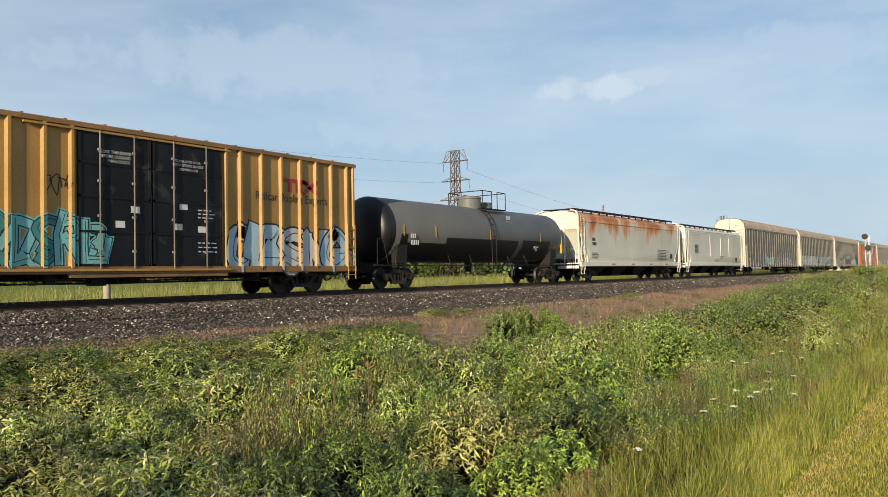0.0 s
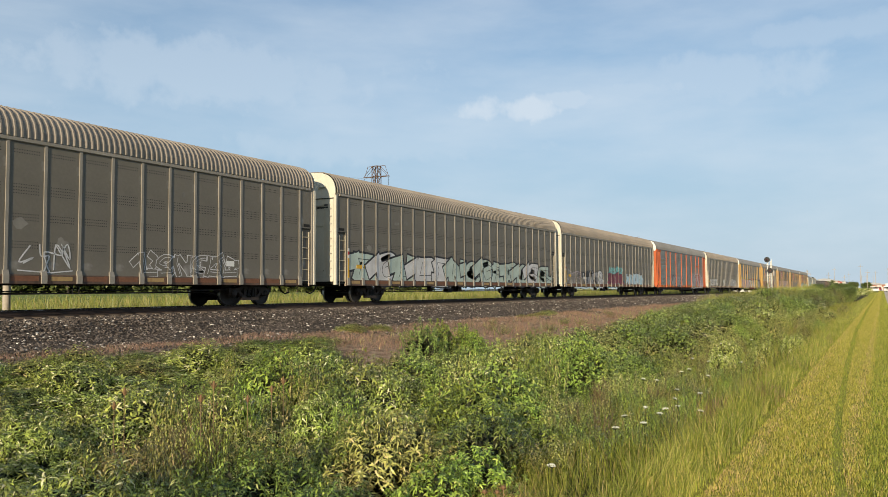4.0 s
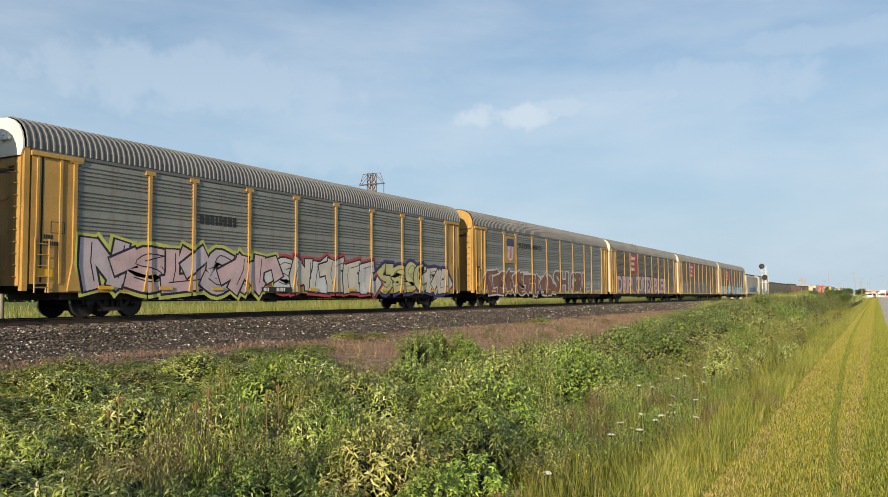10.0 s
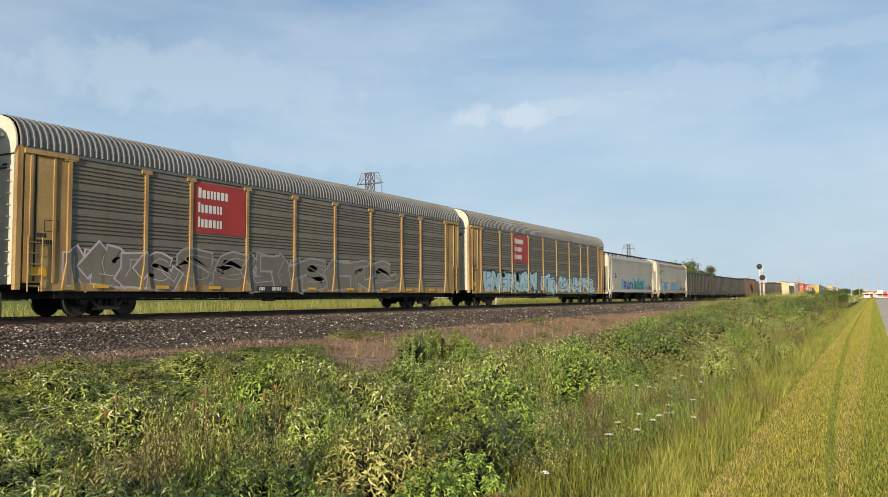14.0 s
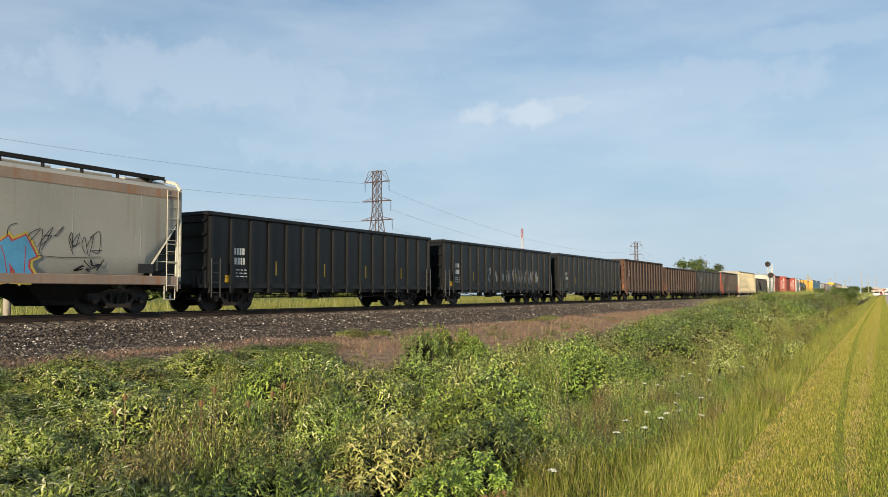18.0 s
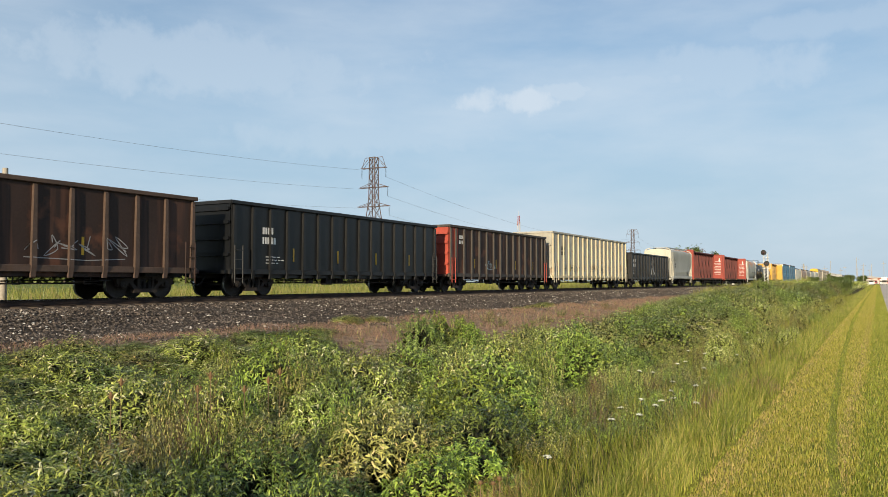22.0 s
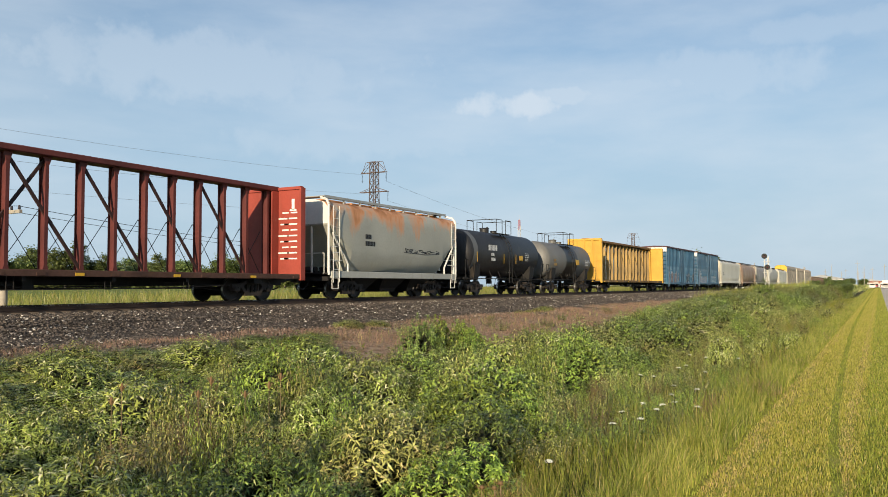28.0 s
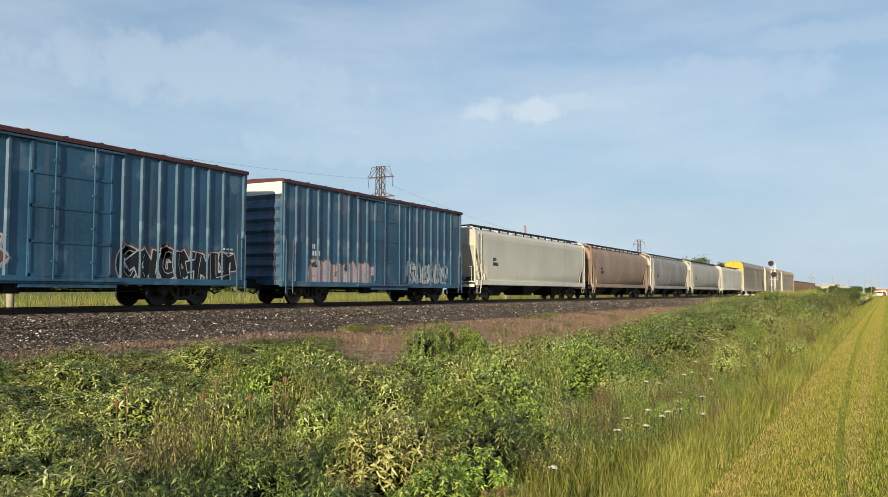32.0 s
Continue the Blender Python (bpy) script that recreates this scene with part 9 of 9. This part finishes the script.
def radio_mast():
    p = thing("radio_mast", "red and white lattice radio mast far away", "radio mast", "", pose(551, 237, -1.0))
    red, white = material("mast_red", (0.42, 0.07, 0.05), 0.6), material("mast_white", (0.6, 0.58, 0.56), 0.6)
    for k in range(7):
        g = Geo()
        z0, z1 = k * 7.4, (k + 1) * 7.4
        w0, w1 = 1.9 - 0.2 * k, 1.7 - 0.2 * k
        for s, q in ((-1, -1), (1, -1), (1, 1), (-1, 1)):
            g.rod((s * w0, q * w0, z0), (s * w1, q * w1, z1), 0.14, 4)
        for j in range(3):
            za, zb = z0 + 2.46 * j, z0 + 2.46 * (j + 1)
            g.rod((-w0, -w0, za), (w1, -w1, zb), 0.09, 4).rod((w0, -w0, za), (-w1, -w1, zb), 0.09, 4)
        part("mast_section", g, red if k % 2 == 0 else white, p)
    part("antenna", Geo().rod((0, 0, 51.8), (0, 0, 55), 0.1, 5).box(-0.3, 0.3, -1.2, -0.8, 44, 47).box(-0.3, 0.3, 0.8, 1.2, 44, 47), white, p)


radio_mast()


def tree_meshes(seed, height, wide):
    """Trunk with limbs, and a crown of many small leaf clumps with gaps."""
    rnd = random.Random(seed)
    tg, lg = Geo(), Geo()
    tg.turned([(0, 0.22), (height * 0.3, 0.16), (height * 0.75, 0.06), (height * 0.8, 0)], 8, "z")
    ends = []
    for k in range(13):
        a, z = k * 2.4, height * (0.25 + 0.042 * k)
        r = wide * rnd.uniform(0.45, 0.85)
        e = Vector((math.cos(a) * r, math.sin(a) * r, z + height * rnd.uniform(0.12, 0.3)))
        tg.rod((0, 0, z), e, 0.06, 5)
        ends.append(e)
    ends.append(Vector((0, 0, height * 0.88)))
    for e in ends:
        for k in range(230):
            d = Vector((rnd.gauss(0, 1), rnd.gauss(0, 1), rnd.gauss(0, 0.8))) * wide * 0.17
            p = e + d
            az, tilt = rnd.uniform(0, 6.28), rnd.uniform(-0.5, 0.8)
            way = Vector((math.cos(az) * math.cos(tilt), math.sin(az) * math.cos(tilt), math.sin(tilt)))
            leaf(lg, p, way, (Vector((0, 0, 1)) - way * way.z).normalized(), 0.6, 0.2, 0.3)
    bark = TREE_BARK
    return tg.mesh("trunk", bark), lg.mesh("crown", TREE_LEAF)


TREE_BARK = material("grey_bark", (0.12, 0.10, 0.08), 0.9, spots=0.3)
TREE_LEAF = leaf_material("tree_leaves", (0.075, 0.12, 0.038), (0.23, 0.30, 0.10), None, 0.1, 0.25, 0.2)
TREES = [tree_meshes(1, 10.5, 4.0), tree_meshes(2, 8.0, 3.6), tree_meshes(3, 6.0, 3.4)]


def tree(x, y, k, s=1.0, label="green broad-leaved tree in the distance"):
    t = thing("tree", label, "tree", "distant trees", pose(x, y, -1.05, 0, 0, (x * 37) % 360))
    t.scale = (s, s, s)
    part("trunk", TREES[k][0], None, t)
    part("crown", TREES[k][1], None, t)


def far_side():
    rnd = random.Random(12)
    tree(293.5, 60.2, 0, 1.3)
    tree(294.5, 53.5, 1, 1.3)
    for k in range(44):
        yaw = radians(34 + 29 * k / 43)
        d = 235 + rnd.uniform(-15, 30)
        tree(d * math.cos(yaw), d * math.sin(yaw), 2 if k % 3 else 1, rnd.uniform(1.0, 1.45), "green tree in the far hedgerow")
    for x, y, k, s in ((205, 7.2, 2, 0.42), (196, 8.5, 2, 0.36), (226, 9.5, 2, 0.45), (150, 4.7, 2, 0.26), (160, 5.0, 2, 0.3), (330, 24, 2, 0.7), (345, 31, 2, 0.8), (420, 22, 1, 0.6), (460, 14, 2, 0.7), (240, 15.5, 2, 0.45), (520, 8, 2, 0.8), (600, 30, 1, 0.9), (640, 18, 2, 1.0)):
        tree(x, y, k, s, "low green bushy tree by the railway")


far_side()


def hedgerow():
    """Thick undergrowth between and below the trees of the far hedgerow."""
    rnd = random.Random(19)
    g = Geo()
    for i in range(4200):
        yaw, d = radians(rnd.uniform(30, 64)), rnd.uniform(222, 262)
        x, y = d * math.cos(yaw), d * math.sin(yaw)
        top = 4.5 + 2.5 * noise.noise(Vector((x * 0.04, y * 0.04, 1.0)))
        for k in range(4):
            p = Vector((x + rnd.uniform(-1.5, 1.5), y + rnd.uniform(-1.5, 1.5), -0.5 + (top + 0.5) * rnd.random()))
            az, tilt = rnd.uniform(0, 6.28), rnd.uniform(-0.9, 0.4)
            way = Vector((math.cos(az) * math.cos(tilt), math.sin(az) * math.cos(tilt), math.sin(tilt)))
            leaf(g, p, way, (Vector((0, 0, 1)) - way * way.z).normalized(), 1.5, 0.55, 0.3)
    tagged(new("hedgerow", g.mesh("hedgerow", TREE_LEAF)), "dense green hedgerow along the far field", "hedge", kind="stuff")


hedgerow()


def shed(x, y, lx, ly, h, wall, roof, label):
    s = thing("warehouse", label, "building", "far buildings", pose(x, y, -1.05))
    part("wall", Geo().box(0, lx, 0, ly, 0, h), wall, s)
    part("roof", Geo().prism([(-0.4, h - 0.2), (-0.4, h), (ly / 2, h + ly * 0.09), (ly + 0.4, h), (ly + 0.4, h - 0.2)], -0.4, lx + 0.4), roof, s)
    for k in range(4):
        part("door", Geo().box(-0.06, 0.02, ly * (0.1 + 0.22 * k), ly * (0.22 + 0.22 * k), 0, h * 0.6), GALV, s)
        part("window", Geo().box(lx * (0.1 + 0.2 * k), lx * (0.2 + 0.2 * k), -0.06, 0.02, h * 0.45, h * 0.7), DARK, s)


SHED_W, SHED_R = material("pale_metal_cladding", (0.5, 0.49, 0.46), 0.6, spots=0.15), material("grey_metal_roof", (0.33, 0.34, 0.36), 0.5, spots=0.2)
shed(330, 40, 60, 22, 5.2, SHED_W, SHED_R, "long grey metal warehouse beyond the railway")
shed(560, 20, 40, 24, 6.0, SHED_W, SHED_R, "pale metal shed in the far distance")
shed(700, 44, 50, 30, 8.0, material("cream_cladding", (0.6, 0.5, 0.3), 0.6), SHED_R, "cream industrial building in the far distance")
for x, y, h in ((350, 26, 9), (400, 30, 10), (455, 24, 10), (500, 36, 11), (545, 20, 10), (600, 12, 11), (660, 10, 12), (280, 36, 9), (720, 6, 12), (520, -14, 11), (430, -13, 10), (340, -12, 10), (610, 46, 15), (640, 30, 17), (570, 3.5, 13), (590, -3.5, 15), (500, 7, 12), (530, 11, 16), (680, 22, 14)):
    pole(x, y, -1.1, h, 1.2, "wooden utility pole in the distance")


def truck(x, y, paint, box_mat, length, height, label, turn=0.0):
    """A lorry with cab, windscreen, cargo box, bumper, lamps and wheels."""
    t = thing("truck", label, "truck", "parked vehicles", pose(x, y, -1.08, 0, 0, turn))
    part("cab", Geo().prism([(-1.1, 0.55), (1.1, 0.55), (1.1, 1.5), (1.0, 2.35), (-1.0, 2.35), (-1.1, 1.5)], 0, 1.9), paint, t)
    part("windscreen", Geo().box(-0.03, 0.02, -0.92, 0.92, 1.5, 2.2), DARK, t)
    part("bumper", Geo().soft_box(-0.15, 0.1, -1.1, 1.1, 0.4, 0.75, 0.04), GALV, t)
    part("cargo_box", Geo().soft_box(2.0, length, -1.2, 1.2, 0.85, height, 0.04), box_mat, t)
    part("chassis", Geo().box(0.2, length - 0.1, -0.45, 0.45, 0.5, 0.85), DARK, t)
    for yy in (-0.8, 0.65):
        part("headlamp", Geo().box(-0.06, 0.0, yy, yy + 0.2, 0.8, 0.98), LETTER, t)
    for xx in (0.9, length - 1.5):
        for yy in (-1.05, 0.8):
            part("wheel", Geo().turned([(0, 0), (0, 0.42), (0.26, 0.42), (0.26, 0)], 16, "y", (xx, yy, 0.43)), DARK, t)


truck(470, -1.9, WHITE, WHITE, 6.5, 2.9, "white box truck on the far road")
truck(400, 2.6, WHITE, WHITE, 5.0, 2.0, "white pickup truck parked by the road")
truck(430, -4.6, SPRAY["red"], SPRAY["red"], 7.0, 3.2, "red lorry on the far road")
truck(480, 1.4, SPRAY["red"], HOP_GREY, 7.5, 3.4, "red and grey lorry on the far road")
truck(420, -2.6, HOP_DULL, HOP_WHITE, 9.0, 3.8, "pale lorry far down the road")

truck(505, 4.6, HOP_DULL, HOP_GREY, 7.0, 3.0, "grey box truck parked by the far road")
truck(520, -7.5, SPRAY["red"], HOP_WHITE, 8.0, 3.4, "red and white lorry parked by the far road")
shed(640, -2, 30, 14, 4.5, material("rust_red_cladding", (0.32, 0.12, 0.08), 0.7, spots=0.2), SHED_R, "low rust-red shed at the road's far end")
shed(600, 58, 60, 20, 4.6, SHED_W, material("white_metal_roof", (0.62, 0.62, 0.6), 0.5, spots=0.1), "low pale shed with white roof beyond the railway")


# ---- the train: every car is keyed along the rails ----
def run(t):
    """Metres that the train has gone at t seconds; it slows a little."""
    return 21.044 * t - 0.00685 * (t - 16) ** 2


def motions():
    for car, first in TRAIN:
        walk(car, [(t, pose(first - run(t), DC, 0)) for t in (0, 4, 8, 12, 16, 20, 24, 28, 32)])
    # wheels turn frame by frame while they roll past the near stretch of track
    for wheel, dx, where in WHEELS:
        times = [k / FPS for k in range(32 * FPS + 1) if 6 < where - run(k / FPS) < 60]
        if not times:
            continue
        rows = [(t, pose(dx, 0, WHEEL_R) @ Matrix.Rotation(-(run(t) - run(times[0])) / WHEEL_R, 4, "Y")) for t in times]
        if times[0] > 0:
            rows.insert(0, (0, rows[0][1]))
        if times[-1] < 32:
            rows.append((32, rows[-1][1]))
        walk(wheel, rows)


motions()
